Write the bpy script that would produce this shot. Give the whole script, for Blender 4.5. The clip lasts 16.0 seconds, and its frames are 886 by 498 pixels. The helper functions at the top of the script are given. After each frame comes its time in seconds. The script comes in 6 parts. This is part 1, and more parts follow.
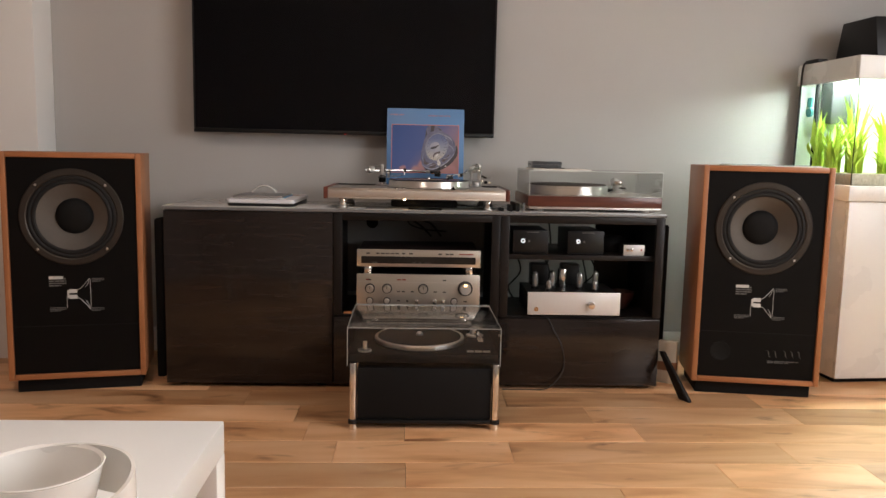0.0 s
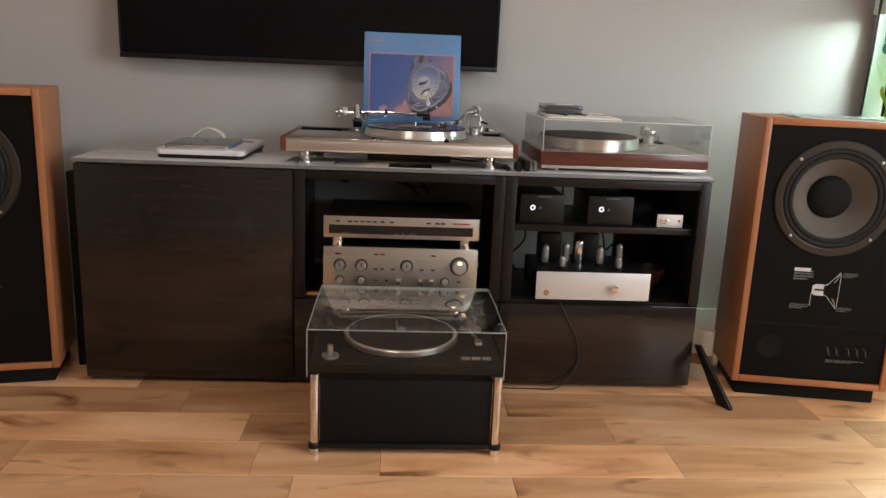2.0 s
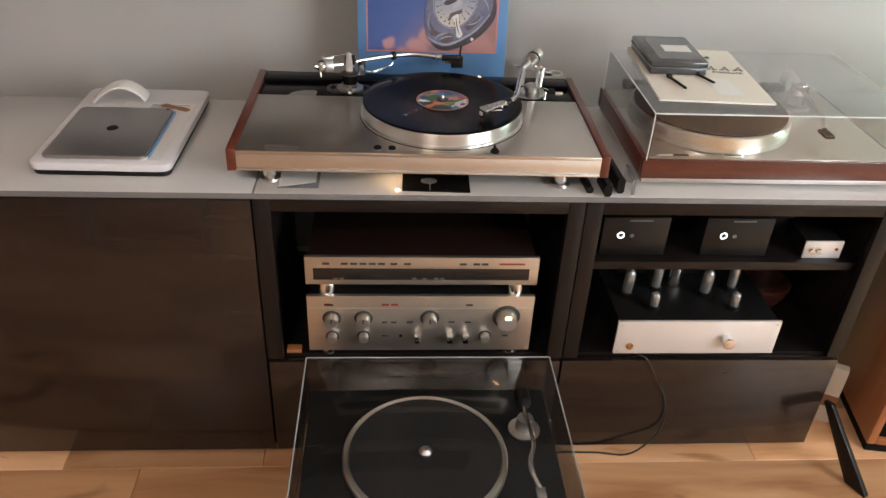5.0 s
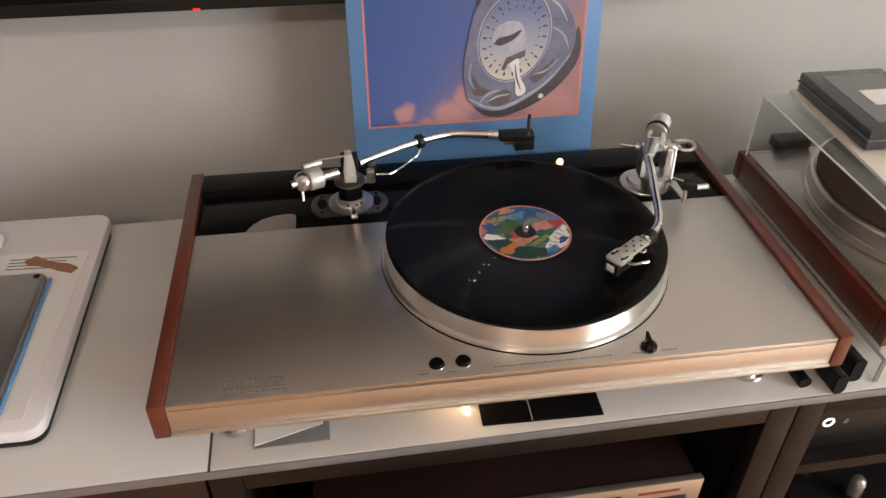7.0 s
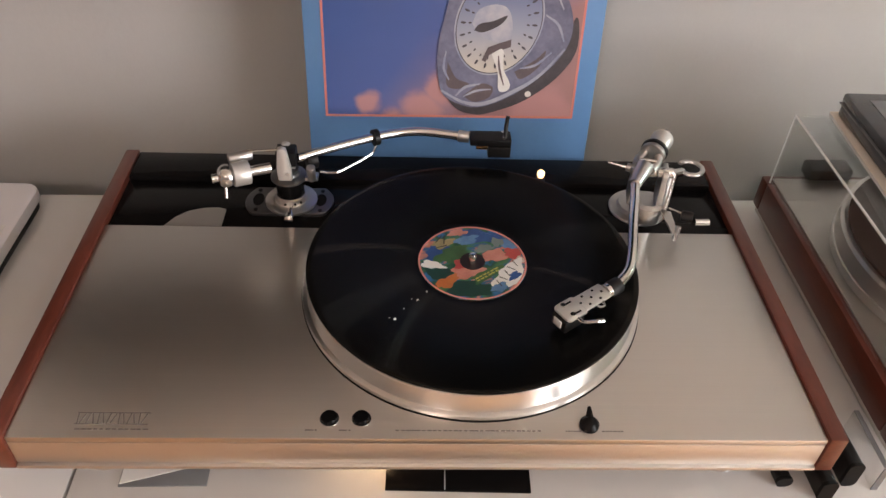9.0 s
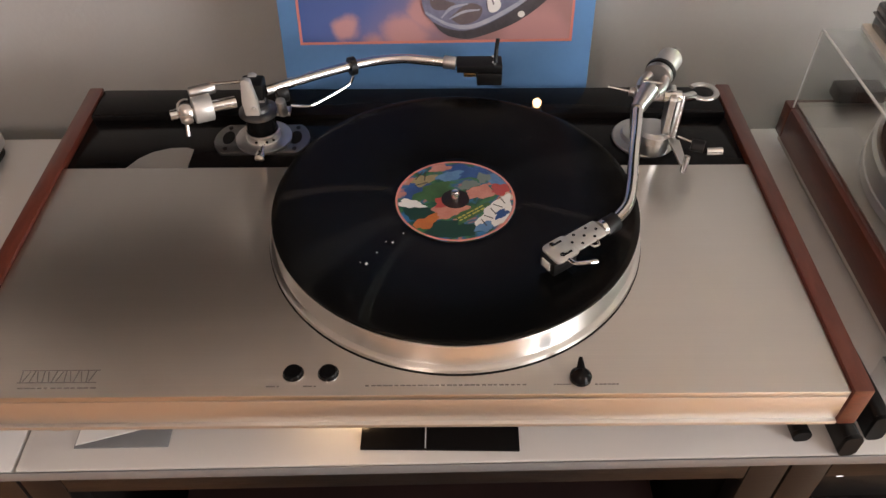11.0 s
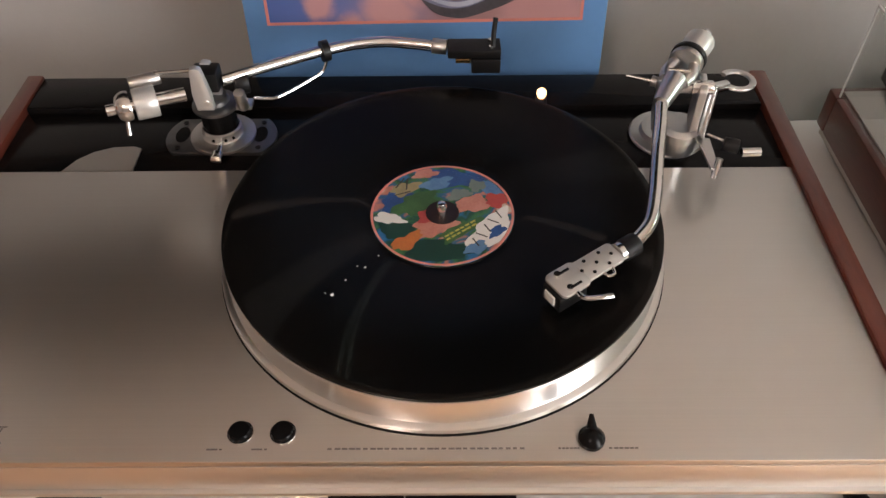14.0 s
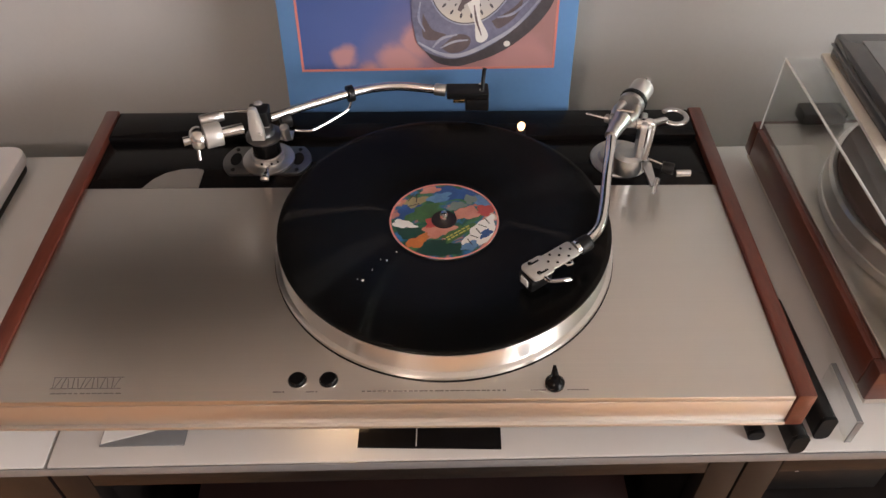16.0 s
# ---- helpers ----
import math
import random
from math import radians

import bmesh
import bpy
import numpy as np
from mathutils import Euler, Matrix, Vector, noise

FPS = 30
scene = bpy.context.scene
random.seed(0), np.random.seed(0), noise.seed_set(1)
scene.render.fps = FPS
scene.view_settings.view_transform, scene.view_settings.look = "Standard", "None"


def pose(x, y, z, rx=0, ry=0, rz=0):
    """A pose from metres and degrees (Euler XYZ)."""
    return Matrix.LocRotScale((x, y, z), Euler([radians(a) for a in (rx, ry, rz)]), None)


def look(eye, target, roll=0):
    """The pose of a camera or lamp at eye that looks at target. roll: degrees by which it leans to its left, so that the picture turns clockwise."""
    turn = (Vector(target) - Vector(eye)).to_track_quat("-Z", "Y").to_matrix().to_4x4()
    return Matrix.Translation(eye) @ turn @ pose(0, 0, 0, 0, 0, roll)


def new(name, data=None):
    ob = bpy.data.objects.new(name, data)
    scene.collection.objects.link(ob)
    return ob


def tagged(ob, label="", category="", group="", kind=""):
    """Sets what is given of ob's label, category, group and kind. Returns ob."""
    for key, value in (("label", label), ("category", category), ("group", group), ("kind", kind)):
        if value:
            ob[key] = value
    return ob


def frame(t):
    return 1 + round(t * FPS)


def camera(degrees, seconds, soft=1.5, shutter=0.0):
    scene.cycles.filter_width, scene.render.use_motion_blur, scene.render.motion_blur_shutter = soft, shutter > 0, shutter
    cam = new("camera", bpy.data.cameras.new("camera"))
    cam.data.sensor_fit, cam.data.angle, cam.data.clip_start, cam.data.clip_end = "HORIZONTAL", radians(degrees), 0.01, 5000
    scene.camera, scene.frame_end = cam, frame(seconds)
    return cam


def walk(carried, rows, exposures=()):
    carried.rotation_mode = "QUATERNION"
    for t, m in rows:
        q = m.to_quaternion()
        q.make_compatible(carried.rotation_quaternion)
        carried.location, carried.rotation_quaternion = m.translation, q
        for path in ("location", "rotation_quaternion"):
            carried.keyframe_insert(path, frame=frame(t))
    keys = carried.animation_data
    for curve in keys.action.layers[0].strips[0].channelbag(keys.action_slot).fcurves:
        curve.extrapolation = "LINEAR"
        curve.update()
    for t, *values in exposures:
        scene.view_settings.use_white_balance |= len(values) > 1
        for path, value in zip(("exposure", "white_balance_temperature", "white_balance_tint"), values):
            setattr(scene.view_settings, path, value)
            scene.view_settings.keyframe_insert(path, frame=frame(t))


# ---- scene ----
cam = camera(59.3, 16.0)

PATH = [
    (0, (0.868, -2.777, 0.866), (0.957, -0.795, 0.618), 1.2),
    (0.5, (0.858, -2.74, 0.859), (0.948, -0.761, 0.588), 1.4),
    (1, (0.877, -2.647, 0.864), (1.003, -0.688, 0.484), 2.6),
    (1.5, (0.884, -2.455, 0.918), (1.016, -0.518, 0.44), 2.3),
    (2, (0.879, -2.181, 0.943), (1.011, -0.239, 0.483), 2.4),
    (2.5, (0.885, -2.066, 1.203), (0.972, -0.157, 0.614), 2.5),
    (3, (0.92, -2.029, 1.399), (1.024, -0.185, 0.632), 3.6),
    (5.5, (0.791, -0.98, 1.31), (0.962, 0.676, 0.201), 2.0),
    (6, (0.741, -0.79, 1.3), (1.077, 0.832, 0.181), 2.1),
    (6.5, (0.731, -0.591, 1.282), (1.058, 1.007, 0.125), 1.6),
    (7, (0.74, -0.474, 1.257), (1.008, 1.089, 0.039), 0.8),
    (7.5, (0.721, -0.393, 1.248), (1.1, 1.125, 0.002), 2.6),
    (8, (0.753, -0.358, 1.241), (1.13, 1.115, -0.058), 3.8),
    (8.5, (0.822, -0.346, 1.233), (1.108, 1.137, -0.077), 4.7),
    (9, (0.878, -0.347, 1.236), (0.982, 1.157, -0.078), 2.9),
    (9.5, (0.898, -0.362, 1.233), (0.972, 1.142, -0.084), 1.4),
    (10, (0.907, -0.366, 1.23), (0.968, 1.119, -0.109), 0.7),
    (12.5, (0.938, -0.192, 1.12), (0.939, 1.152, -0.362), -0.6),
    (13, (0.94, -0.193, 1.119), (0.945, 1.16, -0.354), -0.8),
    (13.5, (0.935, -0.195, 1.112), (0.954, 1.179, -0.341), -0.5),
    (14, (0.941, -0.208, 1.136), (0.945, 1.163, -0.32), -0.8),
    (14.5, (0.937, -0.241, 1.176), (0.955, 1.124, -0.286), -0.4),
    (15, (0.938, -0.268, 1.189), (0.958, 1.125, -0.246), -0.5),
    (15.5, (0.932, -0.33, 1.245), (0.961, 1.067, -0.186), -0.2),
    (16, (0.931, -0.334, 1.247), (0.958, 1.066, -0.181), -0.2),
]
walk(cam, [(t, look(eye, target, roll)) for t, eye, target, roll in PATH],
     exposures=[(0, -0.46, 6350, 13), (1.5, -0.46, 6050, 11), (3, 0.03, 6050, 10), (5.5, 0.10, 6100, 10), (7, 0.2, 6350, 12), (9, 0.17, 6400, 16), (12.5, 0.12, 6350, 15), (16, 0.18, 6350, 16)])

# ---- world and large lights ----
world = bpy.data.worlds.new("world")
scene.world = world
world.use_nodes = True
wn = world.node_tree.nodes
sky = wn.new("ShaderNodeTexSky")
sky.sky_type, sky.sun_disc = "NISHITA", False
sky.sun_elevation, sky.sun_rotation = radians(35), radians(200)
world.node_tree.links.new(sky.outputs[0], wn["Background"].inputs[0])
wn["Background"].inputs[1].default_value = 0.05

def area(name, w, h, watts, color, m):
    d = bpy.data.lights.new(name, "AREA")
    d.shape, d.size, d.size_y, d.energy, d.color = "RECTANGLE", w, h, watts, color
    ob = new(name, d)
    ob.matrix_world = m
    return ob


# daylight in the window opening at the side, and a warm ceiling lamp over the room
area("window_light", 2.0, 1.35, 90, (1.0, 0.985, 0.95), look((3.56, -2.3, 1.5), (0, -2.0, 1.0)))
area("ceiling_lamp_light", 0.30, 0.30, 22, (1.0, 0.81, 0.68), look((0.20, -2.0, 2.44), (0.20, -2.0, 0)))

# ---- materials ----


def nodes_of(name):
    m = bpy.data.materials.new(name)
    m.use_nodes = True
    return m, m.node_tree.nodes, m.node_tree.links, m.node_tree.nodes["Principled BSDF"]


def coords(n, l, stretch, kind="Object"):
    tc, mp = n.new("ShaderNodeTexCoord"), n.new("ShaderNodeMapping")
    mp.inputs["Scale"].default_value = stretch
    l.new(tc.outputs[kind], mp.inputs[0])
    return mp.outputs[0]


def surface(name, c1, c2=None, scale=8.0, rough=0.5, rough_var=0.08, metal=0.0, bump=0.0, bump_scale=None, stretch=(1, 1, 1),
            coat=0.0, trans=0.0, ior=1.5, detail=6.0, spread=0.25, aniso=0.0, random=0.0, spec=0.5, ring=False):
    """A surface with two scales of variation in colour, gloss and relief."""
    m, n, l, b = nodes_of(name)
    v = coords(n, l, stretch)
    c2 = c2 or tuple(c * 0.86 for c in c1)
    big, fine, ramp = n.new("ShaderNodeTexNoise"), n.new("ShaderNodeTexNoise"), n.new("ShaderNodeValToRGB")
    for t, s in ((big, scale), (fine, bump_scale or scale * 9)):
        t.inputs["Scale"].default_value, t.inputs["Detail"].default_value = s, detail
        l.new(v, t.inputs["Vector"])
    mix = n.new("ShaderNodeMath")
    mix.operation = "MULTIPLY_ADD"
    l.new(fine.outputs[0], mix.inputs[0])
    mix.inputs[1].default_value = 0.35
    half = n.new("ShaderNodeMath")
    half.operation = "MULTIPLY"
    half.inputs[1].default_value = 0.65
    l.new(big.outputs[0], half.inputs[0])
    l.new(half.outputs[0], mix.inputs[2])
    ramp.color_ramp.elements[0].position, ramp.color_ramp.elements[1].position = 0.5 - spread, 0.5 + spread
    ramp.color_ramp.elements[0].color, ramp.color_ramp.elements[1].color = (*c2, 1), (*c1, 1)
    l.new(mix.outputs[0], ramp.inputs[0])
    col = ramp.outputs[0]
    if random:
        info, hsv, mr = n.new("ShaderNodeObjectInfo"), n.new("ShaderNodeHueSaturation"), n.new("ShaderNodeMapRange")
        mr.inputs["To Min"].default_value, mr.inputs["To Max"].default_value = 1 - random, 1 + random
        l.new(info.outputs["Random"], mr.inputs[0])
        l.new(mr.outputs[0], hsv.inputs["Value"])
        l.new(col, hsv.inputs["Color"])
        col = hsv.outputs[0]
    l.new(col, b.inputs["Base Color"])
    rr = n.new("ShaderNodeMapRange")
    rr.inputs["To Min"].default_value, rr.inputs["To Max"].default_value = max(0.0, rough - rough_var), rough + rough_var
    l.new(big.outputs[0], rr.inputs[0])
    l.new(rr.outputs[0], b.inputs["Roughness"])
    b.inputs["Metallic"].default_value = metal
    b.inputs["Coat Weight"].default_value = coat
    b.inputs["Coat Roughness"].default_value = 0.06
    b.inputs["Transmission Weight"].default_value = trans
    b.inputs["IOR"].default_value = ior
    b.inputs["Specular IOR Level"].default_value = spec
    if aniso:
        b.inputs["Anisotropic"].default_value = aniso
        tg = n.new("ShaderNodeTangent")
        tg.direction_type = "RADIAL" if ring else "UV_MAP"
        l.new(tg.outputs[0], b.inputs["Tangent"])
        b.inputs["Anisotropic Rotation"].default_value = 0.25
    if bump:
        bp = n.new("ShaderNodeBump")
        bp.inputs["Strength"].default_value, bp.inputs["Distance"].default_value = bump, 0.002
        l.new(fine.outputs[0], bp.inputs["Height"])
        l.new(bp.outputs[0], b.inputs["Normal"])
    return m


def glow(name, color, strength):
    m, n, l, b = nodes_of(name)
    b.inputs["Base Color"].default_value = (*color, 1)
    b.inputs["Emission Color"].default_value = (*color, 1)
    b.inputs["Emission Strength"].default_value = strength
    return m


M_WALL = surface("wall_paint", (0.50, 0.488, 0.470), (0.47, 0.458, 0.440), 2.5, 0.75, bump=0.12, bump_scale=160)
M_WHITE_WALL = surface("white_paint", (0.80, 0.79, 0.76), (0.76, 0.75, 0.72), 2.0, 0.7, bump=0.1, bump_scale=160)
M_FARWALL = surface("greige_paint", (0.40, 0.38, 0.36), (0.37, 0.35, 0.33), 2.0, 0.75, bump=0.1, bump_scale=160)
M_CEIL = surface("ceiling_paint", (0.80, 0.79, 0.77), (0.77, 0.76, 0.74), 1.5, 0.85, bump=0.1, bump_scale=140)
M_SKIRT = surface("skirting_paint", (0.80, 0.80, 0.78), None, 5, 0.4)
M_LACK = surface("white_foil", (0.82, 0.81, 0.79), (0.79, 0.78, 0.76), 6, 0.3, bump=0.03, bump_scale=220)
M_AQWHITE = surface("white_lacquer", (0.80, 0.79, 0.76), (0.77, 0.76, 0.73), 4, 0.28)
M_DOOR = surface("dark_stained_gloss_door", (0.023, 0.0155, 0.0130), (0.010, 0.0070, 0.0060), 5, 0.13, 0.05, stretch=(0.8, 5, 11), bump=0.03, bump_scale=30, coat=0.16, spec=0.42, spread=0.22)
M_CARC = surface("black_brown_foil", (0.011, 0.008, 0.007), (0.006, 0.0048, 0.0044), 6, 0.42, stretch=(1, 5, 12), bump=0.06, bump_scale=40, spec=0.3)
M_TOPGLASS = surface("grey_white_glass_top", (0.60, 0.59, 0.57), (0.57, 0.56, 0.54), 3, 0.16, 0.04, coat=0.4)
M_ALU = surface("brushed_aluminium", (0.63, 0.60, 0.56), (0.575, 0.55, 0.515), 3, 0.30, 0.015, 1.0, bump_scale=14, stretch=(1.2, 420, 420), aniso=0.75)
M_ALU_LIP = surface("satin_aluminium", (0.66, 0.63, 0.59), (0.64, 0.61, 0.57), 3, 0.46, 0.005, 1.0, bump_scale=60, stretch=(1, 8, 8))
M_PLATTER = surface("turned_aluminium", (0.80, 0.78, 0.75), (0.74, 0.72, 0.69), 6, 0.30, 0.03, 1.0, aniso=0.8, ring=True)
M_CHROME = surface("chrome", (0.80, 0.79, 0.77), (0.74, 0.73, 0.71), 30, 0.16, 0.05, 1.0)
M_STEEL = surface("satin_steel", (0.66, 0.65, 0.63), (0.56, 0.55, 0.54), 60, 0.33, 0.06, 1.0)
M_GUNMETAL = surface("dark_grey_metal", (0.20, 0.20, 0.20), (0.14, 0.14, 0.14), 40, 0.34, 0.06, 0.9)
M_FACE = surface("champagne_faceplate", (0.58, 0.54, 0.48), (0.52, 0.485, 0.43), 4, 0.34, 0.05, 0.9, bump=0.03, bump_scale=50, stretch=(1, 1, 50))
M_BLACKGLOSS = surface("black_gloss", (0.008, 0.007, 0.007), (0.005, 0.005, 0.005), 6, 0.16, 0.04, spec=0.09)
M_BLACK = surface("black_satin", (0.009, 0.0085, 0.0085), (0.006, 0.006, 0.006), 12, 0.42, bump=0.05, bump_scale=200, spec=0.3)
M_MATTE = surface("black_matte", (0.008, 0.0075, 0.0075), (0.005, 0.005, 0.005), 14, 0.75, bump=0.15, bump_scale=300, spec=0.2)
M_SCREEN = surface("television_screen", (0.004, 0.004, 0.005), (0.003, 0.003, 0.004), 2, 0.12, 0.04, spec=0.18)
M_ROSE = surface("rosewood", (0.165, 0.040, 0.023), (0.060, 0.016, 0.010), 9, 0.32, stretch=(5, 1, 8), bump=0.06, bump_scale=60, coat=0.2)
M_ROSE2 = surface("rosewood_front", (0.15, 0.040, 0.024), (0.05, 0.016, 0.010), 9, 0.32, stretch=(1, 5, 9), bump=0.06, bump_scale=60, coat=0.2)
M_TEAK = surface("teak_veneer", (0.45, 0.185, 0.075), (0.30, 0.115, 0.045), 5, 0.42, stretch=(9, 9, 1), bump=0.08, bump_scale=50)
M_TEAKH = surface("teak_lipping", (0.46, 0.185, 0.072), (0.33, 0.125, 0.048), 5, 0.42, stretch=(1, 9, 9), bump=0.08, bump_scale=50)
M_BAFFLE = surface("black_baffle", (0.0042, 0.0036, 0.0034), (0.003, 0.0026, 0.0025), 6, 0.6, bump=0.08, bump_scale=250, spec=0.12)
M_CONE = surface("paper_cone", (0.125, 0.108, 0.094), (0.09, 0.078, 0.068), 12, 0.8, bump=0.15, bump_scale=220)
M_RUBBER = surface("rubber", (0.018, 0.017, 0.017), (0.012, 0.012, 0.012), 20, 0.6, bump=0.1, bump_scale=300, spec=0.25)
M_RING = surface("driver_rim", (0.055, 0.046, 0.038), (0.035, 0.030, 0.026), 14, 0.42, 0.08, 0.4, spec=0.3)
M_SILK = surface("white_print", (0.62, 0.62, 0.60), None, 40, 0.6)
M_SILKDIM = surface("grey_print", (0.14, 0.14, 0.135), None, 40, 0.6)
M_INK = surface("dark_print", (0.05, 0.046, 0.042), None, 40, 0.55)
M_PRINT = surface("faint_print", (0.17, 0.155, 0.145), None, 40, 0.5)
M_RED = surface("red_print", (0.30, 0.05, 0.035), None, 40, 0.5)
M_DISPLAY = surface("smoked_display", (0.030, 0.024, 0.020), (0.014, 0.012, 0.011), 12, 0.14, spec=0.25)
M_CERAMIC = surface("white_ceramic", (0.80, 0.78, 0.74), (0.76, 0.74, 0.70), 6, 0.16, 0.04, coat=0.3)
M_PAPER = surface("cream_paper", (0.78, 0.73, 0.64), (0.73, 0.68, 0.59), 7, 0.75, bump=0.06, bump_scale=200)
M_PAPERW = surface("white_paper", (0.78, 0.77, 0.74), (0.74, 0.73, 0.70), 10, 0.7)
M_SMOKE = surface("smoked_plastic", (0.075, 0.078, 0.083), (0.05, 0.052, 0.056), 8, 0.18, 0.05, coat=0.3)
# wall tone with its dim light already in the grey
M_DIMWALL = surface("dim_wall_grey", (0.22, 0.225, 0.22), (0.18, 0.185, 0.18), 5, 0.6, bump=0.05, bump_scale=120)
M_GREYBAND = surface("clear_grey_plastic", (0.20, 0.205, 0.21), (0.15, 0.155, 0.16), 8, 0.2)
M_LAPTOP = surface("white_plastic", (0.76, 0.74, 0.76), (0.72, 0.70, 0.72), 5, 0.3)
M_TABLET = surface("tablet_aluminium", (0.42, 0.41, 0.40), (0.37, 0.36, 0.355), 4, 0.36, 0.05, 0.9, bump=0.02, bump_scale=400)
M_BLUE = surface("blue_plastic", (0.12, 0.33, 0.62), None, 10, 0.4)
M_MATLEATHER = surface("dark_brown_mat", (0.060, 0.036, 0.026), (0.042, 0.026, 0.019), 60, 0.8, bump=0.2, bump_scale=300)
M_DARKRED = surface("dark_case", (0.016, 0.006, 0.005), (0.010, 0.005, 0.0045), 10, 0.4)
M_BROWN = surface("brown_leather", (0.34, 0.165, 0.085), (0.25, 0.115, 0.06), 40, 0.6, bump=0.2, bump_scale=300)
M_SLEEVE = surface("sleeve_blue_border", (0.125, 0.275, 0.53), (0.108, 0.245, 0.48), 10, 0.42, bump=0.03, bump_scale=160)
M_PINK = surface("sleeve_pink_line", (0.72, 0.25, 0.21), None, 20, 0.45)
M_GUITAR = surface("printed_silver", (0.25, 0.26, 0.36), (0.09, 0.09, 0.15), 26, 0.45, detail=3)
M_GUITARL = surface("printed_pale_silver", (0.58, 0.57, 0.57), (0.17, 0.21, 0.38), 13, 0.45, detail=3)
M_GUITARD = surface("printed_dark_edge", (0.045, 0.040, 0.045), (0.10, 0.09, 0.10), 40, 0.45, detail=3)
M_GUITARB = surface("printed_taupe", (0.17, 0.13, 0.13), (0.10, 0.08, 0.09), 60, 0.45, detail=3)


def printed_cone():
    """Printed metal cone: blue-grey above, going to cream below."""
    m, n, l, b = nodes_of("printed_cone")
    tc, sep, mr, r = (n.new("ShaderNode" + k) for k in ("TexCoord", "SeparateXYZ", "MapRange", "ValToRGB"))
    l.new(tc.outputs["Object"], sep.inputs[0])
    mr.inputs["From Min"].default_value, mr.inputs["From Max"].default_value = 0.100, 0.200
    l.new(sep.outputs["Z"], mr.inputs[0])
    e = r.color_ramp.elements
    e[0].position, e[0].color = 0.12, (0.62, 0.58, 0.50, 1)
    e[1].position, e[1].color = 0.95, (0.16, 0.20, 0.36, 1)
    e.new(0.5).color = (0.36, 0.38, 0.46, 1)
    l.new(mr.outputs[0], r.inputs[0])
    l.new(r.outputs[0], b.inputs["Base Color"])
    b.inputs["Roughness"].default_value = 0.45
    return m


M_GUITARC = printed_cone()
M_CLOUD = surface("printed_cloud", (0.46, 0.27, 0.31), (0.20, 0.18, 0.34), 26, 0.45)
M_BRASS = surface("brass", (0.60, 0.42, 0.20), (0.5, 0.34, 0.16), 30, 0.25, 0.05, 1.0)
M_TUBEGLASS = surface("valve_glass", (0.55, 0.55, 0.54), (0.30, 0.30, 0.30), 25, 0.08, 0.03, 0.7)
M_SILVER = surface("white_anodised", (0.74, 0.73, 0.72), (0.70, 0.69, 0.68), 5, 0.4, 0.05, 0.35)
M_SHELL = surface("silver_headshell", (0.66, 0.65, 0.62), (0.58, 0.57, 0.545), 30, 0.36, 0.05, 0.55)
M_BOWL = surface("dark_red_bowl", (0.10, 0.035, 0.03), (0.06, 0.02, 0.018), 12, 0.35)
M_CABLE = surface("black_cable", (0.014, 0.014, 0.014), None, 30, 0.5)
M_LEAF = surface("aquarium_leaf", (0.58, 0.70, 0.09), (0.36, 0.55, 0.05), 20, 0.45)
M_SAND = surface("aquarium_gravel", (0.60, 0.55, 0.42), (0.35, 0.31, 0.24), 90, 0.8, bump=0.5, bump_scale=120)
M_TEAL = surface("teal_plastic", (0.05, 0.42, 0.42), None, 20, 0.35)
M_AQBACK = surface("pale_aquarium_backing", (0.78, 0.84, 0.82), (0.70, 0.77, 0.75), 6, 0.6)
M_MAG = surface("magazine_cover", (0.55, 0.62, 0.60), (0.05, 0.14, 0.08), 16, 0.22, spread=0.1)
M_LED = glow("white_led", (0.9, 0.95, 1.0), 2.2)
M_WARM = glow("warm_lamp", (1.0, 0.60, 0.26), 6.0)
M_REDLED = glow("red_led", (1.0, 0.03, 0.03), 0.7)
M_BULB = glow("bulb", (1.0, 0.62, 0.30), 2.6)
M_UNDER = glow("under_lamp", (1.0, 0.62, 0.30), 110.0)
M_TUBE = glow("aquarium_lamp", (0.82, 1.0, 0.88), 320.0)


def clear(name, tint, rough=0.02, ior=1.45):
    m, n, l, b = nodes_of(name)
    b.inputs["Base Color"].default_value = (*tint, 1)
    b.inputs["Roughness"].default_value = rough
    b.inputs["Transmission Weight"].default_value = 1.0
    b.inputs["IOR"].default_value = ior
    return m


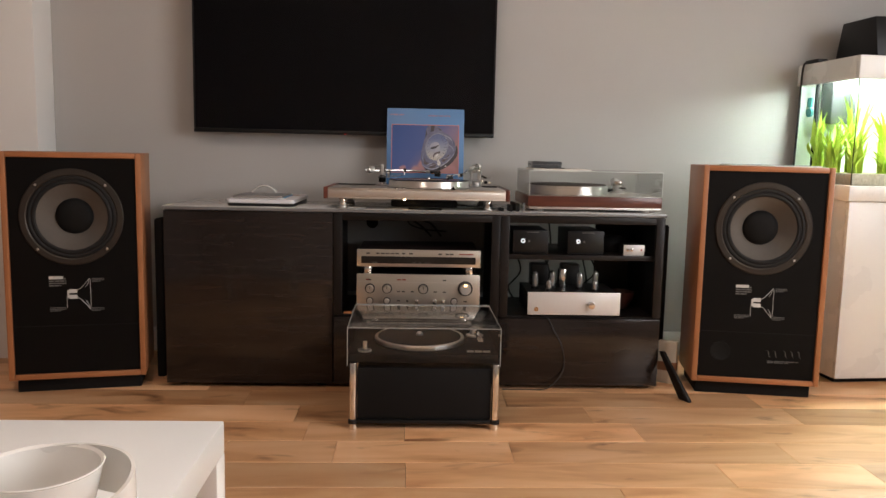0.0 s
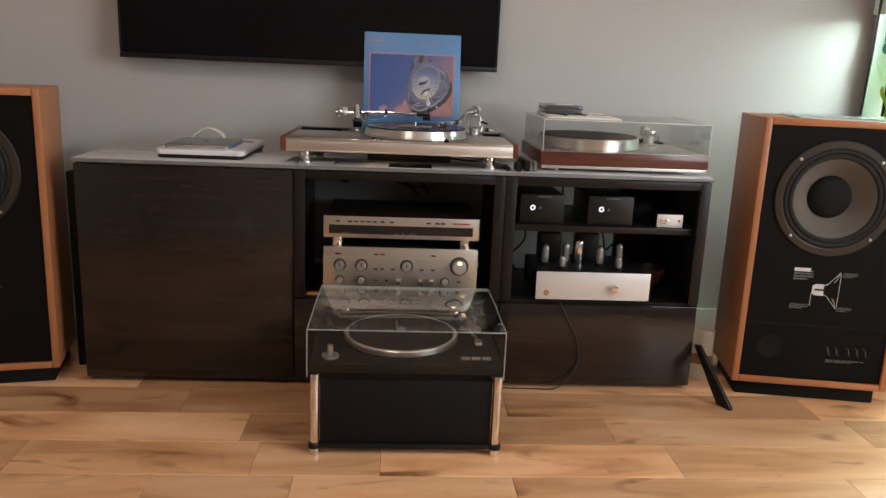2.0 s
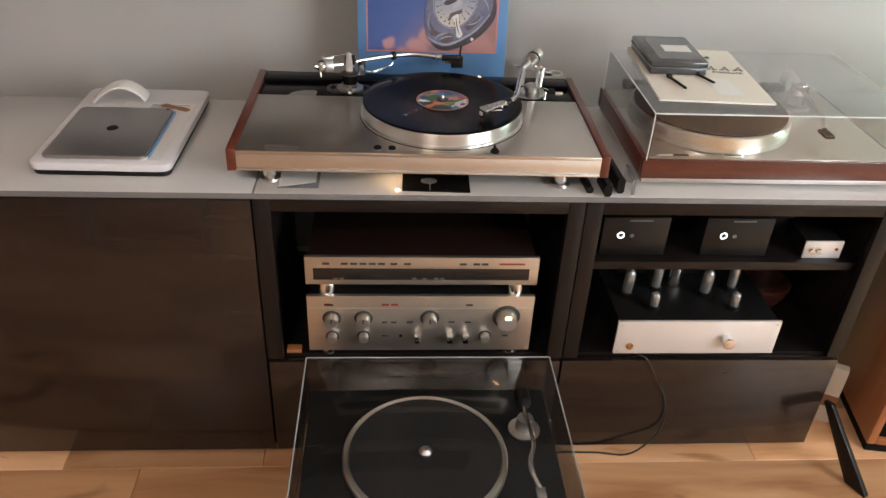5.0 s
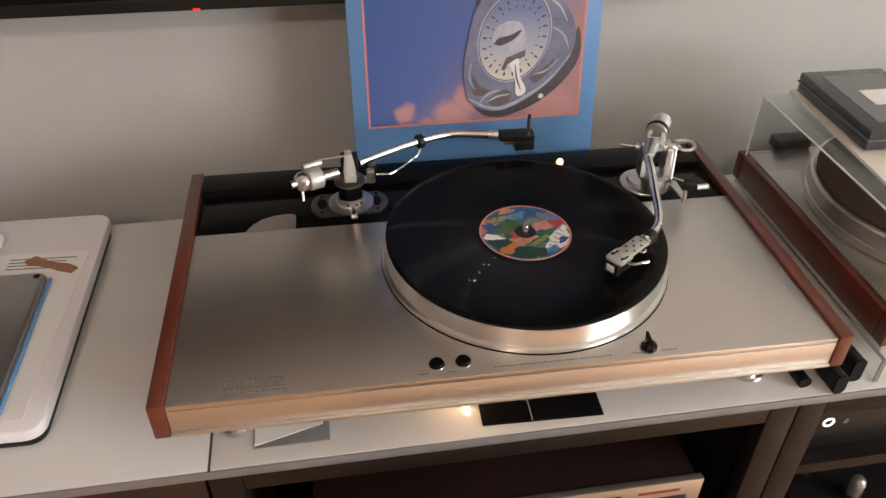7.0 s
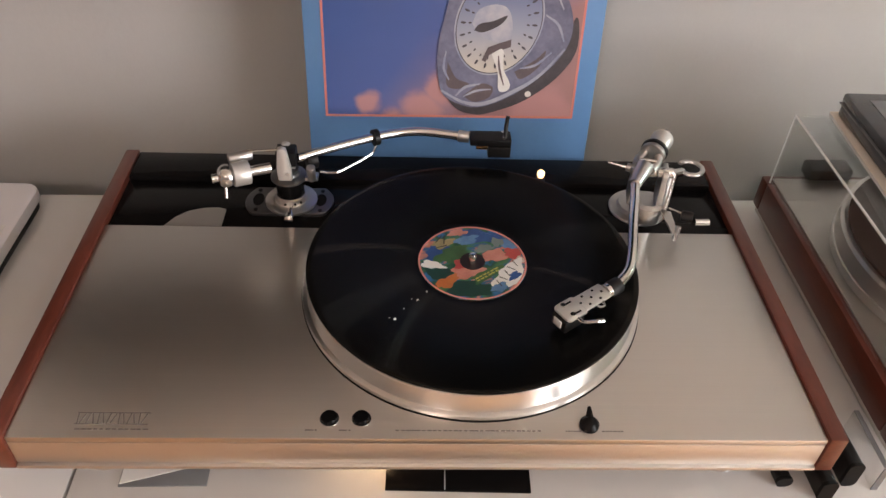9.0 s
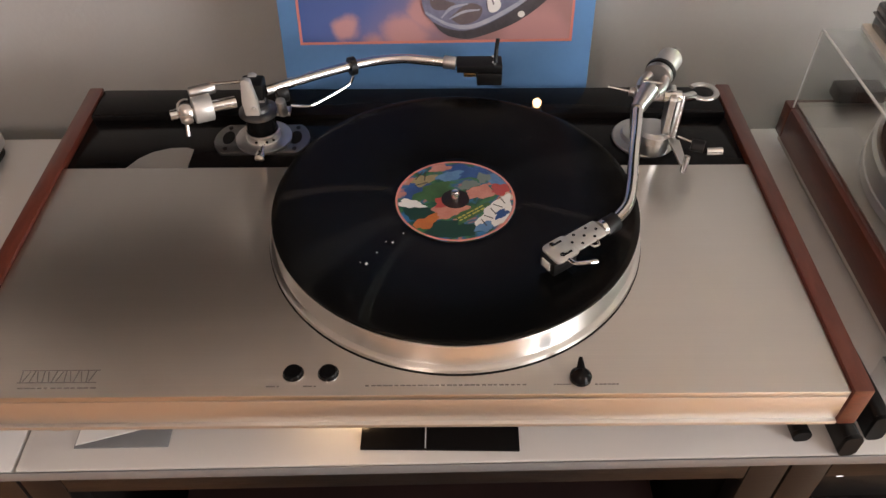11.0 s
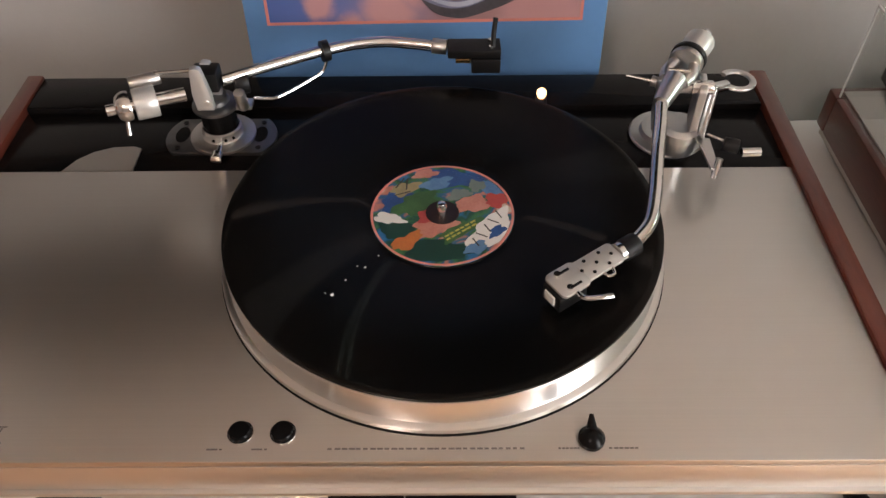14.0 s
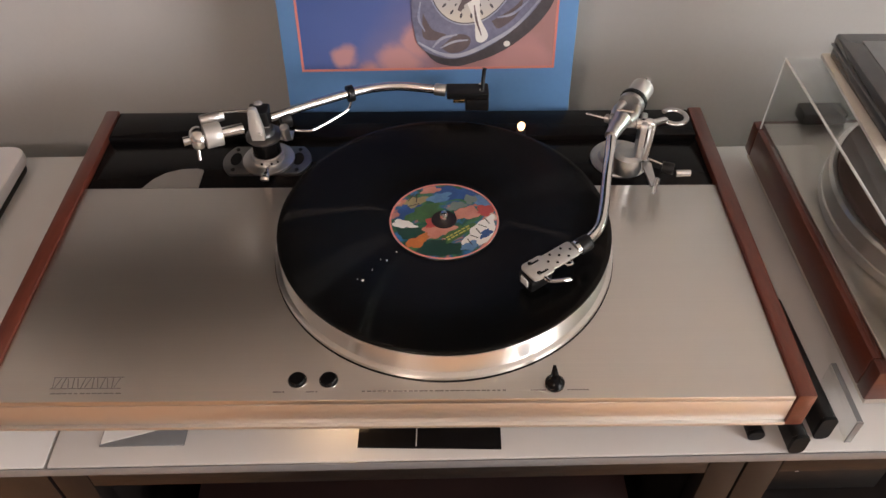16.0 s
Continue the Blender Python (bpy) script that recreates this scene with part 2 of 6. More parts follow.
def thin_sheet(name, tint, gloss, rough):
    """A thin clear sheet: straight through, with a faint gloss and scuffs."""
    m, n, l, b = nodes_of(name)
    n.remove(b)
    through_it, shine, mixed, scuff, mr = (n.new("ShaderNode" + k) for k in ("BsdfTransparent", "BsdfAnisotropic", "MixShader", "TexNoise", "MapRange"))
    through_it.inputs["Color"].default_value = (*tint, 1)
    shine.inputs["Roughness"].default_value = rough
    scuff.inputs["Scale"].default_value, scuff.inputs["Detail"].default_value = 14, 6
    l.new(coords(n, l, (1, 1, 1)), scuff.inputs["Vector"])
    mr.inputs["From Min"].default_value, mr.inputs["From Max"].default_value = 0.3, 0.7
    mr.inputs["To Min"].default_value, mr.inputs["To Max"].default_value = gloss * 0.6, gloss * 1.4
    l.new(scuff.outputs[0], mr.inputs[0])
    edge_on, steep, total = n.new("ShaderNodeLayerWeight"), n.new("ShaderNodeMath"), n.new("ShaderNodeMath")
    edge_on.inputs["Blend"].default_value = 0.5
    steep.operation, total.operation = "POWER", "MULTIPLY_ADD"
    steep.inputs[1].default_value = 3.4
    l.new(edge_on.outputs["Facing"], steep.inputs[0])
    l.new(steep.outputs[0], total.inputs[0])
    total.inputs[1].default_value = 0.95
    l.new(mr.outputs[0], total.inputs[2])
    l.new(total.outputs[0], mixed.inputs[0])
    l.new(through_it.outputs[0], mixed.inputs[1])
    l.new(shine.outputs[0], mixed.inputs[2])
    l.new(mixed.outputs[0], n["Material Output"].inputs["Surface"])
    return m


M_ACRYL = thin_sheet("clear_acrylic", (0.97, 0.975, 0.97), 0.03, 0.01)
M_ACRYLS = thin_sheet("scuffed_acrylic", (0.96, 0.96, 0.955), 0.016, 0.01)
# opaque pale and grey colours for the rods along the lid edges
M_EDGE = surface("pale_acrylic_edge", (0.86, 0.88, 0.87), (0.72, 0.74, 0.73), 30, 0.25, detail=2)
M_EDGEGREY = surface("grey_acrylic_edge", (0.42, 0.43, 0.42), (0.30, 0.31, 0.30), 30, 0.25, detail=2)
M_TANK = clear("tank_glass", (0.95, 0.98, 0.96), 0.01, 1.1)
M_PANE = clear("window_glass", (0.98, 0.99, 0.98), 0.0, 1.1)


def oak():
    m, n, l, b = nodes_of("oak_plank")
    info = n.new("ShaderNodeObjectInfo")
    tc, add, mp = n.new("ShaderNodeTexCoord"), n.new("ShaderNodeVectorMath"), n.new("ShaderNodeMapping")
    mul = n.new("ShaderNodeMath")
    mul.operation = "MULTIPLY"
    mul.inputs[1].default_value = 37.0
    l.new(info.outputs["Random"], mul.inputs[0])
    l.new(tc.outputs["Object"], add.inputs[0])
    l.new(mul.outputs[0], add.inputs[1])
    mp.inputs["Scale"].default_value = (1.1, 6.5, 6.5)
    l.new(add.outputs[0], mp.inputs[0])
    grain, fine, knots = n.new("ShaderNodeTexNoise"), n.new("ShaderNodeTexNoise"), n.new("ShaderNodeTexNoise")
    grain.inputs["Scale"].default_value, grain.inputs["Detail"].default_value, grain.inputs["Distortion"].default_value = 1.4, 4, 1.2
    fine.inputs["Scale"].default_value, fine.inputs["Detail"].default_value = 22, 6
    for t in (grain, fine):
        l.new(mp.outputs[0], t.inputs["Vector"])
    mk = n.new("ShaderNodeMapping")
    mk.inputs["Scale"].default_value = (2.1, 6.0, 1)
    l.new(add.outputs[0], mk.inputs[0])
    knots.inputs["Scale"].default_value, knots.inputs["Detail"].default_value, knots.inputs["Distortion"].default_value = 1.7, 3, 1.0
    l.new(mk.outputs[0], knots.inputs["Vector"])
    ramp = n.new("ShaderNodeValToRGB")
    e = ramp.color_ramp.elements
    e[0].position, e[0].color = 0.26, (0.46, 0.215, 0.092, 1)
    e[1].position, e[1].color = 0.72, (0.80, 0.500, 0.285, 1)
    mid = e.new(0.5)
    mid.color = (0.69, 0.385, 0.190, 1)
    l.new(grain.outputs[0], ramp.inputs[0])
    kr = n.new("ShaderNodeValToRGB")
    kr.color_ramp.elements[0].position, kr.color_ramp.elements[0].color = 0.605, (0, 0, 0, 1)
    kr.color_ramp.elements[1].position, kr.color_ramp.elements[1].color = 0.76, (1, 1, 1, 1)
    l.new(knots.outputs[0], kr.inputs[0])
    dark = n.new("ShaderNodeMix")
    dark.data_type, dark.blend_type = "RGBA", "MULTIPLY"
    l.new(kr.outputs[0], dark.inputs[0])
    l.new(ramp.outputs[0], dark.inputs[6])
    dark.inputs[7].default_value = (0.30, 0.21, 0.15, 1)
    hsv, mr = n.new("ShaderNodeHueSaturation"), n.new("ShaderNodeMapRange")
    mr.inputs["To Min"].default_value, mr.inputs["To Max"].default_value = 0.68, 1.24
    l.new(info.outputs["Random"], mr.inputs[0])
    l.new(mr.outputs[0], hsv.inputs["Value"])
    l.new(dark.outputs[2], hsv.inputs["Color"])
    l.new(hsv.outputs[0], b.inputs["Base Color"])
    rr = n.new("ShaderNodeMapRange")
    rr.inputs["To Min"].default_value, rr.inputs["To Max"].default_value = 0.27, 0.42
    b.inputs["Specular IOR Level"].default_value = 0.36
    l.new(fine.outputs[0], rr.inputs[0])
    l.new(rr.outputs[0], b.inputs["Roughness"])
    bp = n.new("ShaderNodeBump")
    bp.inputs["Strength"].default_value, bp.inputs["Distance"].default_value = 0.06, 0.002
    l.new(fine.outputs[0], bp.inputs["Height"])
    l.new(bp.outputs[0], b.inputs["Normal"])
    return m


M_OAK = oak()


def vinyl():
    """Black record surface: circular grooves, the light fanning out from the middle, and wider bands between tracks."""
    m, n, l, b = nodes_of("black_vinyl")
    b.inputs["Base Color"].default_value = (0.003, 0.003, 0.003, 1)
    tc, ln, mul, wave = n.new("ShaderNodeTexCoord"), n.new("ShaderNodeVectorMath"), n.new("ShaderNodeMath"), n.new("ShaderNodeTexNoise")
    ln.operation, mul.operation = "LENGTH", "MULTIPLY"
    l.new(tc.outputs["Object"], ln.inputs[0])
    mul.inputs[1].default_value = 2600
    l.new(ln.outputs["Value"], mul.inputs[0])
    wave.noise_dimensions = "1D"
    wave.inputs["Detail"].default_value = 2
    l.new(mul.outputs[0], wave.inputs["W"])
    bp = n.new("ShaderNodeBump")
    bp.inputs["Strength"].default_value, bp.inputs["Distance"].default_value = 0.05, 0.001
    l.new(wave.outputs[0], bp.inputs["Height"])
    l.new(bp.outputs[0], b.inputs["Normal"])
    rr = n.new("ShaderNodeMapRange")
    rr.inputs["To Min"].default_value, rr.inputs["To Max"].default_value = 0.14, 0.24
    l.new(wave.outputs[0], rr.inputs[0])
    l.new(rr.outputs[0], b.inputs["Roughness"])
    tg = n.new("ShaderNodeTangent")
    tg.direction_type, tg.axis = "RADIAL", "Z"
    b.inputs["Specular IOR Level"].default_value = 0.13
    b.inputs["Specular Tint"].default_value = (1.0, 0.9, 0.78, 1)
    fan, mixed, out = n.new("ShaderNodeBsdfAnisotropic"), n.new("ShaderNodeMixShader"), n["Material Output"]
    fan.inputs["Color"].default_value = (1.0, 0.93, 0.85, 1)
    fan.inputs["Roughness"].default_value, fan.inputs["Anisotropy"].default_value, fan.inputs["Rotation"].default_value = 0.32, 0.95, 0.25
    l.new(tg.outputs[0], fan.inputs["Tangent"])
    mixed.inputs[0].default_value = 0.006
    l.new(b.outputs[0], mixed.inputs[1])
    l.new(fan.outputs[0], mixed.inputs[2])
    l.new(mixed.outputs[0], out.inputs["Surface"])
    return m


M_VINYL = vinyl()


def painted_label():
    """The record's paper label: painted patches of green, blue, red, pink, yellow and white."""
    m, n, l, b = nodes_of("painted_record_label")
    v = coords(n, l, (1, 1, 1))
    t, r = n.new("ShaderNodeTexNoise"), n.new("ShaderNodeValToRGB")
    t.inputs["Scale"].default_value, t.inputs["Detail"].default_value, t.inputs["Distortion"].default_value = 40, 6, 0.6
    l.new(v, t.inputs["Vector"])
    r.color_ramp.interpolation = "EASE"
    stops = ((0.0, (0.02, 0.07, 0.20)), (0.36, (0.03, 0.16, 0.36)), (0.43, (0.015, 0.08, 0.05)), (0.49, (0.05, 0.17, 0.06)),
             (0.56, (0.03, 0.12, 0.24)), (0.61, (0.50, 0.20, 0.14)), (0.66, (0.55, 0.52, 0.46)), (0.71, (0.40, 0.30, 0.05)))
    e = r.color_ramp.elements
    e[0].position, e[0].color = 0.0, (*stops[0][1], 1)
    e[1].position, e[1].color = stops[-1][0], (*stops[-1][1], 1)
    for p, c in stops[1:-1]:
        e.new(p).color = (*c, 1)
    l.new(t.outputs[0], r.inputs[0])
    l.new(r.outputs[0], b.inputs["Base Color"])
    b.inputs["Roughness"].default_value = 0.45
    return m


M_LABEL = painted_label()


def sleeve_sky():
    """Printed evening sky: blue above, going to pink below and to one side."""
    m, n, l, b = nodes_of("printed_evening_sky")
    tc, sep, mx, t, r = (n.new("ShaderNode" + k) for k in ("TexCoord", "SeparateXYZ", "Math", "TexNoise", "ValToRGB"))
    l.new(tc.outputs["Generated"], sep.inputs[0])
    mx.operation = "MULTIPLY_ADD"
    l.new(sep.outputs["X"], mx.inputs[0])
    mx.inputs[1].default_value = 0.75
    inv = n.new("ShaderNodeMath")
    inv.operation = "MULTIPLY_ADD"
    inv.inputs[1].default_value, inv.inputs[2].default_value = -0.45, 0.45
    l.new(sep.outputs["Z"], inv.inputs[0])
    l.new(inv.outputs[0], mx.inputs[2])
    t.inputs["Scale"].default_value = 3
    add = n.new("ShaderNodeMath")
    add.operation = "MULTIPLY_ADD"
    l.new(t.outputs[0], add.inputs[0])
    add.inputs[1].default_value = 0.18
    l.new(mx.outputs[0], add.inputs[2])
    e = r.color_ramp.elements
    e[0].position, e[0].color = 0.15, (0.040, 0.095, 0.30, 1)
    e[1].position, e[1].color = 1.0, (0.37, 0.205, 0.20, 1)
    e.new(0.62).color = (0.085, 0.13, 0.34, 1)
    e.new(0.86).color = (0.26, 0.20, 0.30, 1)
    l.new(add.outputs[0], r.inputs[0])
    # soft pink clouds low in the picture
    tg = n.new("ShaderNodeTexNoise")
    tg.inputs["Scale"].default_value, tg.inputs["Detail"].default_value = 45, 5
    l.new(tc.outputs["Object"], tg.inputs["Vector"])
    cloud = None
    for cx, cz, cr in ((-0.090, 0.070, 0.022), (-0.066, 0.050, 0.022), (-0.032, 0.064, 0.030), (-0.012, 0.086, 0.028), (0.10, 0.055, 0.045)):
        dist, soft_edge, ragged = n.new("ShaderNodeVectorMath"), n.new("ShaderNodeMapRange"), n.new("ShaderNodeMath")
        dist.operation, ragged.operation = "DISTANCE", "MULTIPLY_ADD"
        dist.inputs[1].default_value = (cx, -0.0003, cz)
        l.new(tc.outputs["Object"], dist.inputs[0])
        l.new(tg.outputs[0], ragged.inputs[0])
        ragged.inputs[1].default_value = 0.020
        l.new(dist.outputs["Value"], ragged.inputs[2])
        soft_edge.interpolation_type = "SMOOTHSTEP"
        soft_edge.inputs["From Min"].default_value, soft_edge.inputs["From Max"].default_value = cr * 0.75, cr * 1.3
        soft_edge.inputs["To Min"].default_value, soft_edge.inputs["To Max"].default_value = 1.0, 0.0
        l.new(ragged.outputs[0], soft_edge.inputs[0])
        if cloud:
            most = n.new("ShaderNodeMath")
            most.operation = "MAXIMUM"
            l.new(cloud, most.inputs[0])
            l.new(soft_edge.outputs[0], most.inputs[1])
            cloud = most.outputs[0]
        else:
            cloud = soft_edge.outputs[0]
    pink = n.new("ShaderNodeMix")
    pink.data_type = "RGBA"
    l.new(cloud, pink.inputs[0])
    l.new(r.outputs[0], pink.inputs[6])
    pink.inputs[7].default_value = (0.50, 0.27, 0.27, 1)
    l.new(pink.outputs[2], b.inputs["Base Color"])
    b.inputs["Roughness"].default_value = 0.4
    return m


M_SKY = sleeve_sky()

# ---- mesh helpers ----


def box(x0, x1, y0, y1, z0, z1, bev=0.0, seg=2):
    bm = bmesh.new()
    bmesh.ops.create_cube(bm, size=1)
    bmesh.ops.scale(bm, vec=(x1 - x0, y1 - y0, z1 - z0), verts=bm.verts)
    bmesh.ops.translate(bm, vec=((x0 + x1) / 2, (y0 + y1) / 2, (z0 + z1) / 2), verts=bm.verts)
    if bev:
        bmesh.ops.bevel(bm, geom=bm.edges[:], offset=bev, segments=seg, profile=0.5, affect="EDGES")
    return bm


def cyl(p0, p1, r, r2=None, seg=28, bev=0.0):
    """A rod or cone from p0 to p1."""
    p0, p1 = Vector(p0), Vector(p1)
    bm = bmesh.new()
    bmesh.ops.create_cone(bm, cap_ends=True, segments=seg, radius1=r, radius2=r if r2 is None else r2, depth=(p1 - p0).length)
    if bev:
        rim = [e for e in bm.edges if abs(e.verts[0].co.z - e.verts[1].co.z) < 1e-6]
        bmesh.ops.bevel(bm, geom=rim, offset=bev, segments=2, profile=0.5, affect="EDGES")
    turn = (p1 - p0).to_track_quat("Z", "Y").to_matrix().to_4x4()
    bmesh.ops.transform(bm, matrix=Matrix.Translation((p0 + p1) / 2) @ turn, verts=bm.verts)
    return bm


def lathe(profile, seg=64, at=(0, 0, 0), turn=None):
    """A body of revolution about z from (radius, height) pairs."""
    bm = bmesh.new()
    rings = []
    for r, z in profile:
        if r < 1e-6:
            rings.append([bm.verts.new((0, 0, z))])
        else:
            rings.append([bm.verts.new((r * math.cos(2 * math.pi * k / seg), r * math.sin(2 * math.pi * k / seg), z)) for k in range(seg)])
    for a, b in zip(rings, rings[1:]):
        for k in range(seg):
            q = (k + 1) % seg
            f = [a[k % len(a)], a[q % len(a)], b[q % len(b)], b[k % len(b)]]
            f = list(dict.fromkeys(f))
            if len(f) > 2:
                bm.faces.new(f)
    bmesh.ops.recalc_face_normals(bm, faces=bm.faces)
    bmesh.ops.transform(bm, matrix=Matrix.Translation(at) @ (turn or Matrix.Identity(4)), verts=bm.verts)
    return bm


def smooth_line(points, steps=8):
    pts = [Vector(p) for p in points]
    ext = [pts[0] * 2 - pts[1], *pts, pts[-1] * 2 - pts[-2]]
    out = []
    for i in range(1, len(ext) - 2):
        a, b, c, d = ext[i - 1:i + 3]
        for k in range(steps):
            t = k / steps
            out.append(0.5 * (2 * b + (c - a) * t + (2 * a - 5 * b + 4 * c - d) * t * t + (3 * b - a - 3 * c + d) * t ** 3))
    return out + [pts[-1]]


def sweep(points, r, seg=10, steps=8, flat=1.0):
    """A round (or flattened) tube along a smooth line."""
    line = smooth_line(points, steps) if steps > 1 else [Vector(p) for p in points]
    bm = bmesh.new()
    rings = []
    up = Vector((0, 0, 1))
    for i, p in enumerate(line):
        d = (line[min(i + 1, len(line) - 1)] - line[max(i - 1, 0)]).normalized()
        s = d.cross(up) if abs(d.z) < 0.98 else d.cross(Vector((0, 1, 0)))
        s.normalize()
        u = s.cross(d)
        rings.append([bm.verts.new(p + (s * math.cos(2 * math.pi * k / seg) + u * flat * math.sin(2 * math.pi * k / seg)) * r) for k in range(seg)])
    for a, b in zip(rings, rings[1:]):
        for k in range(seg):
            bm.faces.new((a[k], a[(k + 1) % seg], b[(k + 1) % seg], b[k]))
    bm.faces.new(rings[0][::-1])
    bm.faces.new(rings[-1])
    bmesh.ops.recalc_face_normals(bm, faces=bm.faces)
    return bm


def plate(outline, z0, z1, bev=0.0):
    """A flat plate in xy of a given outline, from z0 to z1."""
    bm = bmesh.new()
    f = bm.faces.new([bm.verts.new((x, y, z0)) for x, y in outline])
    top = bmesh.ops.extrude_face_region(bm, geom=[f])
    bmesh.ops.translate(bm, vec=(0, 0, z1 - z0), verts=[v for v in top["geom"] if isinstance(v, bmesh.types.BMVert)])
    bmesh.ops.recalc_face_normals(bm, faces=bm.faces)
    if bev:
        bmesh.ops.bevel(bm, geom=bm.edges[:], offset=bev, segments=2, profile=0.5, affect="EDGES")
    return bm


def oval(cx, cy, rx, ry, n=40, turn=0.0):
    c, s = math.cos(turn), math.sin(turn)
    return [(cx + rx * math.cos(a) * c - ry * math.sin(a) * s, cy + rx * math.cos(a) * s + ry * math.sin(a) * c) for a in (2 * math.pi * k / n for k in range(n))]


def rounded(x0, x1, y0, y1, r, n=5):
    out = []
    for cx, cy, a in ((x1 - r, y1 - r, 0), (x0 + r, y1 - r, 90), (x0 + r, y0 + r, 180), (x1 - r, y0 + r, 270)):
        out += [(cx + r * math.cos(radians(a + 90 * k / n)), cy + r * math.sin(radians(a + 90 * k / n))) for k in range(n + 1)]
    return out


def moved(bm, m):
    bmesh.ops.transform(bm, matrix=m, verts=bm.verts)
    return bm


def joined(*bms):
    out = bmesh.new()
    for b in bms:
        me = bpy.data.meshes.new("joint")
        b.to_mesh(me)
        b.free()
        out.from_mesh(me)
        bpy.data.meshes.remove(me)
    return out


def mesh_of(name, bm, material):
    uv = bm.loops.layers.uv.verify()
    for f in bm.faces:
        for lp in f.loops:
            lp[uv].uv = lp.vert.co.xy
    me = bpy.data.meshes.new(name)
    bm.to_mesh(me)
    bm.free()
    me.materials.append(material)
    me.polygons.foreach_set("use_smooth", [True] * len(me.polygons))
    me.set_sharp_from_angle(angle=radians(32))
    return me


def part(name, bm, material, parent, label=""):
    """One mesh object under a thing or under a part."""
    ob = new(name, mesh_of(name, bm, material))
    ob.parent = parent
    return tagged(ob, label)


def solid(name, bm, material, label="", category="", kind="", group=""):
    return tagged(new(name, mesh_of(name, bm, material)), label, category, group, kind)


def thing(name, m, label, category, group=""):
    ob = tagged(new(name), label, category, group)
    ob.empty_display_size = 0.05
    ob.matrix_world = m
    return ob


def words(name, text, size, m, material, parent, label=""):
    cu = bpy.data.curves.new(name, "FONT")
    cu.body, cu.size, cu.extrude, cu.align_x, cu.align_y = text, size, 0.0003, "CENTER", "CENTER"
    tmp = new(name, cu)
    me = bpy.data.meshes.new_from_object(tmp.evaluated_get(bpy.context.evaluated_depsgraph_get()))
    bpy.data.objects.remove(tmp)
    me.transform(m)
    me.materials.clear()
    me.materials.append(material)
    ob = new(name, me)
    ob.parent = parent
    return tagged(ob, label)


def bars(x0, z0, w, h, rows, y, seed, gap=0.45, thick=0.0006):
    """Lines of unreadable print as small bars on an upright face that looks to -y."""
    rng = random.Random(seed)
    bms = []
    for k in range(rows):
        step = h / rows
        z = z0 + h - step * (k + 1) + step * gap / 2
        x = x0
        end = x0 + w * (1.0 if k < rows - 1 else 0.7)
        while x < end:
            ln = min(end - x, rng.uniform(0.12, 0.35) * w)
            bms.append(box(x, x + ln * 0.86, y - thick, y, z, z + step * (1 - gap)))
            x += ln
    return joined(*bms)

# ---- room ----
X0, X1, Y0, Y1, ZC = -2.3, 3.6, -4.9, 0.52, 2.5
wall = solid("wall_north", box(X0 - 0.1, X1 + 0.1, Y1, Y1 + 0.12, 0, ZC), M_WALL, "grey-beige painted wall behind the hi-fi cabinet", "wall", "structure")


def wall_with_window(name, m, length, s0, s1, label):
    """A wall along local x, thickness 0.12 towards -y, with an opening from s0 to s1."""
    bm = joined(box(0, s0, -0.12, 0, 0, ZC), box(s1, length, -0.12, 0, 0, ZC), box(s0, s1, -0.12, 0, 0, 0.8), box(s0, s1, -0.12, 0, 2.2, ZC))
    ob = solid(name, bm, M_FARWALL, label, "wall", "structure")
    ob.matrix_world = m
    return ob


solid("wall_south", box(X0, X1, Y0 - 0.12, Y0, 0, ZC), M_FARWALL, "plain greige painted wall opposite the cabinet", "wall", "structure")
wall_with_window("wall_east", pose(X1, Y0, 0, 0, 0, 90), Y1 - Y0, 1.5, 3.7, "plain greige painted wall with a window opening")
solid("wall_west", box(X0 - 0.12, X0, Y0, Y1, 0, ZC), M_FARWALL, "plain greige painted side wall", "wall", "structure")
solid("ceiling", box(X0 - 0.12, X1 + 0.12, Y0 - 0.12, Y1 + 0.12, ZC, ZC + 0.1), M_CEIL, "plain white painted ceiling", "ceiling", "structure")
solid("wall_pier", box(X0, -0.585, 0.36, Y1 - 0.002, 0, ZC - 0.002, 0.004), M_WHITE_WALL, "off-white painted wall pier in the corner behind the loudspeaker", "wall", "structure")
solid("baseboard", box(-0.583, X1, Y1 - 0.016, Y1 - 0.001, 0.001, 0.105, 0.003), M_SKIRT, "white painted baseboard along the grey wall", "baseboard", "structure")


def window(name, m, w):
    ob = tagged(new(name), "white framed window with clear panes", "window", "", "structure")
    ob.matrix_world = m
    part("window_frame", joined(box(0, w, -0.08, -0.02, 0.8, 0.86, 0.004), box(0, w, -0.08, -0.02, 2.14, 2.2, 0.004), box(0, 0.06, -0.08, -0.02, 0.862, 2.138, 0.004),
         box(w - 0.06, w, -0.08, -0.02, 0.862, 2.138, 0.004), box(w / 2 - 0.04, w / 2 + 0.04, -0.08, -0.02, 0.862, 2.138, 0.004)), M_SKIRT, ob)
    for k in range(2):
        p = part("pane", box(0.06 + k * (w / 2 - 0.02), w / 2 - 0.04 + k * (w / 2 - 0.02), -0.054, -0.048, 0.862, 2.138), M_PANE, ob)
        p.visible_shadow = False
    part("window_sill", box(-0.05, w + 0.05, 0.002, 0.12, 0.775, 0.798, 0.004), M_SKIRT, ob)


window("window_1", pose(X1, Y0 + 1.5, 0, 0, 0, 90), 2.2)

# ---- hi-fi cabinet: three units and one top ----
W, D, H = 0.6, 0.40, 0.645


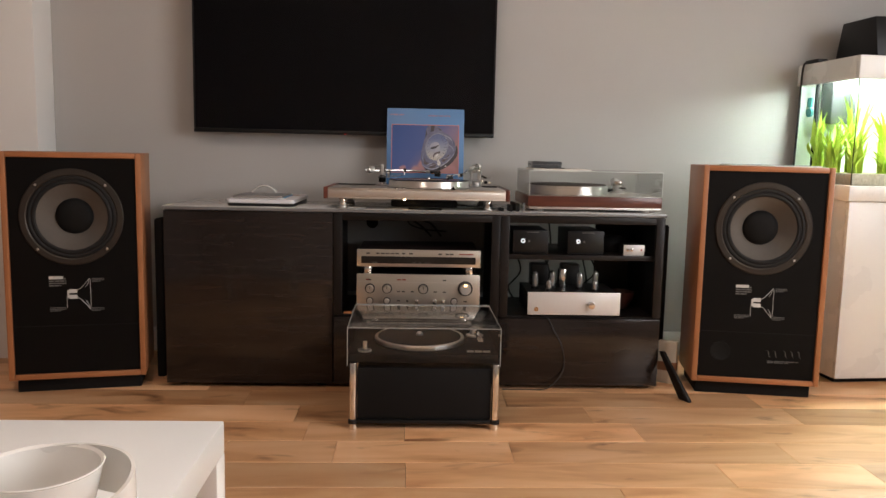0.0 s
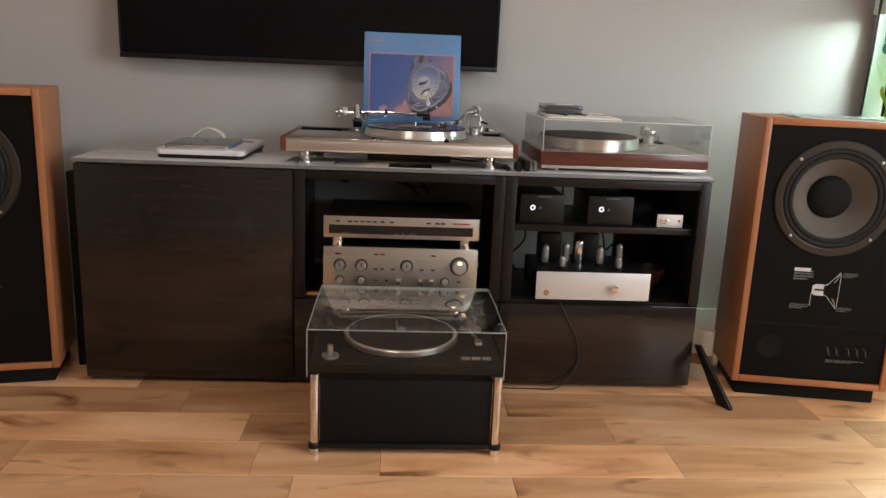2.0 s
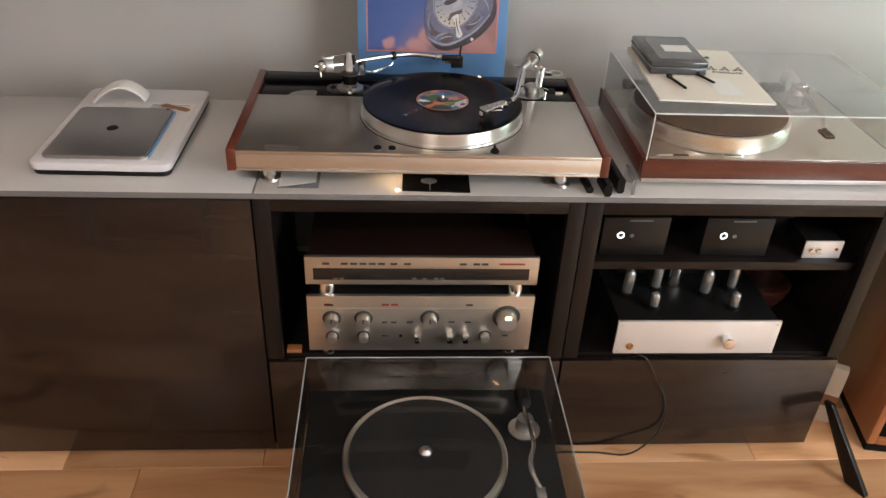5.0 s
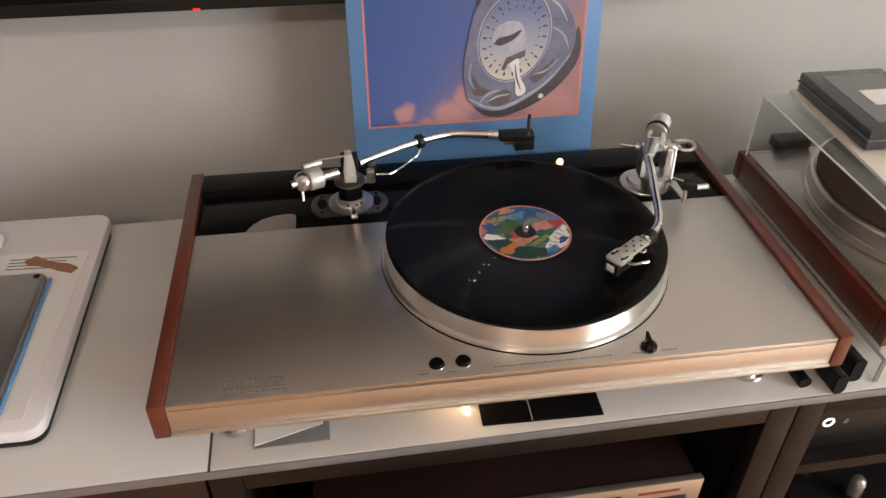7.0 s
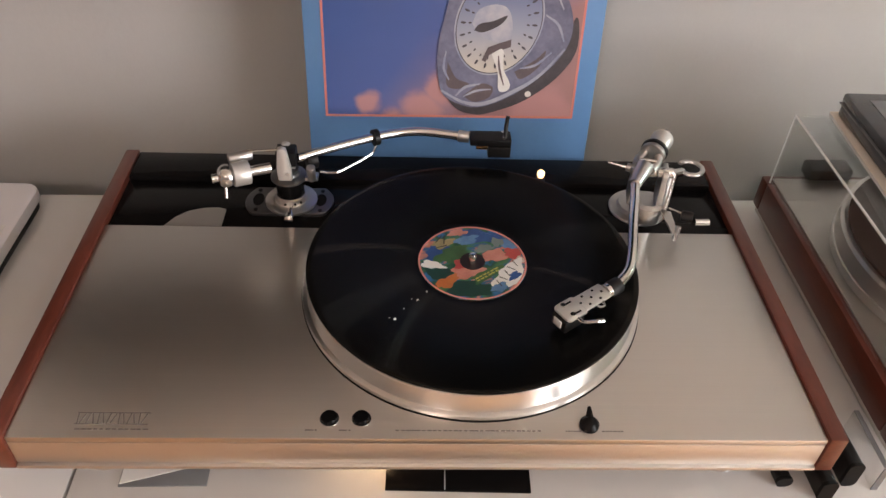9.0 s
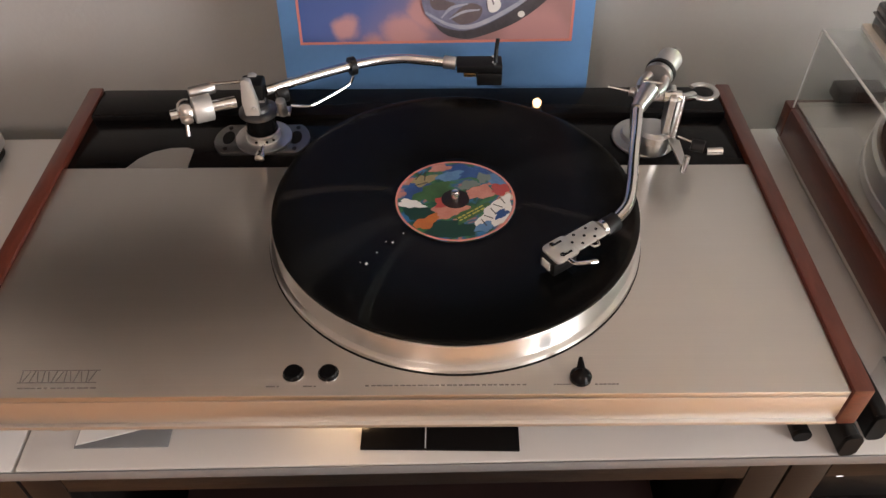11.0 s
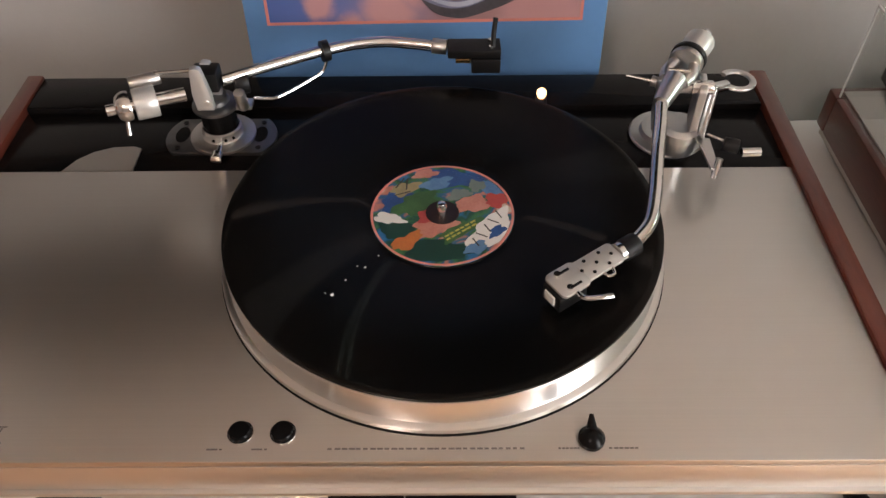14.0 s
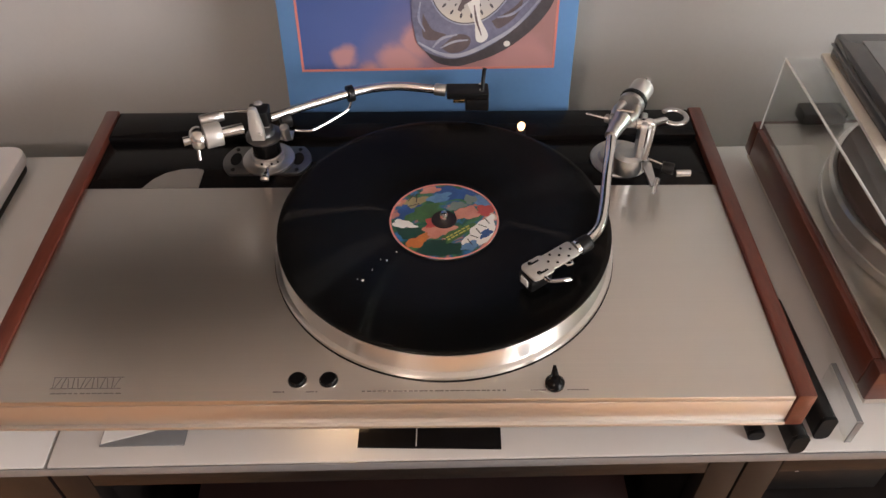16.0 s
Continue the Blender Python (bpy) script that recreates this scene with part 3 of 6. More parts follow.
def carcass(name, x, label):
    ob = thing(name, pose(x, 0, 0), label, "cabinet", "cabinet units under one top")
    t = 0.02
    e = 0.001
    y0 = 0.002
    part("side_panel", box(e, t, y0 + 0.018, D, 0.012, H - 0.002, 0.001), M_CARC, ob)
    part("side_panel", box(W - t, W - e, y0 + 0.018, D, 0.012, H - 0.002, 0.001), M_CARC, ob)
    part("bottom_panel", box(t, W - t, y0 + 0.02, D, 0.012, 0.030), M_CARC, ob)
    part("top_panel", box(t, W - t, y0 + 0.02, D, H - 0.03, H - 0.002), M_CARC, ob)
    for fx in (0.05, W - 0.05):
        for fy in (0.06, D - 0.06):
            part("foot", cyl((fx, fy, 0), (fx, fy, 0.0125), 0.018, seg=16), M_BLACK, ob)
    return ob


cab = carcass("cabinet", 0.0, "dark brown wood-effect cabinet unit with a glossy closed door")
part("back_panel", box(0.02, W - 0.02, D - 0.006, D, 0.03, H - 0.03), M_CARC, cab)
part("door", box(0.002, W - 0.002, 0.0, 0.0185, 0.016, H - 0.004, 0.0015), M_DOOR, cab, "glossy dark brown striated door")


def open_unit(x, label):
    """A unit with an open compartment above and a drawer below."""
    ob = carcass("open_cabinet", x, label)
    part("face_frame", joined(box(0.001, 0.032, 0.0, 0.0195, 0.274, H - 0.003, 0.001), box(W - 0.032, W - 0.001, 0.0, 0.0195, 0.274, H - 0.003, 0.001),
         box(0.0325, W - 0.0325, 0.0, 0.0195, 0.618, H - 0.003, 0.001)), M_CARC, ob)
    part("divider_board", box(0.02, W - 0.02, 0.021, D, 0.252, 0.272), M_CARC, ob)
    part("drawer_front", box(0.002, W - 0.002, 0.0, 0.0185, 0.016, 0.266, 0.0015), M_DOOR, ob, "glossy dark brown striated drawer front")
    return ob


mid = open_unit(0.6, "dark brown open cabinet unit with a drawer, holding the amplifier")
hole = Matrix.Translation((0.12, D - 0.003, 0.575)) @ Matrix.Rotation(radians(90), 4, "X")
# board stands in for the dimly lit wall, its dimness put into the colour
part("back_panel", joined(box(0.02, W - 0.02, D - 0.006, D, 0.29, 0.56), box(0.02, W - 0.02, D - 0.006, D, 0.56, H - 0.03)), M_DIMWALL, mid, "back board in the grey of the dimly lit wall")
part("cable_hole", moved(cyl((0, 0, -0.004), (0, 0, 0.006), 0.024, seg=28), hole), M_MATTE, mid)
right = open_unit(1.2, "dark brown open cabinet unit with one shelf and a drawer")
part("shelf", box(0.0205, W - 0.0205, 0.022, D - 0.01, 0.482, 0.500, 0.001), M_CARC, right)
part("back_panel", box(0.44, W - 0.02, D - 0.006, D, 0.272, H - 0.03), M_CARC, right)

top = thing("worktop", pose(0, 0, H), "pale grey glossy glass worktop covering the cabinet units", "worktop")
part("glass_panel", box(-0.001, 0.6035, -0.003, D + 0.012, 0, 0.012, 0.002), M_TOPGLASS, top)
part("glass_panel", box(0.6055, 1.802, -0.003, D + 0.012, 0, 0.012, 0.002), M_TOPGLASS, top)
part("front_edge", box(-0.001, 1.802, -0.0046, -0.0031, 0.0004, 0.0112, 0.0004), M_GREYBAND, top, "dark polished glass edge")
ZT = H + 0.012  # upper face of the cabinet top

# ---- television ----
tv = thing("television", pose(0.604, 0.44, 0.926), "large black flat-screen television hung on the wall", "television")
part("screen", box(-0.600, 0.600, -0.002, 0.004, 0.016, 0.694), M_SCREEN, tv, "switched-off glossy black screen")
part("bezel", joined(box(-0.607, 0.607, -0.004, 0.012, 0, 0.0155, 0.002), box(-0.607, 0.607, -0.004, 0.012, 0.6945, 0.702, 0.002),
     box(-0.607, -0.6005, -0.004, 0.012, 0.016, 0.694, 0.002), box(0.6005, 0.607, -0.004, 0.012, 0.016, 0.694, 0.002)), M_BLACK, tv)
part("back_shell", box(-0.604, 0.604, 0.0125, 0.045, 0.004, 0.698, 0.006), M_BLACK, tv)
part("wall_mount", box(-0.2, 0.2, 0.0455, 0.079, 0.2, 0.5, 0.003), M_BLACK, tv)
part("standby_light", box(-0.003, 0.005, -0.0055, -0.0042, 0.001, 0.003), M_REDLED, tv)


# ---- loudspeakers ----
def holed_board(x0, x1, z0, z1, cx, cz, r, ya, yb):
    """An upright board with a round opening."""
    angles = sorted([2 * math.pi * k / 72 for k in range(72)] + [math.atan2(z - cz, x - cx) % (2 * math.pi) for x in (x0, x1) for z in (z0, z1)])
    bm = bmesh.new()
    loops = []
    for y in (ya, yb):
        outer, inner = [], []
        for a in angles:
            c, s = math.cos(a), math.sin(a)
            reach = min(((x1 if c > 0 else x0) - cx) / c if abs(c) > 1e-9 else 9, ((z1 if s > 0 else z0) - cz) / s if abs(s) > 1e-9 else 9)
            outer.append(bm.verts.new((cx + c * reach, y, cz + s * reach)))
            inner.append(bm.verts.new((cx + c * r, y, cz + s * r)))
        loops.append((outer, inner))
    n = len(angles)
    (oa, ia), (ob_, ib) = loops
    for k in range(n):
        q = (k + 1) % n
        for quad in ((oa[k], oa[q], ia[q], ia[k]), (ob_[k], ib[k], ib[q], ob_[q]), (ia[k], ia[q], ib[q], ib[k]), (oa[k], ob_[k], ob_[q], oa[q])):
            bm.faces.new(quad)
    bmesh.ops.recalc_face_normals(bm, faces=bm.faces)
    return bm


def loudspeaker(m, label, ported):
    """Floor cabinet 0.45 wide, 0.79 tall on a black plinth; origin under the middle of the front."""
    ob = thing("loudspeaker", m, label, "loudspeaker", "pair of loudspeakers")
    w, d, z0, z1 = 0.2225, 0.265, 0.05, 0.838
    part("plinth", box(-w + 0.02, w - 0.02, 0.03, d - 0.01, 0, z0 - 0.0005, 0.003), M_MATTE, ob)
    f = 0.019
    part("side_panel", box(-w, -w + f, 0, d, z0, z1, 0.003), M_TEAK, ob)
    part("side_panel", box(w - f, w, 0, d, z0, z1, 0.003), M_TEAK, ob)
    part("top_panel", box(-w + f + 0.0003, w - f - 0.0003, 0, d, z1 - f, z1, 0.003), M_TEAKH, ob)
    part("bottom_panel", box(-w + f + 0.0003, w - f - 0.0003, 0, d, z0, z0 + f, 0.003), M_TEAKH, ob)
    part("back_panel", box(-w + f, w - f, d - 0.02, d - 0.004, z0 + f, z1 - f), M_BLACK, ob)
    baffle = part("baffle", holed_board(-w + f + 0.0005, w - f - 0.0005, z0 + f + 0.0005, z1 - f - 0.0005, -0.004, 0.617, 0.1435, 0.008, 0.026), M_BAFFLE, ob)
    part("seam", box(-w + f + 0.002, w - f - 0.002, 0.0066, 0.0079, 0.236, 0.2385), M_MATTE, baffle)
    face = Matrix.Translation((-0.004, 0.008, 0.617)) @ Matrix.Rotation(radians(90), 4, "X") @ Matrix.Scale(1.035, 4)
    drv = part("driver_frame", lathe([(0.138, 0.0), (0.160, 0.0), (0.161, 0.003), (0.158, 0.006), (0.142, 0.0065), (0.138, 0.004)], 72, turn=face), M_RING, ob, "bronze-grey cast driver rim")
    part("surround", lathe([(0.1375, 0.002), (0.134, 0.005), (0.129, 0.0055), (0.1245, 0.002), (0.120, 0.006), (0.1145, 0.0058), (0.110, 0.001)], 72, turn=face), M_RUBBER, drv)
    part("cone", lathe([(0.1105, 0.001), (0.106, -0.002), (0.095, -0.012), (0.080, -0.026), (0.066, -0.038), (0.058, -0.043)], 72, turn=face), M_CONE, drv, "grey-brown paper cone")
    part("dust_cap", lathe([(0.0600, -0.042), (0.0575, -0.036), (0.050, -0.029), (0.036, -0.023), (0.018, -0.020), (0.0, -0.019)], 56, turn=face), M_MATTE, drv)
    for a in (45, 135, 225, 315):
        c = face @ Vector((0.150 * math.cos(radians(a)), 0.150 * math.sin(radians(a)), 0.0066))
        part("screw", cyl(c, c + Vector((0, -0.004, 0)), 0.0042, seg=16, bev=0.001), M_STEEL, drv)
    g = 0.0072
    for px, pz, pwid, ph, rows in ((-0.085, 0.375, 0.055, 0.032, 4), (0.052, 0.390, 0.040, 0.014, 3), (-0.085, 0.288, 0.052, 0.016, 3), (0.048, 0.286, 0.042, 0.014, 3)):
        part("badge_print", bars(px, pz, pwid, ph, rows, g, rows), M_SILKDIM, baffle, "small lines of unreadable white print")
    horn = [box(-0.085, -0.04, g - 0.0008, g, 0.402, 0.412), sweep([(-0.005, g, 0.362), (0.012, g, 0.366), (0.022, g, 0.376), (0.045, g, 0.404)], 0.0022, 6, flat=0.4),
            sweep([(-0.005, g, 0.336), (0.012, g, 0.332), (0.022, g, 0.322), (0.045, g, 0.294)], 0.0022, 6, flat=0.4),
            box(-0.022, 0.004, g - 0.0006, g, 0.352, 0.366), box(-0.022, 0.004, g - 0.0006, g, 0.332, 0.346), box(-0.028, -0.022, g - 0.0006, g, 0.336, 0.362),
            box(0.046, 0.0475, g - 0.0006, g, 0.300, 0.400), box(-0.030, -0.0288, g - 0.0006, g, 0.300, 0.340),
            sweep([(0.030, g, 0.372), (0.036, g, 0.380), (0.045, g, 0.404)], 0.0018, 6, flat=0.4), sweep([(0.030, g, 0.326), (0.036, g, 0.318), (0.045, g, 0.294)], 0.0018, 6, flat=0.4)]
    for piece in horn:
        part("badge_drawing", piece, M_SILK, baffle, "white line drawing of a driver in section")
    if ported:
        part("port", moved(lathe([(0.036, 0.0), (0.036, 0.0012), (0.033, 0.0014), (0.031, 0.0009), (0.0, 0.0008)], 40), Matrix.Translation((-0.125, 0.0078, 0.165)) @ Matrix.Rotation(radians(90), 4, "X")), M_MATTE, ob, "round black port")
        curl = []
        for k in range(5):
            x = 0.045 + 0.024 * k + (0.010 if k > 1 else 0)
            curl.append(sweep([(x - 0.010, g, 0.176), (x - 0.002, g, 0.172), (x, g, 0.158), (x + 0.006, g, 0.150)], 0.0013, 6, flat=0.4))
        part("script_print", joined(*curl, bars(0.04, 0.128, 0.11, 0.010, 2, g, 9)), M_SILKDIM, baffle, "faint grey scrolled maker's mark")
    return ob


loudspeaker(pose(2.135, -0.074, 0, 0, 0, -9.6), "teak-veneered vintage loudspeaker with black baffle and port on the floor", True)
loudspeaker(pose(-0.282, -0.066, 0, 0, 0, 12), "teak-veneered vintage loudspeaker with plain black lower baffle on the floor", False)

mag = thing("magazine", pose(2.18, 0.045, 0.8385, 0, 0, -12), "glossy green and white magazine lying on the loudspeaker", "magazine")
part("cover", plate(rounded(-0.15, 0.16, -0.11, 0.10, 0.004), 0.0035, 0.0045), M_MAG, mag)
part("pages", plate(rounded(-0.149, 0.159, -0.109, 0.099, 0.003), 0, 0.0034), M_PAPERW, mag)

# ---- coffee table and cup ----
table = thing("coffee_table", pose(0.590, -1.612, 0), "plain glossy white square coffee table", "table")
part("tabletop", box(-0.90, 0, -0.90, 0, 0.40, 0.45, 0.003), M_LACK, table)
for lx in (-0.90, -0.05):
    for ly in (-0.90, -0.05):
        part("leg", box(lx, lx + 0.05, ly, ly + 0.05, 0, 0.3995, 0.002), M_LACK, table)
cup = thing("coffee_cup", pose(0.501, -2.012, 0.4505, 0, 0, -8), "large white porcelain cup with a broad ribbon handle on the table", "cup")
part("body", lathe([(0, 0.005), (0.036, 0.004), (0.041, 0.007), (0.046, 0.03), (0.053, 0.062), (0.0595, 0.092), (0.0612, 0.0937), (0.0600, 0.0948), (0.0568, 0.092),
                    (0.050, 0.062), (0.043, 0.03), (0.037, 0.011), (0, 0.009)], 64), M_CERAMIC, cup)
part("foot_ring", lathe([(0.030, 0.0), (0.036, 0.0), (0.037, 0.0042), (0.030, 0.0042), (0.030, 0.0)], 48), M_CERAMIC, cup)


def ribbon(rows, thick):
    """A curved upright band: rows of x, y, lower and upper edge."""
    lows, highs = smooth_line([(x, y, a) for x, y, a, b in rows], 8), smooth_line([(x, y, b) for x, y, a, b in rows], 8)
    bm, prev = bmesh.new(), None
    for i, (lo, hi) in enumerate(zip(lows, highs)):
        d = (highs[min(i + 1, len(highs) - 1)] - highs[max(i - 1, 0)])
        nrm = Vector((d.y, -d.x, 0)).normalized() * thick / 2
        ring = [bm.verts.new(p) for p in (lo + nrm, lo.lerp(hi, 0.5) + nrm * 1.25, hi + nrm * 0.7, hi - nrm * 0.7, lo.lerp(hi, 0.5) - nrm * 1.1, lo - nrm)]
        if prev:
            for k in range(6):
                bm.faces.new((prev[k], prev[(k + 1) % 6], ring[(k + 1) % 6], ring[k]))
        else:
            bm.faces.new(ring[::-1])
        prev = ring
    bm.faces.new(prev)
    bmesh.ops.recalc_face_normals(bm, faces=bm.faces)
    return bm


part("handle", ribbon([(-0.035, 0.048, 0.060, 0.092), (-0.005, 0.0590, 0.050, 0.0945), (0.030, 0.0600, 0.045, 0.0950), (0.062, 0.050, 0.045, 0.0935), (0.083, 0.030, 0.046, 0.0890), (0.0890, 0.006, 0.044, 0.080), (0.080, -0.014, 0.040, 0.070), (0.062, -0.020, 0.034, 0.060), (0.048, -0.014, 0.030, 0.054)], 0.0052), M_CERAMIC, cup)

# ---- main turntable ----
# local origin: middle of the plinth, on the cabinet top
TX, TY = 0.899, 0.200
tt = thing("turntable", pose(TX, TY, ZT, 0, 0, -0.8), "brushed aluminium turntable with rosewood ends and two tonearms", "turntable")
zt = 0.731 - ZT   # upper face of the deck
zb = 0.694 - ZT   # underside of the plinth
xw, yf, yb, ys = 0.318, -0.192, 0.189, 0.061  # half width between the ends, front, back, seam of the rear strip
part("deck_plate", box(-xw, xw, yf, ys, zt - 0.006, zt, 0.0007), M_ALU, tt, "brushed aluminium deck plate")
part("front_panel", box(-xw, xw, yf, yf + 0.012, zb + 0.004, zt - 0.0065, 0.0006), M_ALU_LIP, tt)
part("front_lip", box(-xw, xw, yf - 0.003, yf + 0.014, zb, zb + 0.0038, 0.0008), M_ALU_LIP, tt, "bright aluminium lip")
part("plinth_body", box(-xw + 0.001, xw - 0.001, yf + 0.0125, yb, zb + 0.002, zt - 0.012), M_BLACK, tt)
part("rear_strip", box(-xw, xw, ys + 0.0005, 0.142, zt - 0.0115, zt - 0.004, 0.0008), M_BLACKGLOSS, tt, "glossy black rear board")
part("rear_rail", box(-xw, xw, 0.1425, yb, zt - 0.0115, zt + 0.001, 0.0015), M_BLACKGLOSS, tt, "glossy black rear rail")
for sx in (-1, 1):
    xa, xb = sorted((sx * (xw + 0.0004), sx * (xw + 0.0155)))
    part("end_cheek", box(xa, xb, yf - 0.002, yb + 0.002, zb - 0.002, zt + 0.003, 0.0022), M_ROSE, tt, "red-brown rosewood end cheek")
for fx in (-0.268, 0.258):
    for fy in (-0.155, 0.15):
        foot = part("foot", cyl((fx, fy, 0.006), (fx, fy, zb - 0.0002), 0.013, seg=28, bev=0.002), M_CHROME, tt, "chrome foot")
        part("foot_pad", lathe([(0, 0), (0.017, 0), (0.019, 0.002), (0.018, 0.0058), (0, 0.0058)], 28, (fx, fy, 0)), M_STEEL, foot)
for hxx in (-0.10, 0.13):
    part("hinge_block", box(hxx - 0.02, hxx + 0.02, yb + 0.0005, yb + 0.034, zb, 0.7215 - ZT, 0.002), M_BLACK, tt)
# aluminium plate let into the rear board by the arm
part("inlay", plate([(-0.262, 0.064), (-0.205, 0.064), (-0.205, 0.092), (-0.212, 0.095), (-0.228, 0.094), (-0.243, 0.088), (-0.254, 0.078)], zt - 0.0038, zt - 0.0026), M_ALU_LIP, tt)
# platter
PX, PY = 0.942 - TX, 0.180 - TY
part("platter_gap", lathe([(0.120, 0), (0.1563, 0), (0.1563, 0.0004), (0.120, 0.0004)], 96, (PX, PY, zt)), M_MATTE, tt)
plat = part("platter", lathe([(0.0, 0.001), (0.1548, 0.001), (0.1555, 0.0018), (0.1553, 0.0052), (0.1540, 0.0060), (0.1512, 0.0062), (0.1509, 0.0068), (0.1509, 0.0245), (0.1500, 0.0260), (0.148, 0.0264), (0.145, 0.0262), (0.0, 0.0262)], 128, (PX, PY, zt)), M_PLATTER, tt, "turned aluminium platter with bright rim")
part("spindle", lathe([(0.0036, 0), (0.0036, 0.011), (0.0026, 0.013), (0, 0.0135)], 20, (PX, PY, zt + 0.0262)), M_CHROME, plat)
# push buttons, knob and fine print on the deck
for bx in (0.824, 0.849):
    b = part("button", lathe([(0, 0.0045), (0.0058, 0.0042), (0.0066, 0.0032), (0.0068, 0.0)], 32, (bx - TX, 0.0265 - TY, zt)), M_BLACKGLOSS, tt, "round glossy black push button")
    part("bezel_ring", lathe([(0.0069, 0), (0.0078, 0), (0.0076, 0.0012), (0.0069, 0.0012)], 32, (bx - TX, 0.0265 - TY, zt)), M_CHROME, b)
kn = part("speed_knob", lathe([(0.0078, 0), (0.0078, 0.003), (0.006, 0.0055), (0.0035, 0.008), (0, 0.009)], 32, (1.0285 - TX, 0.0215 - TY, zt)), M_BLACKGLOSS, tt, "small black pointer knob")
part("pointer", cyl((1.0285 - TX, 0.023 - TY, zt + 0.004), (1.0287 - TX, 0.032 - TY, zt + 0.011), 0.0042, 0.0012, 12), M_BLACKGLOSS, kn)


def flat_bars(x0, y0, w, h, n, seed, z):
    rng = random.Random(seed)
    out, x = [], x0
    for _ in range(n):
        ln = w / n * rng.uniform(0.55, 0.95)
        out.append(box(x, x + ln, y0, y0 + h, z, z + 0.0003))
        x += w / n
    return joined(*out)


for px, py, pwid, ph, cnt in ((0.876 - TX, 0.0155 - TY, 0.115, 0.0018, 14), (0.806 - TX, 0.0155 - TY, 0.010, 0.0016, 2), (0.832 - TX, 0.0155 - TY, 0.010, 0.0016, 2),
                              (1.009 - TX, 0.0155 - TY, 0.013, 0.0016, 3), (1.038 - TX, 0.0155 - TY, 0.018, 0.0016, 3), (-0.268, -0.1845, 0.056, 0.0016, 6)):
    part("deck_print", flat_bars(px, py, pwid, ph * 0.6, cnt * 2, cnt, zt), M_PRINT, tt, "fine unreadable print")
logo = [box(-0.270, -0.214, -0.1690, -0.1684, zt, zt + 0.0003), box(-0.270, -0.214, -0.1796, -0.1790, zt, zt + 0.0003)]
for k in range(7):
    x = -0.2695 + 0.0078 * k
    logo.append(moved(box(-0.0004, 0.0004, -0.0052, 0.0052, 0, 0.0003), pose(x + 0.001, -0.1740, zt, 0, 0, -8 if k % 2 else 6)))
    logo.append(moved(box(-0.0004, 0.0004, -0.0046, 0.0046, 0, 0.0003), pose(x + 0.0046, -0.1740, zt, 0, 0, 16 if k % 3 else -18)))
part("maker_mark", joined(*logo), M_PRINT, tt, "outlined maker's mark as plain strokes")


def at(x, y, z):
    """A world place in the turntable's own frame (its small turn left aside)."""
    return (x - TX, y - TY, z - ZT)


# tonearm with long straight tube, parked over the back of the deck
zr = zt - 0.004
arm = part("tonearm", sweep([at(0.772, 0.3000, 0.7890), at(0.805, 0.3185, 0.7895), at(0.845, 0.3390, 0.7895), at(0.870, 0.3500, 0.7885), at(0.895, 0.3555, 0.7872), at(0.918, 0.3545, 0.7858), at(0.935, 0.3525, 0.785)], 0.0045, 14), M_CHROME, tt, "polished steel arm tube")
ax, ay = 0.7600, 0.306
slot = oval(ax - TX - 0.002, ay - TY, 0.046, 0.036, 64)
slot = [(x, min(max(y, ay - TY - 0.0225), ay - TY + 0.0225)) for x, y in slot]
part("base_plate", plate(slot, zr, zr + 0.0035, 0.0006), M_GUNMETAL, tt, "slotted dark grey metal base plate")
for sx in (-1, 1):
    for sy in (-1, 1):
        part("plate_screw", cyl((ax - TX - 0.002 + sx * 0.033, ay - TY + sy * 0.0165, zr + 0.0036), (ax - TX - 0.002 + sx * 0.033, ay - TY + sy * 0.0165, zr + 0.0044), 0.0022, seg=14), M_BLACK, tt)
for sx in (-1, 1):
    part("slot", plate(oval(ax - TX - 0.002 + sx * 0.0325, ay - TY + 0.001, 0.0058, 0.0100, 24), zr + 0.0036, zr + 0.0040), M_MATTE, tt)
c = at(ax, ay, 0)
part("arm_base", lathe([(0.0268, 0), (0.0268, 0.0022), (0.0250, 0.0030), (0.0170, 0.0034), (0.0165, 0.0040), (0.0165, 0.0105), (0.0150, 0.0115)], 52, (c[0], c[1], zr + 0.0036)), M_STEEL, tt)
for k, dx in enumerate((-0.004, 0.006, 0.0115)):
    yk = -math.sqrt(0.0166 ** 2 - dx * dx)
    part("grub_screw", cyl((c[0] + dx, c[1] + yk, zr + 0.0105), (c[0] + dx, c[1] + yk - 0.0006, zr + 0.0105), 0.0014, seg=12), M_MATTE, tt)
part("arm_pillar", lathe([(0.0142, 0), (0.0142, 0.018), (0, 0.018)], 40, (c[0], c[1], zr + 0.0150)), M_BLACKGLOSS, tt)
part("arm_collar", lathe([(0.0, 0), (0.0165, 0), (0.0185, 0.0015), (0.0185, 0.0035), (0.0160, 0.0050), (0.0120, 0.0062), (0.0105, 0.0085), (0.0105, 0.0120), (0, 0.0125)], 44, (c[0], c[1], zr + 0.0330)), M_GUNMETAL, tt)
part("collar_arm", box(c[0] + 0.010, c[0] + 0.030, c[1] - 0.006, c[1] + 0.006, zr + 0.0330, zr + 0.0370, 0.0012), M_STEEL, tt)
part("lock_screw", joined(cyl((c[0] + 0.002, c[1] - 0.0168, zr + 0.0085), (c[0] + 0.002, c[1] - 0.0300, zr + 0.0085), 0.0022, seg=14), cyl((c[0] + 0.002, c[1] - 0.0300, zr + 0.0085), (c[0] + 0.002, c[1] - 0.0390, zr + 0.0085), 0.0046, seg=22, bev=0.0008)), M_CHROME, tt)
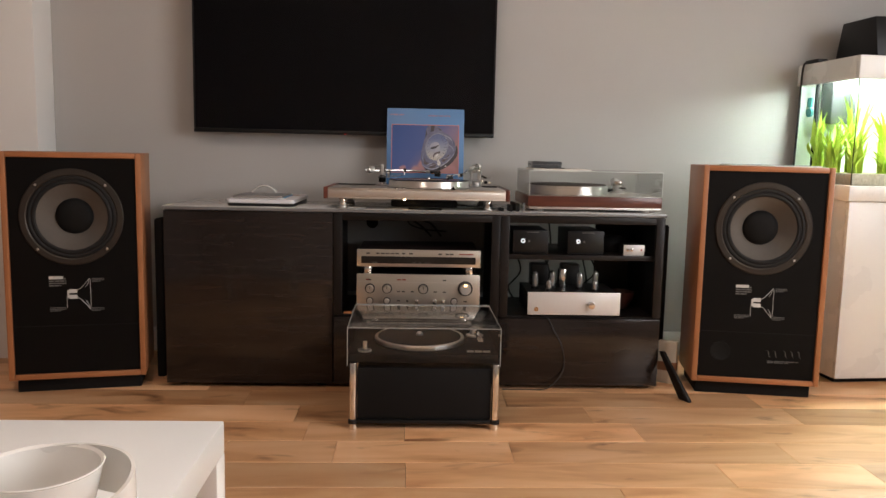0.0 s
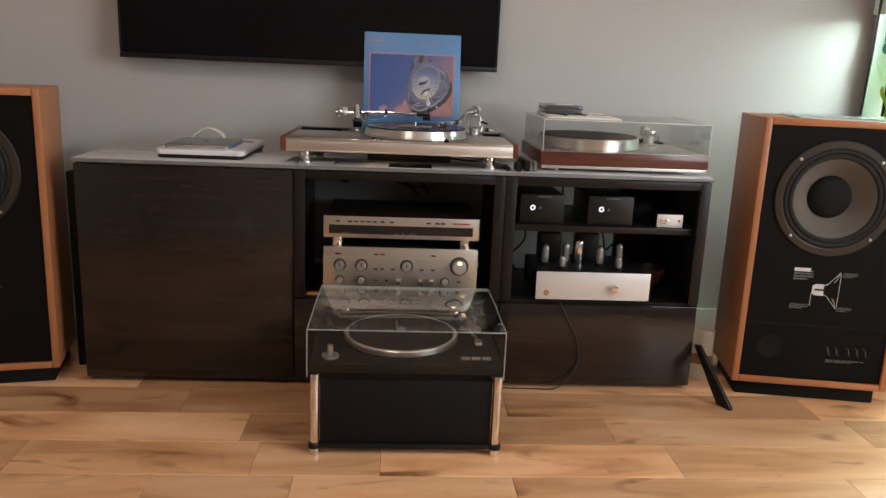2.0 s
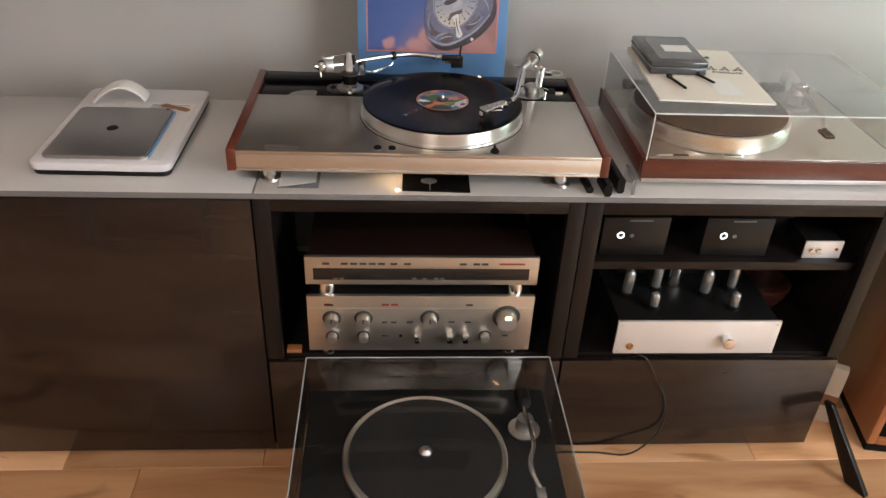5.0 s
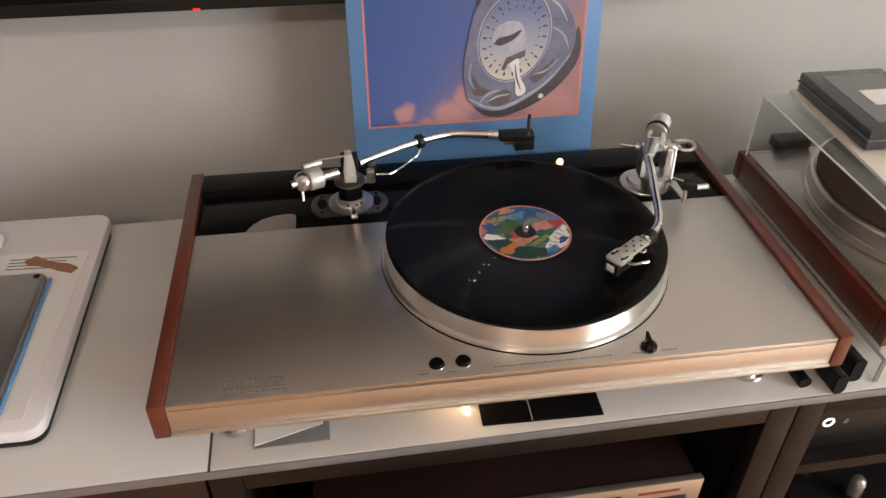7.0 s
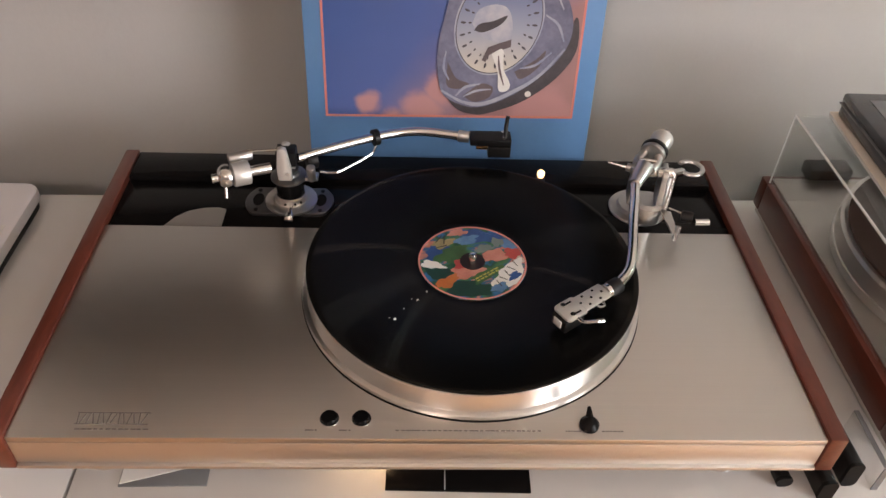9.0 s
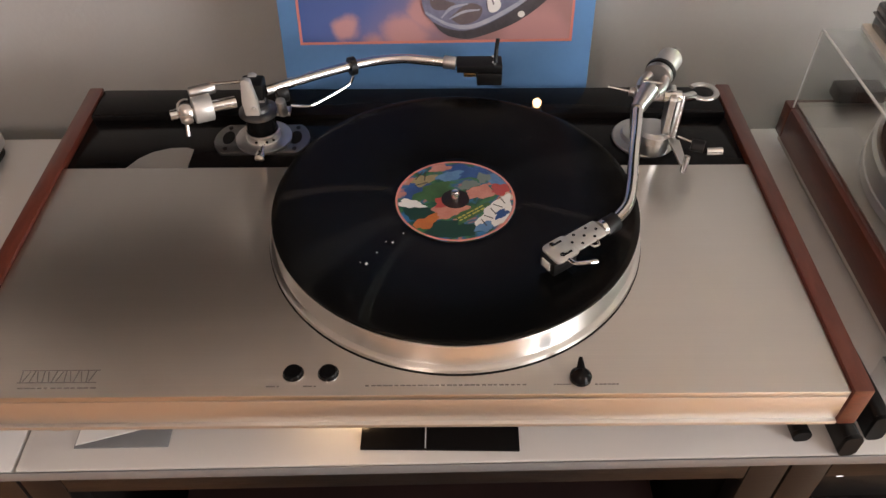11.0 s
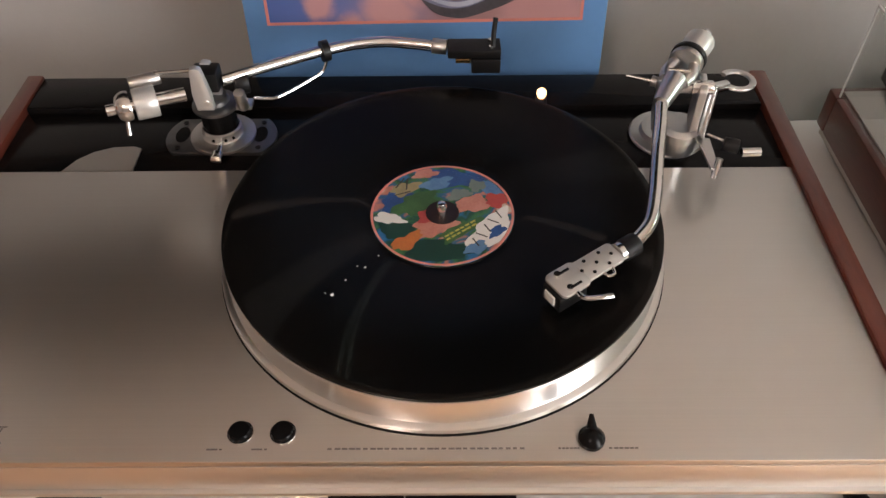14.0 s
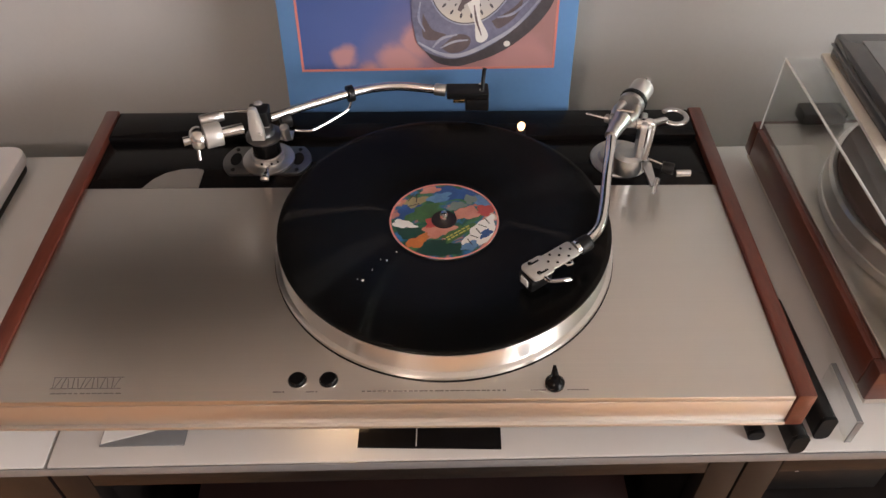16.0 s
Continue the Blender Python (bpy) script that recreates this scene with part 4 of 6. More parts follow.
for yy, dz in ((0.2820, 0.003), (0.3075, -0.008)):
    part("yoke", moved(plate([(-0.0066, -0.018), (0.0066, -0.018), (0.0066, -0.004), (0.0030, 0.018), (-0.0010, 0.0195), (-0.0050, 0.0185), (-0.0075, -0.004)], -0.003, 0.003, 0.001), Matrix.Translation(at(0.7610, yy, 0.7905 + dz)) @ Matrix.Rotation(radians(90), 4, "X")), M_SHELL, tt, "satin bearing yoke plate")
part("yoke_screw", cyl(at(0.7635, 0.2789, 0.783), at(0.7635, 0.2776, 0.783), 0.0022, seg=14), M_STEEL, tt)
part("bearing_block", box(c[0] - 0.009, c[0] + 0.011, c[1] - 0.0150, c[1] + 0.0030, 0.783 - ZT, 0.800 - ZT, 0.002), M_BLACK, tt)
dirv = Vector((0.074, 0.035, -0.004)).normalized()
piv = Vector(at(0.756, 0.2880, 0.7875))
part("rear_stub", cyl(piv - dirv * 0.010, piv - dirv * 0.040, 0.0052, seg=20), M_CHROME, tt)
cw = part("counterweight", cyl(piv - dirv * 0.031, piv - dirv * 0.0475, 0.0118, seg=40, bev=0.001), M_SHELL, tt, "knurled steel counterweight")
part("end_cap", lathe([(0.0040, -0.003), (0.0040, 0.0), (0.0112, 0), (0.0118, 0.003), (0.0110, 0.0065), (0.0085, 0.0098), (0.0042, 0.0115), (0.0042, 0.0175), (0, 0.0178)], 40, piv - dirv * 0.0500, (-dirv).to_track_quat("Z", "Y").to_matrix().to_4x4()), M_CHROME, cw)
part("weight_pin", cyl(at(0.7065, 0.2640, 0.783), at(0.7070, 0.2570, 0.770), 0.0018, seg=12), M_CHROME, cw)
part("lateral_weight", cyl(at(0.7080, 0.2810, 0.7990), at(0.7290, 0.2905, 0.7990), 0.0052, seg=20, bev=0.001), M_STEEL, tt)
part("lateral_rod", cyl(at(0.7260, 0.2890, 0.8030), at(0.7590, 0.2850, 0.8085), 0.0014, seg=10), M_CHROME, tt)
part("cueing_post", cyl(at(0.7845, 0.2990, 0.764), at(0.7845, 0.2940, 0.782), 0.0045, seg=20, bev=0.001), M_STEEL, tt)
part("cueing_wheel", cyl(at(0.7790, 0.3060, 0.782), at(0.7890, 0.3100, 0.782), 0.0098, seg=28, bev=0.001), M_BLACK, tt)
part("arm_rest", sweep([at(0.792, 0.306, 0.768), at(0.802, 0.308, 0.766), at(0.812, 0.311, 0.766), at(0.840, 0.332, 0.771), at(0.8465, 0.3370, 0.777), at(0.8480, 0.3385, 0.786)], 0.0013, 8), M_CHROME, tt, "thin wire arm rest")
part("rest_clip", moved(lathe([(0.0045, -0.003), (0.0085, -0.003), (0.0085, 0.003), (0.0045, 0.003), (0.0045, -0.003)], 24), Matrix.Translation(at(0.8475, 0.3395, 0.7893)) @ Vector((0.9, 0.43, -0.04)).to_track_quat("Z", "Y").to_matrix().to_4x4()), M_BLACK, tt)
part("bayonet", cyl(at(0.934, 0.3527, 0.785), at(0.946, 0.3507, 0.7846), 0.0062, seg=24, bev=0.0008), M_STEEL, tt)
hs = part("headshell", joined(box(0.9465 - TX, 0.990 - TX, 0.3395 - TY, 0.3590 - TY, 0.7805 - ZT, 0.7880 - ZT, 0.0012), box(0.966 - TX, 0.990 - TX, 0.3385 - TY, 0.3600 - TY, 0.767 - ZT, 0.7800 - ZT, 0.0012)), M_BLACK, tt, "black headshell with cartridge")
part("finger_lift", sweep([at(0.9835, 0.345, 0.788), at(0.9842, 0.352, 0.798), at(0.9855, 0.356, 0.808)], 0.0021, 8), M_BLACK, hs)
part("stylus_guard", box(0.953 - TX, 0.9655 - TX, 0.3400 - TY, 0.3500 - TY, 0.776 - ZT, 0.7800 - ZT, 0.0008), M_BRASS, hs)
part("screw", cyl(at(0.982, 0.3440, 0.788), at(0.982, 0.3440, 0.7898), 0.0021, seg=12), M_CHROME, hs)
part("screw", cyl(at(0.982, 0.3545, 0.788), at(0.982, 0.3545, 0.7898), 0.0021, seg=12), M_CHROME, hs)

# second tonearm with bent tube, standing on the record
arm2 = part("tonearm", sweep([at(1.1000, 0.254, 0.801), at(1.0950, 0.230, 0.7995), at(1.0895, 0.206, 0.797), at(1.0845, 0.182, 0.793), at(1.0810, 0.165, 0.790), at(1.0745, 0.1440, 0.786), at(1.0630, 0.1300, 0.7825)], 0.0046, 14), M_CHROME, tt, "polished bent arm tube")
b2 = at(1.128, 0.306, 0)
part("base_plate", lathe([(0, 0), (0.0300, 0), (0.0310, 0.002), (0.0300, 0.0035), (0.0230, 0.0042), (0.0215, 0.0085), (0, 0.009)], 48, (b2[0], b2[1], zr)), M_STEEL, tt, "round satin steel base")
part("arm_pillar", lathe([(0.0150, 0), (0.0150, 0.012), (0.0175, 0.014), (0.0175, 0.021), (0.013, 0.024), (0, 0.024)], 36, (b2[0] + 0.002, b2[1] - 0.020, zr + 0.005)), M_STEEL, tt)
part("bearing_housing", joined(moved(plate(rounded(-0.013, 0.013, -0.020, 0.022, 0.006), -0.003, 0.003, 0.001), Matrix.Translation(at(1.1085, 0.283, 0.777)) @ Matrix.Rotation(radians(90), 4, "X") @ Matrix.Rotation(radians(80), 4, "Y")),
     moved(plate(rounded(-0.013, 0.013, -0.020, 0.022, 0.006), -0.003, 0.003, 0.001), Matrix.Translation(at(1.1370, 0.281, 0.777)) @ Matrix.Rotation(radians(90), 4, "X") @ Matrix.Rotation(radians(80), 4, "Y")),
     cyl(at(1.104, 0.283, 0.792), at(1.143, 0.281, 0.792), 0.0045, seg=20)), M_STEEL, tt, "machined bearing housing")
part("side_rod", cyl(at(1.1420, 0.2690, 0.757), at(1.1475, 0.2830, 0.792), 0.0034, seg=16), M_CHROME, tt)
part("bearing_knob", cyl(at(1.1280, 0.2780, 0.795), at(1.1440, 0.2770, 0.795), 0.0052, seg=20, bev=0.001), M_CHROME, tt)
part("arm_shank", cyl(at(1.0985, 0.2490, 0.8010), at(1.1130, 0.2735, 0.8040), 0.0058, 0.0088, 28), M_STEEL, tt, "tapered satin arm shank")
for off_ in (-0.0062, 0.0062):
    part("fork_arm", sweep([at(1.1120 + off_, 0.2725 - off_ * 0.55, 0.804), at(1.1175 + off_ * 1.3, 0.2815 - off_ * 0.7, 0.805), at(1.1235 + off_, 0.2915 - off_ * 0.55, 0.8062)], 0.0042, 12, 5), M_STEEL, tt)
part("cross_pin", cyl(at(1.1080, 0.2790, 0.8095), at(1.1240, 0.2760, 0.8095), 0.0016, seg=12), M_CHROME, tt)
part("counterweight_ring", cyl(at(1.1235, 0.2915, 0.8060), at(1.1262, 0.2958, 0.8067), 0.0128, seg=40, bev=0.0008), M_STEEL, tt)
part("counterweight_band", cyl(at(1.1262, 0.2958, 0.8067), at(1.1288, 0.2999, 0.8073), 0.0136, seg=40, bev=0.0008), M_BLACK, tt)
part("counterweight", cyl(at(1.1288, 0.2999, 0.8073), at(1.1400, 0.3160, 0.811), 0.0112, seg=40, bev=0.0015), M_SHELL, tt, "grey steel counterweight")
part("weight_stub", cyl(at(1.1402, 0.3163, 0.8111), at(1.1450, 0.3232, 0.8128), 0.0052, seg=24, bev=0.001), M_CHROME, tt)
part("balance_rod", cyl(at(1.1030, 0.2930, 0.790), at(1.0840, 0.3010, 0.790), 0.0013, seg=10), M_CHROME, tt)
part("balance_knob", cyl(at(1.1080, 0.2905, 0.790), at(1.1020, 0.2935, 0.790), 0.0042, seg=16), M_STEEL, tt)
part("hook_stem", cyl(at(1.1440, 0.296, 0.778), at(1.1700, 0.318, 0.768), 0.0045, seg=18), M_CHROME, tt)
hook = [(0.0125 * math.cos(radians(a)), 0.0125 * math.sin(radians(a))) for a in range(-150, 141, 12)]
part("lifting_hook", sweep([at(1.1825 + x, 0.328 + y, 0.766) for x, y in hook], 0.0028, 8, 2, 0.6), M_STEEL, tt, "open steel ring hook")
part("cueing_lever", plate([(1.1390 - TX, 0.270 - TY), (1.1490 - TX, 0.268 - TY), (1.1480 - TX, 0.234 - TY), (1.1420 - TX, 0.233 - TY)], 0.7520 - ZT, 0.7540 - ZT), M_STEEL, tt)
part("lever_tip", cyl(at(1.1455, 0.2320, 0.746), at(1.1480, 0.2370, 0.760), 0.0028, seg=14), M_CHROME, tt)
part("bias_rod", cyl(at(1.1480, 0.272, 0.755), at(1.1660, 0.2650, 0.751), 0.0012, seg=8), M_CHROME, tt)
part("bias_weight", cyl(at(1.1600, 0.2660, 0.7505), at(1.1710, 0.2620, 0.7505), 0.0058, seg=16, bev=0.001), M_BLACK, tt)
part("bias_pin", cyl(at(1.1715, 0.2560, 0.7500), at(1.1860, 0.2565, 0.7500), 0.0034, seg=14), M_CHROME, tt)
part("collar", cyl(at(1.0645, 0.1313, 0.781), at(1.0545, 0.1250, 0.780), 0.0072, seg=28, bev=0.0008), M_BLACK, tt)
part("collar_ring", cyl(at(1.0543, 0.1249, 0.780), at(1.0515, 0.1231, 0.7797), 0.0068, seg=28), M_CHROME, tt)
hd = Vector((-0.0505, -0.0335, -0.004)).normalized()
h0 = Vector(at(1.0510, 0.1228, 0.7815))
turn = Matrix.Translation(h0) @ pose(0, 0, 0, 0, 0, math.degrees(math.atan2(hd.y, hd.x))) @ pose(0, 0, 0, 0, 4, 0)
shell = part("headshell", moved(joined(plate(rounded(0.0, 0.034, -0.0085, 0.0085, 0.003), 0, 0.0022, 0.0005), plate(rounded(0.028, 0.050, -0.0105, 0.0105, 0.004), 0.0001, 0.0023, 0.0005)), turn), M_SHELL, tt, "perforated silver headshell")
for k in range(5):
    for j in (-1, 0, 1):
        if (k + j) % 2 == 0:
            part("hole", moved(cyl((0.005 + 0.0058 * k, 0.0052 * j, 0.0020), (0.005 + 0.0058 * k, 0.0052 * j, 0.00255), 0.0012, seg=12), turn), M_MATTE, shell)
for j in (-1, 1):
    part("slot", moved(box(0.0335, 0.0405, 0.0062 * j - 0.0009, 0.0062 * j + 0.0009, 0.0021, 0.0026), turn), M_MATTE, shell)
    part("screw", moved(cyl((0.0425, 0.0062 * j, 0.0022), (0.0425, 0.0062 * j, 0.0042), 0.0021, seg=14), turn), M_CHROME, shell)
part("cartridge", moved(box(0.030, 0.0520, -0.0085, 0.0085, -0.0135, -0.0003, 0.0015), turn), M_BLACK, shell, "black cartridge")
part("cartridge_face", moved(box(0.0521, 0.0535, -0.0045, 0.0045, -0.0090, -0.0015, 0.0005), turn), M_PAPERW, shell, "white cartridge tip")
part("finger_lift", moved(sweep([(0.040, 0.010, 0.001), (0.040, 0.017, 0.0025), (0.034, 0.0225, 0.004), (0.026, 0.0255, 0.003)], 0.0017, 8, 6, 0.7), turn), M_CHROME, shell)
part("side_loop", moved(sweep([(0.018, 0.0085, 0.001), (0.017, 0.012, 0.001), (0.013, 0.0125, 0.001), (0.011, 0.0085, 0.001)], 0.0010, 8), turn), M_CHROME, shell)
pl = part("lamp_post", lathe([(0, 0), (0.0065, 0), (0.0055, 0.004), (0.0045, 0.014), (0, 0.014)], 20, at(1.026, 0.341, 0.7275)), M_BLACK, tt)
part("lamp_bulb", lathe([(0.0030, 0), (0.0042, 0.003), (0.0041, 0.006), (0.0024, 0.0080), (0, 0.0083)], 20, at(1.026, 0.341, 0.7417)), M_BULB, pl, "small glowing warm bulb")
part("under_lamp", cyl(at(0.853, 0.045, 0.690), at(0.853, 0.045, 0.6938), 0.004, seg=16), M_UNDER, tt, "small glowing lamp under the plinth")

rec = thing("record", pose(0.942, 0.180, 0.7312 + 0.0263), "black vinyl record with a painted label on the turntable", "record")
part("disc", lathe([(0.0, 0.0028), (0.050, 0.0028), (0.0505, 0.0022), (0.0575, 0.0022), (0.0585, 0.0026), (0.145, 0.0028), (0.1495, 0.0032), (0.1508, 0.0026), (0.1508, 0.0006), (0.149, 0.0001), (0.0, 0.0001)], 160), M_VINYL, rec)
lab = part("label", lathe([(0.0, 0.0031), (0.0495, 0.0031), (0.0498, 0.0028)], 72), M_LABEL, rec, "multicoloured painted paper label")
part("label_rim", lathe([(0.0480, 0.00315), (0.0496, 0.00315), (0.0496, 0.0034), (0.0480, 0.0034), (0.0480, 0.00315)], 72), M_PINK, lab)
part("label_centre", lathe([(0.0, 0.0038), (0.0115, 0.0038), (0.0117, 0.0031)], 40), M_DARKRED, lab)
M_LPINK = surface("label_pink", (0.62, 0.30, 0.24), (0.42, 0.14, 0.10), 60, 0.45)
M_LRED = surface("label_red", (0.50, 0.09, 0.07), (0.36, 0.05, 0.05), 60, 0.45)
M_LORANGE = surface("label_orange", (0.60, 0.22, 0.04), (0.40, 0.10, 0.04), 70, 0.45)
M_LYELLOW = surface("label_yellow", (0.50, 0.47, 0.10), None, 60, 0.45)
M_LGREEN = surface("label_green", (0.07, 0.17, 0.05), (0.025, 0.075, 0.035), 90, 0.45)
M_LDEEP = surface("label_deep_green", (0.012, 0.06, 0.035), (0.008, 0.035, 0.03), 70, 0.45)
M_LBLUE = surface("label_blue", (0.03, 0.10, 0.30), (0.02, 0.05, 0.16), 80, 0.45)
M_LSEA = surface("label_pale_blue", (0.16, 0.30, 0.48), (0.05, 0.14, 0.32), 80, 0.45)
M_LGREY = surface("label_grey_green", (0.20, 0.25, 0.22), (0.13, 0.17, 0.16), 80, 0.45)
M_LSHIP = surface("label_ochre", (0.40, 0.34, 0.16), (0.22, 0.18, 0.10), 120, 0.45)


def blotch(x, y, rx, ry, a, seed, z, mat, name):
    """A painted patch with an uneven outline on the label."""
    rng = random.Random(seed)
    turn_a = radians(a)
    ph = [rng.uniform(0, 6.28) for _ in range(3)]
    pts = []
    for k in range(40):
        u = 2 * math.pi * k / 40
        w = 1 + 0.16 * math.sin(3 * u + ph[0]) + 0.12 * math.sin(5 * u + ph[1]) + 0.08 * math.sin(9 * u + ph[2])
        px, py = rx * w * math.cos(u), ry * w * math.sin(u)
        px, py = x + px * math.cos(turn_a) - py * math.sin(turn_a), y + px * math.sin(turn_a) + py * math.cos(turn_a)
        far = max(1.0, math.hypot(px, py) / 0.0474)
        pts.append((px / far, py / far))
    part(name, plate(pts, z, z + 0.00008), mat, lab)


PATCHES = ((-0.030, 0.012, 0.015, 0.012, 60, M_LBLUE, "blue_patch"), (0.010, 0.036, 0.022, 0.009, -8, M_LBLUE, "blue_patch"), (-0.004, 0.030, 0.012, 0.006, 20, M_LSEA, "blue_patch"),
           (0.036, 0.024, 0.010, 0.006, -40, M_LSEA, "blue_patch"), (-0.004, -0.036, 0.026, 0.010, 0, M_LDEEP, "painted_field"), (-0.030, -0.017, 0.012, 0.010, -30, M_LDEEP, "painted_field"),
           (-0.017, 0.009, 0.017, 0.011, 25, M_LGREEN, "painted_hill"), (0.012, -0.017, 0.017, 0.006, 36, M_LGREEN, "painted_hill"), (-0.026, 0.025, 0.011, 0.006, 25, M_LSHIP, "painted_ship"),
           (-0.012, 0.041, 0.009, 0.005, 10, M_LPINK, "painted_cloud"), (0.021, 0.008, 0.014, 0.008, 12, M_LPINK, "painted_cloud"), (-0.007, -0.014, 0.016, 0.009, 25, M_LPINK, "painted_cloud"),
           (-0.010, -0.003, 0.008, 0.006, 40, M_LRED, "red_patch"), (0.039, 0.012, 0.009, 0.007, 20, M_LRED, "red_patch"), (-0.024, -0.027, 0.012, 0.006, 38, M_LORANGE, "painted_flower"),
           (0.0335, -0.017, 0.021, 0.011, 52, M_PAPERW, "white_patch"), (-0.037, -0.005, 0.011, 0.005, -12, M_PAPERW, "white_patch"), (0.012, 0.018, 0.009, 0.005, 24, M_LGREY, "grey_patch"),
           (0.025, 0.027, 0.006, 0.006, 0, M_LGREY, "grey_patch"), (0.037, -0.019, 0.007, 0.004, 48, M_LBLUE, "blue_patch"), (0.022, -0.034, 0.008, 0.005, 30, M_LSEA, "blue_patch"))
for k, (px, py, rx, ry, a, mat, nm) in enumerate(PATCHES):
    blotch(px, py, rx, ry, a, k, 0.00318 + 0.00001 * k, mat, nm)
for sx, sy, a in ((-0.030, 0.031, 60), (-0.025, 0.030, 88), (-0.028, 0.020, 20)):
    part("ship_stroke", moved(box(-0.0060, 0.0060, -0.0005, 0.0005, 0.00348, 0.00354), pose(sx, sy, 0, 0, 0, a)), M_INK, lab)
for k in range(5):
    part("label_stroke", moved(box(-0.0005, 0.0005, -0.0042, 0.0042, 0.00348, 0.00354), pose(0.022 + 0.0042 * k, -0.029 + 0.0066 * k, 0, 0, 0, 62 if k % 2 else 28)), M_INK, lab)
for k in range(2):
    part("label_print", moved(flat_bars(-0.013, -0.0008, 0.026, 0.0014, 6, 50 + k, 0.00350), pose(0.012 + 0.0012 * k, -0.0160 - 0.0028 * k, 0, 0, 0, 36)), M_LYELLOW, lab, "fine unreadable yellow print")
for r, a, w in ((0.058, 223, 0.0005), (0.071, 224.5, 0.0006), (0.074, 221, 0.0004), (0.087, 224, 0.0005), (0.101, 226, 0.0009), (0.103, 223.5, 0.0004)):
    part("dust", moved(box(-w, w, -w * 0.8, w * 0.8, 0.0028, 0.0028 + w), pose(r * math.cos(radians(a)), r * math.sin(radians(a)), 0, 0, 0, a)), M_PAPERW, rec)

# ---- record sleeve ----
slv = thing("record_sleeve", pose(0.931, 0.3935, 0.7250, -7.0, 0, 0.3), "blue record sleeve with a silver guitar picture leaning behind the turntable", "record sleeve")
part("card", box(-0.1565, 0.1565, 0, 0.004, 0, 0.315, 0.0008), M_SLEEVE, slv)
part("pink_frame", joined(box(-0.138, 0.136, -0.0006, -0.0001, 0.0535, 0.0560), box(-0.138, 0.136, -0.0006, -0.0001, 0.2475, 0.2500), box(-0.138, -0.1355, -0.0006, -0.0001, 0.0561, 0.2474), box(0.1335, 0.136, -0.0006, -0.0001, 0.0561, 0.2474)), M_PINK, slv)
part("sky_picture", box(-0.1354, 0.1334, -0.0005, -0.0001, 0.0561, 0.2474), M_SKY, slv)


def on_sleeve(outline, k):
    """A printed patch on the sleeve's face, in its x and z, the k-th layer."""
    return moved(plate(outline, 0, 0.0003), Matrix.Translation((0, -0.0006 - 0.0004 * k, 0)) @ Matrix.Rotation(radians(90), 4, "X"))


def sleeve_line(points, wide, k):
    """A printed stroke on the sleeve along a smooth line, in its x and z."""
    line = smooth_line([(x, 0, z) for x, z in points], 6)
    left_, right_ = [], []
    for i, p in enumerate(line):
        d = (line[min(i + 1, len(line) - 1)] - line[max(i - 1, 0)]).normalized()
        w = wide * (0.35 + 0.65 * math.sin(math.pi * min(max(i / (len(line) - 1), 0.08), 0.92)))
        left_.append((p.x - d.z * w, p.z + d.x * w))
        right_.append((p.x + d.z * w, p.z - d.x * w))
    return on_sleeve(left_ + right_[::-1], k)


def soft_outline(points):
    return [(p.x, p.y) for p in smooth_line([(x, z, 0) for x, z in points + points[:1]], 5)[:-1]]


tilt = radians(70)
CX, CZ, CA, CB = 0.046, 0.160, 0.0545, 0.0425
BODY = [(-0.017, 0.110), (-0.011, 0.083), (0.008, 0.070), (0.0315, 0.067), (0.060, 0.078), (0.088, 0.097), (0.112, 0.122), (0.123, 0.146), (0.122, 0.170), (0.112, 0.192), (0.095, 0.209),
        (0.076, 0.219), (0.048, 0.224), (0.018, 0.217), (-0.002, 0.197), (-0.012, 0.160), (-0.017, 0.132)]
SIDE = [(-0.011, 0.084), (0.006, 0.064), (0.025, 0.0580), (0.042, 0.0600), (0.076, 0.073), (0.106, 0.095), (0.127, 0.122), (0.1315, 0.146), (0.126, 0.168), (0.112, 0.130), (0.060, 0.084), (0.020, 0.072)]
part("guitar_edge", on_sleeve(soft_outline(SIDE), 2), M_GUITARD, slv)
part("guitar_neck", on_sleeve([(-0.001, 0.203), (0.074, 0.219), (0.064, 0.232), (0.048, 0.2472), (0.010, 0.2472), (0.002, 0.228)], 2.2), M_GUITAR, slv)
part("guitar_fretboard", on_sleeve([(0.020, 0.221), (0.034, 0.224), (0.037, 0.2472), (0.022, 0.2472)], 2.8), M_GUITARD, slv)
part("guitar_body", on_sleeve(soft_outline(BODY), 3), M_GUITAR, slv)
part("guitar_rim_light", on_sleeve(oval(CX, CZ, CA * 1.05, CB * 1.06, 56, tilt), 3.5), M_GUITARL, slv)
part("guitar_rim_shade", on_sleeve(oval(CX, CZ, CA * 1.02, CB * 1.02, 56, tilt), 3.8), M_GUITARD, slv)
part("guitar_cone", on_sleeve(oval(CX, CZ, CA, CB, 56, tilt), 4), M_GUITARC, slv)
for k in range(22):
    a = 2 * math.pi * (k + 0.4) / 22
    for sc, ln in ((0.86, 0.0030), (0.70, 0.0017)):
        x, z = CA * sc * math.cos(a), CB * sc * math.sin(a)
        px, pz = CX + x * math.cos(tilt) - z * math.sin(tilt), CZ + x * math.sin(tilt) + z * math.cos(tilt)
        part("guitar_perforation", on_sleeve(oval(px, pz, ln, 0.0009 if sc < 0.8 else 0.0012, 10, a + tilt), 5), M_GUITARD, slv)
part("guitar_cover", on_sleeve(soft_outline([(0.018, 0.160), (0.024, 0.174), (0.040, 0.180), (0.054, 0.176), (0.060, 0.160), (0.058, 0.140), (0.040, 0.142), (0.026, 0.148)]), 5.3), M_GUITARL, slv)
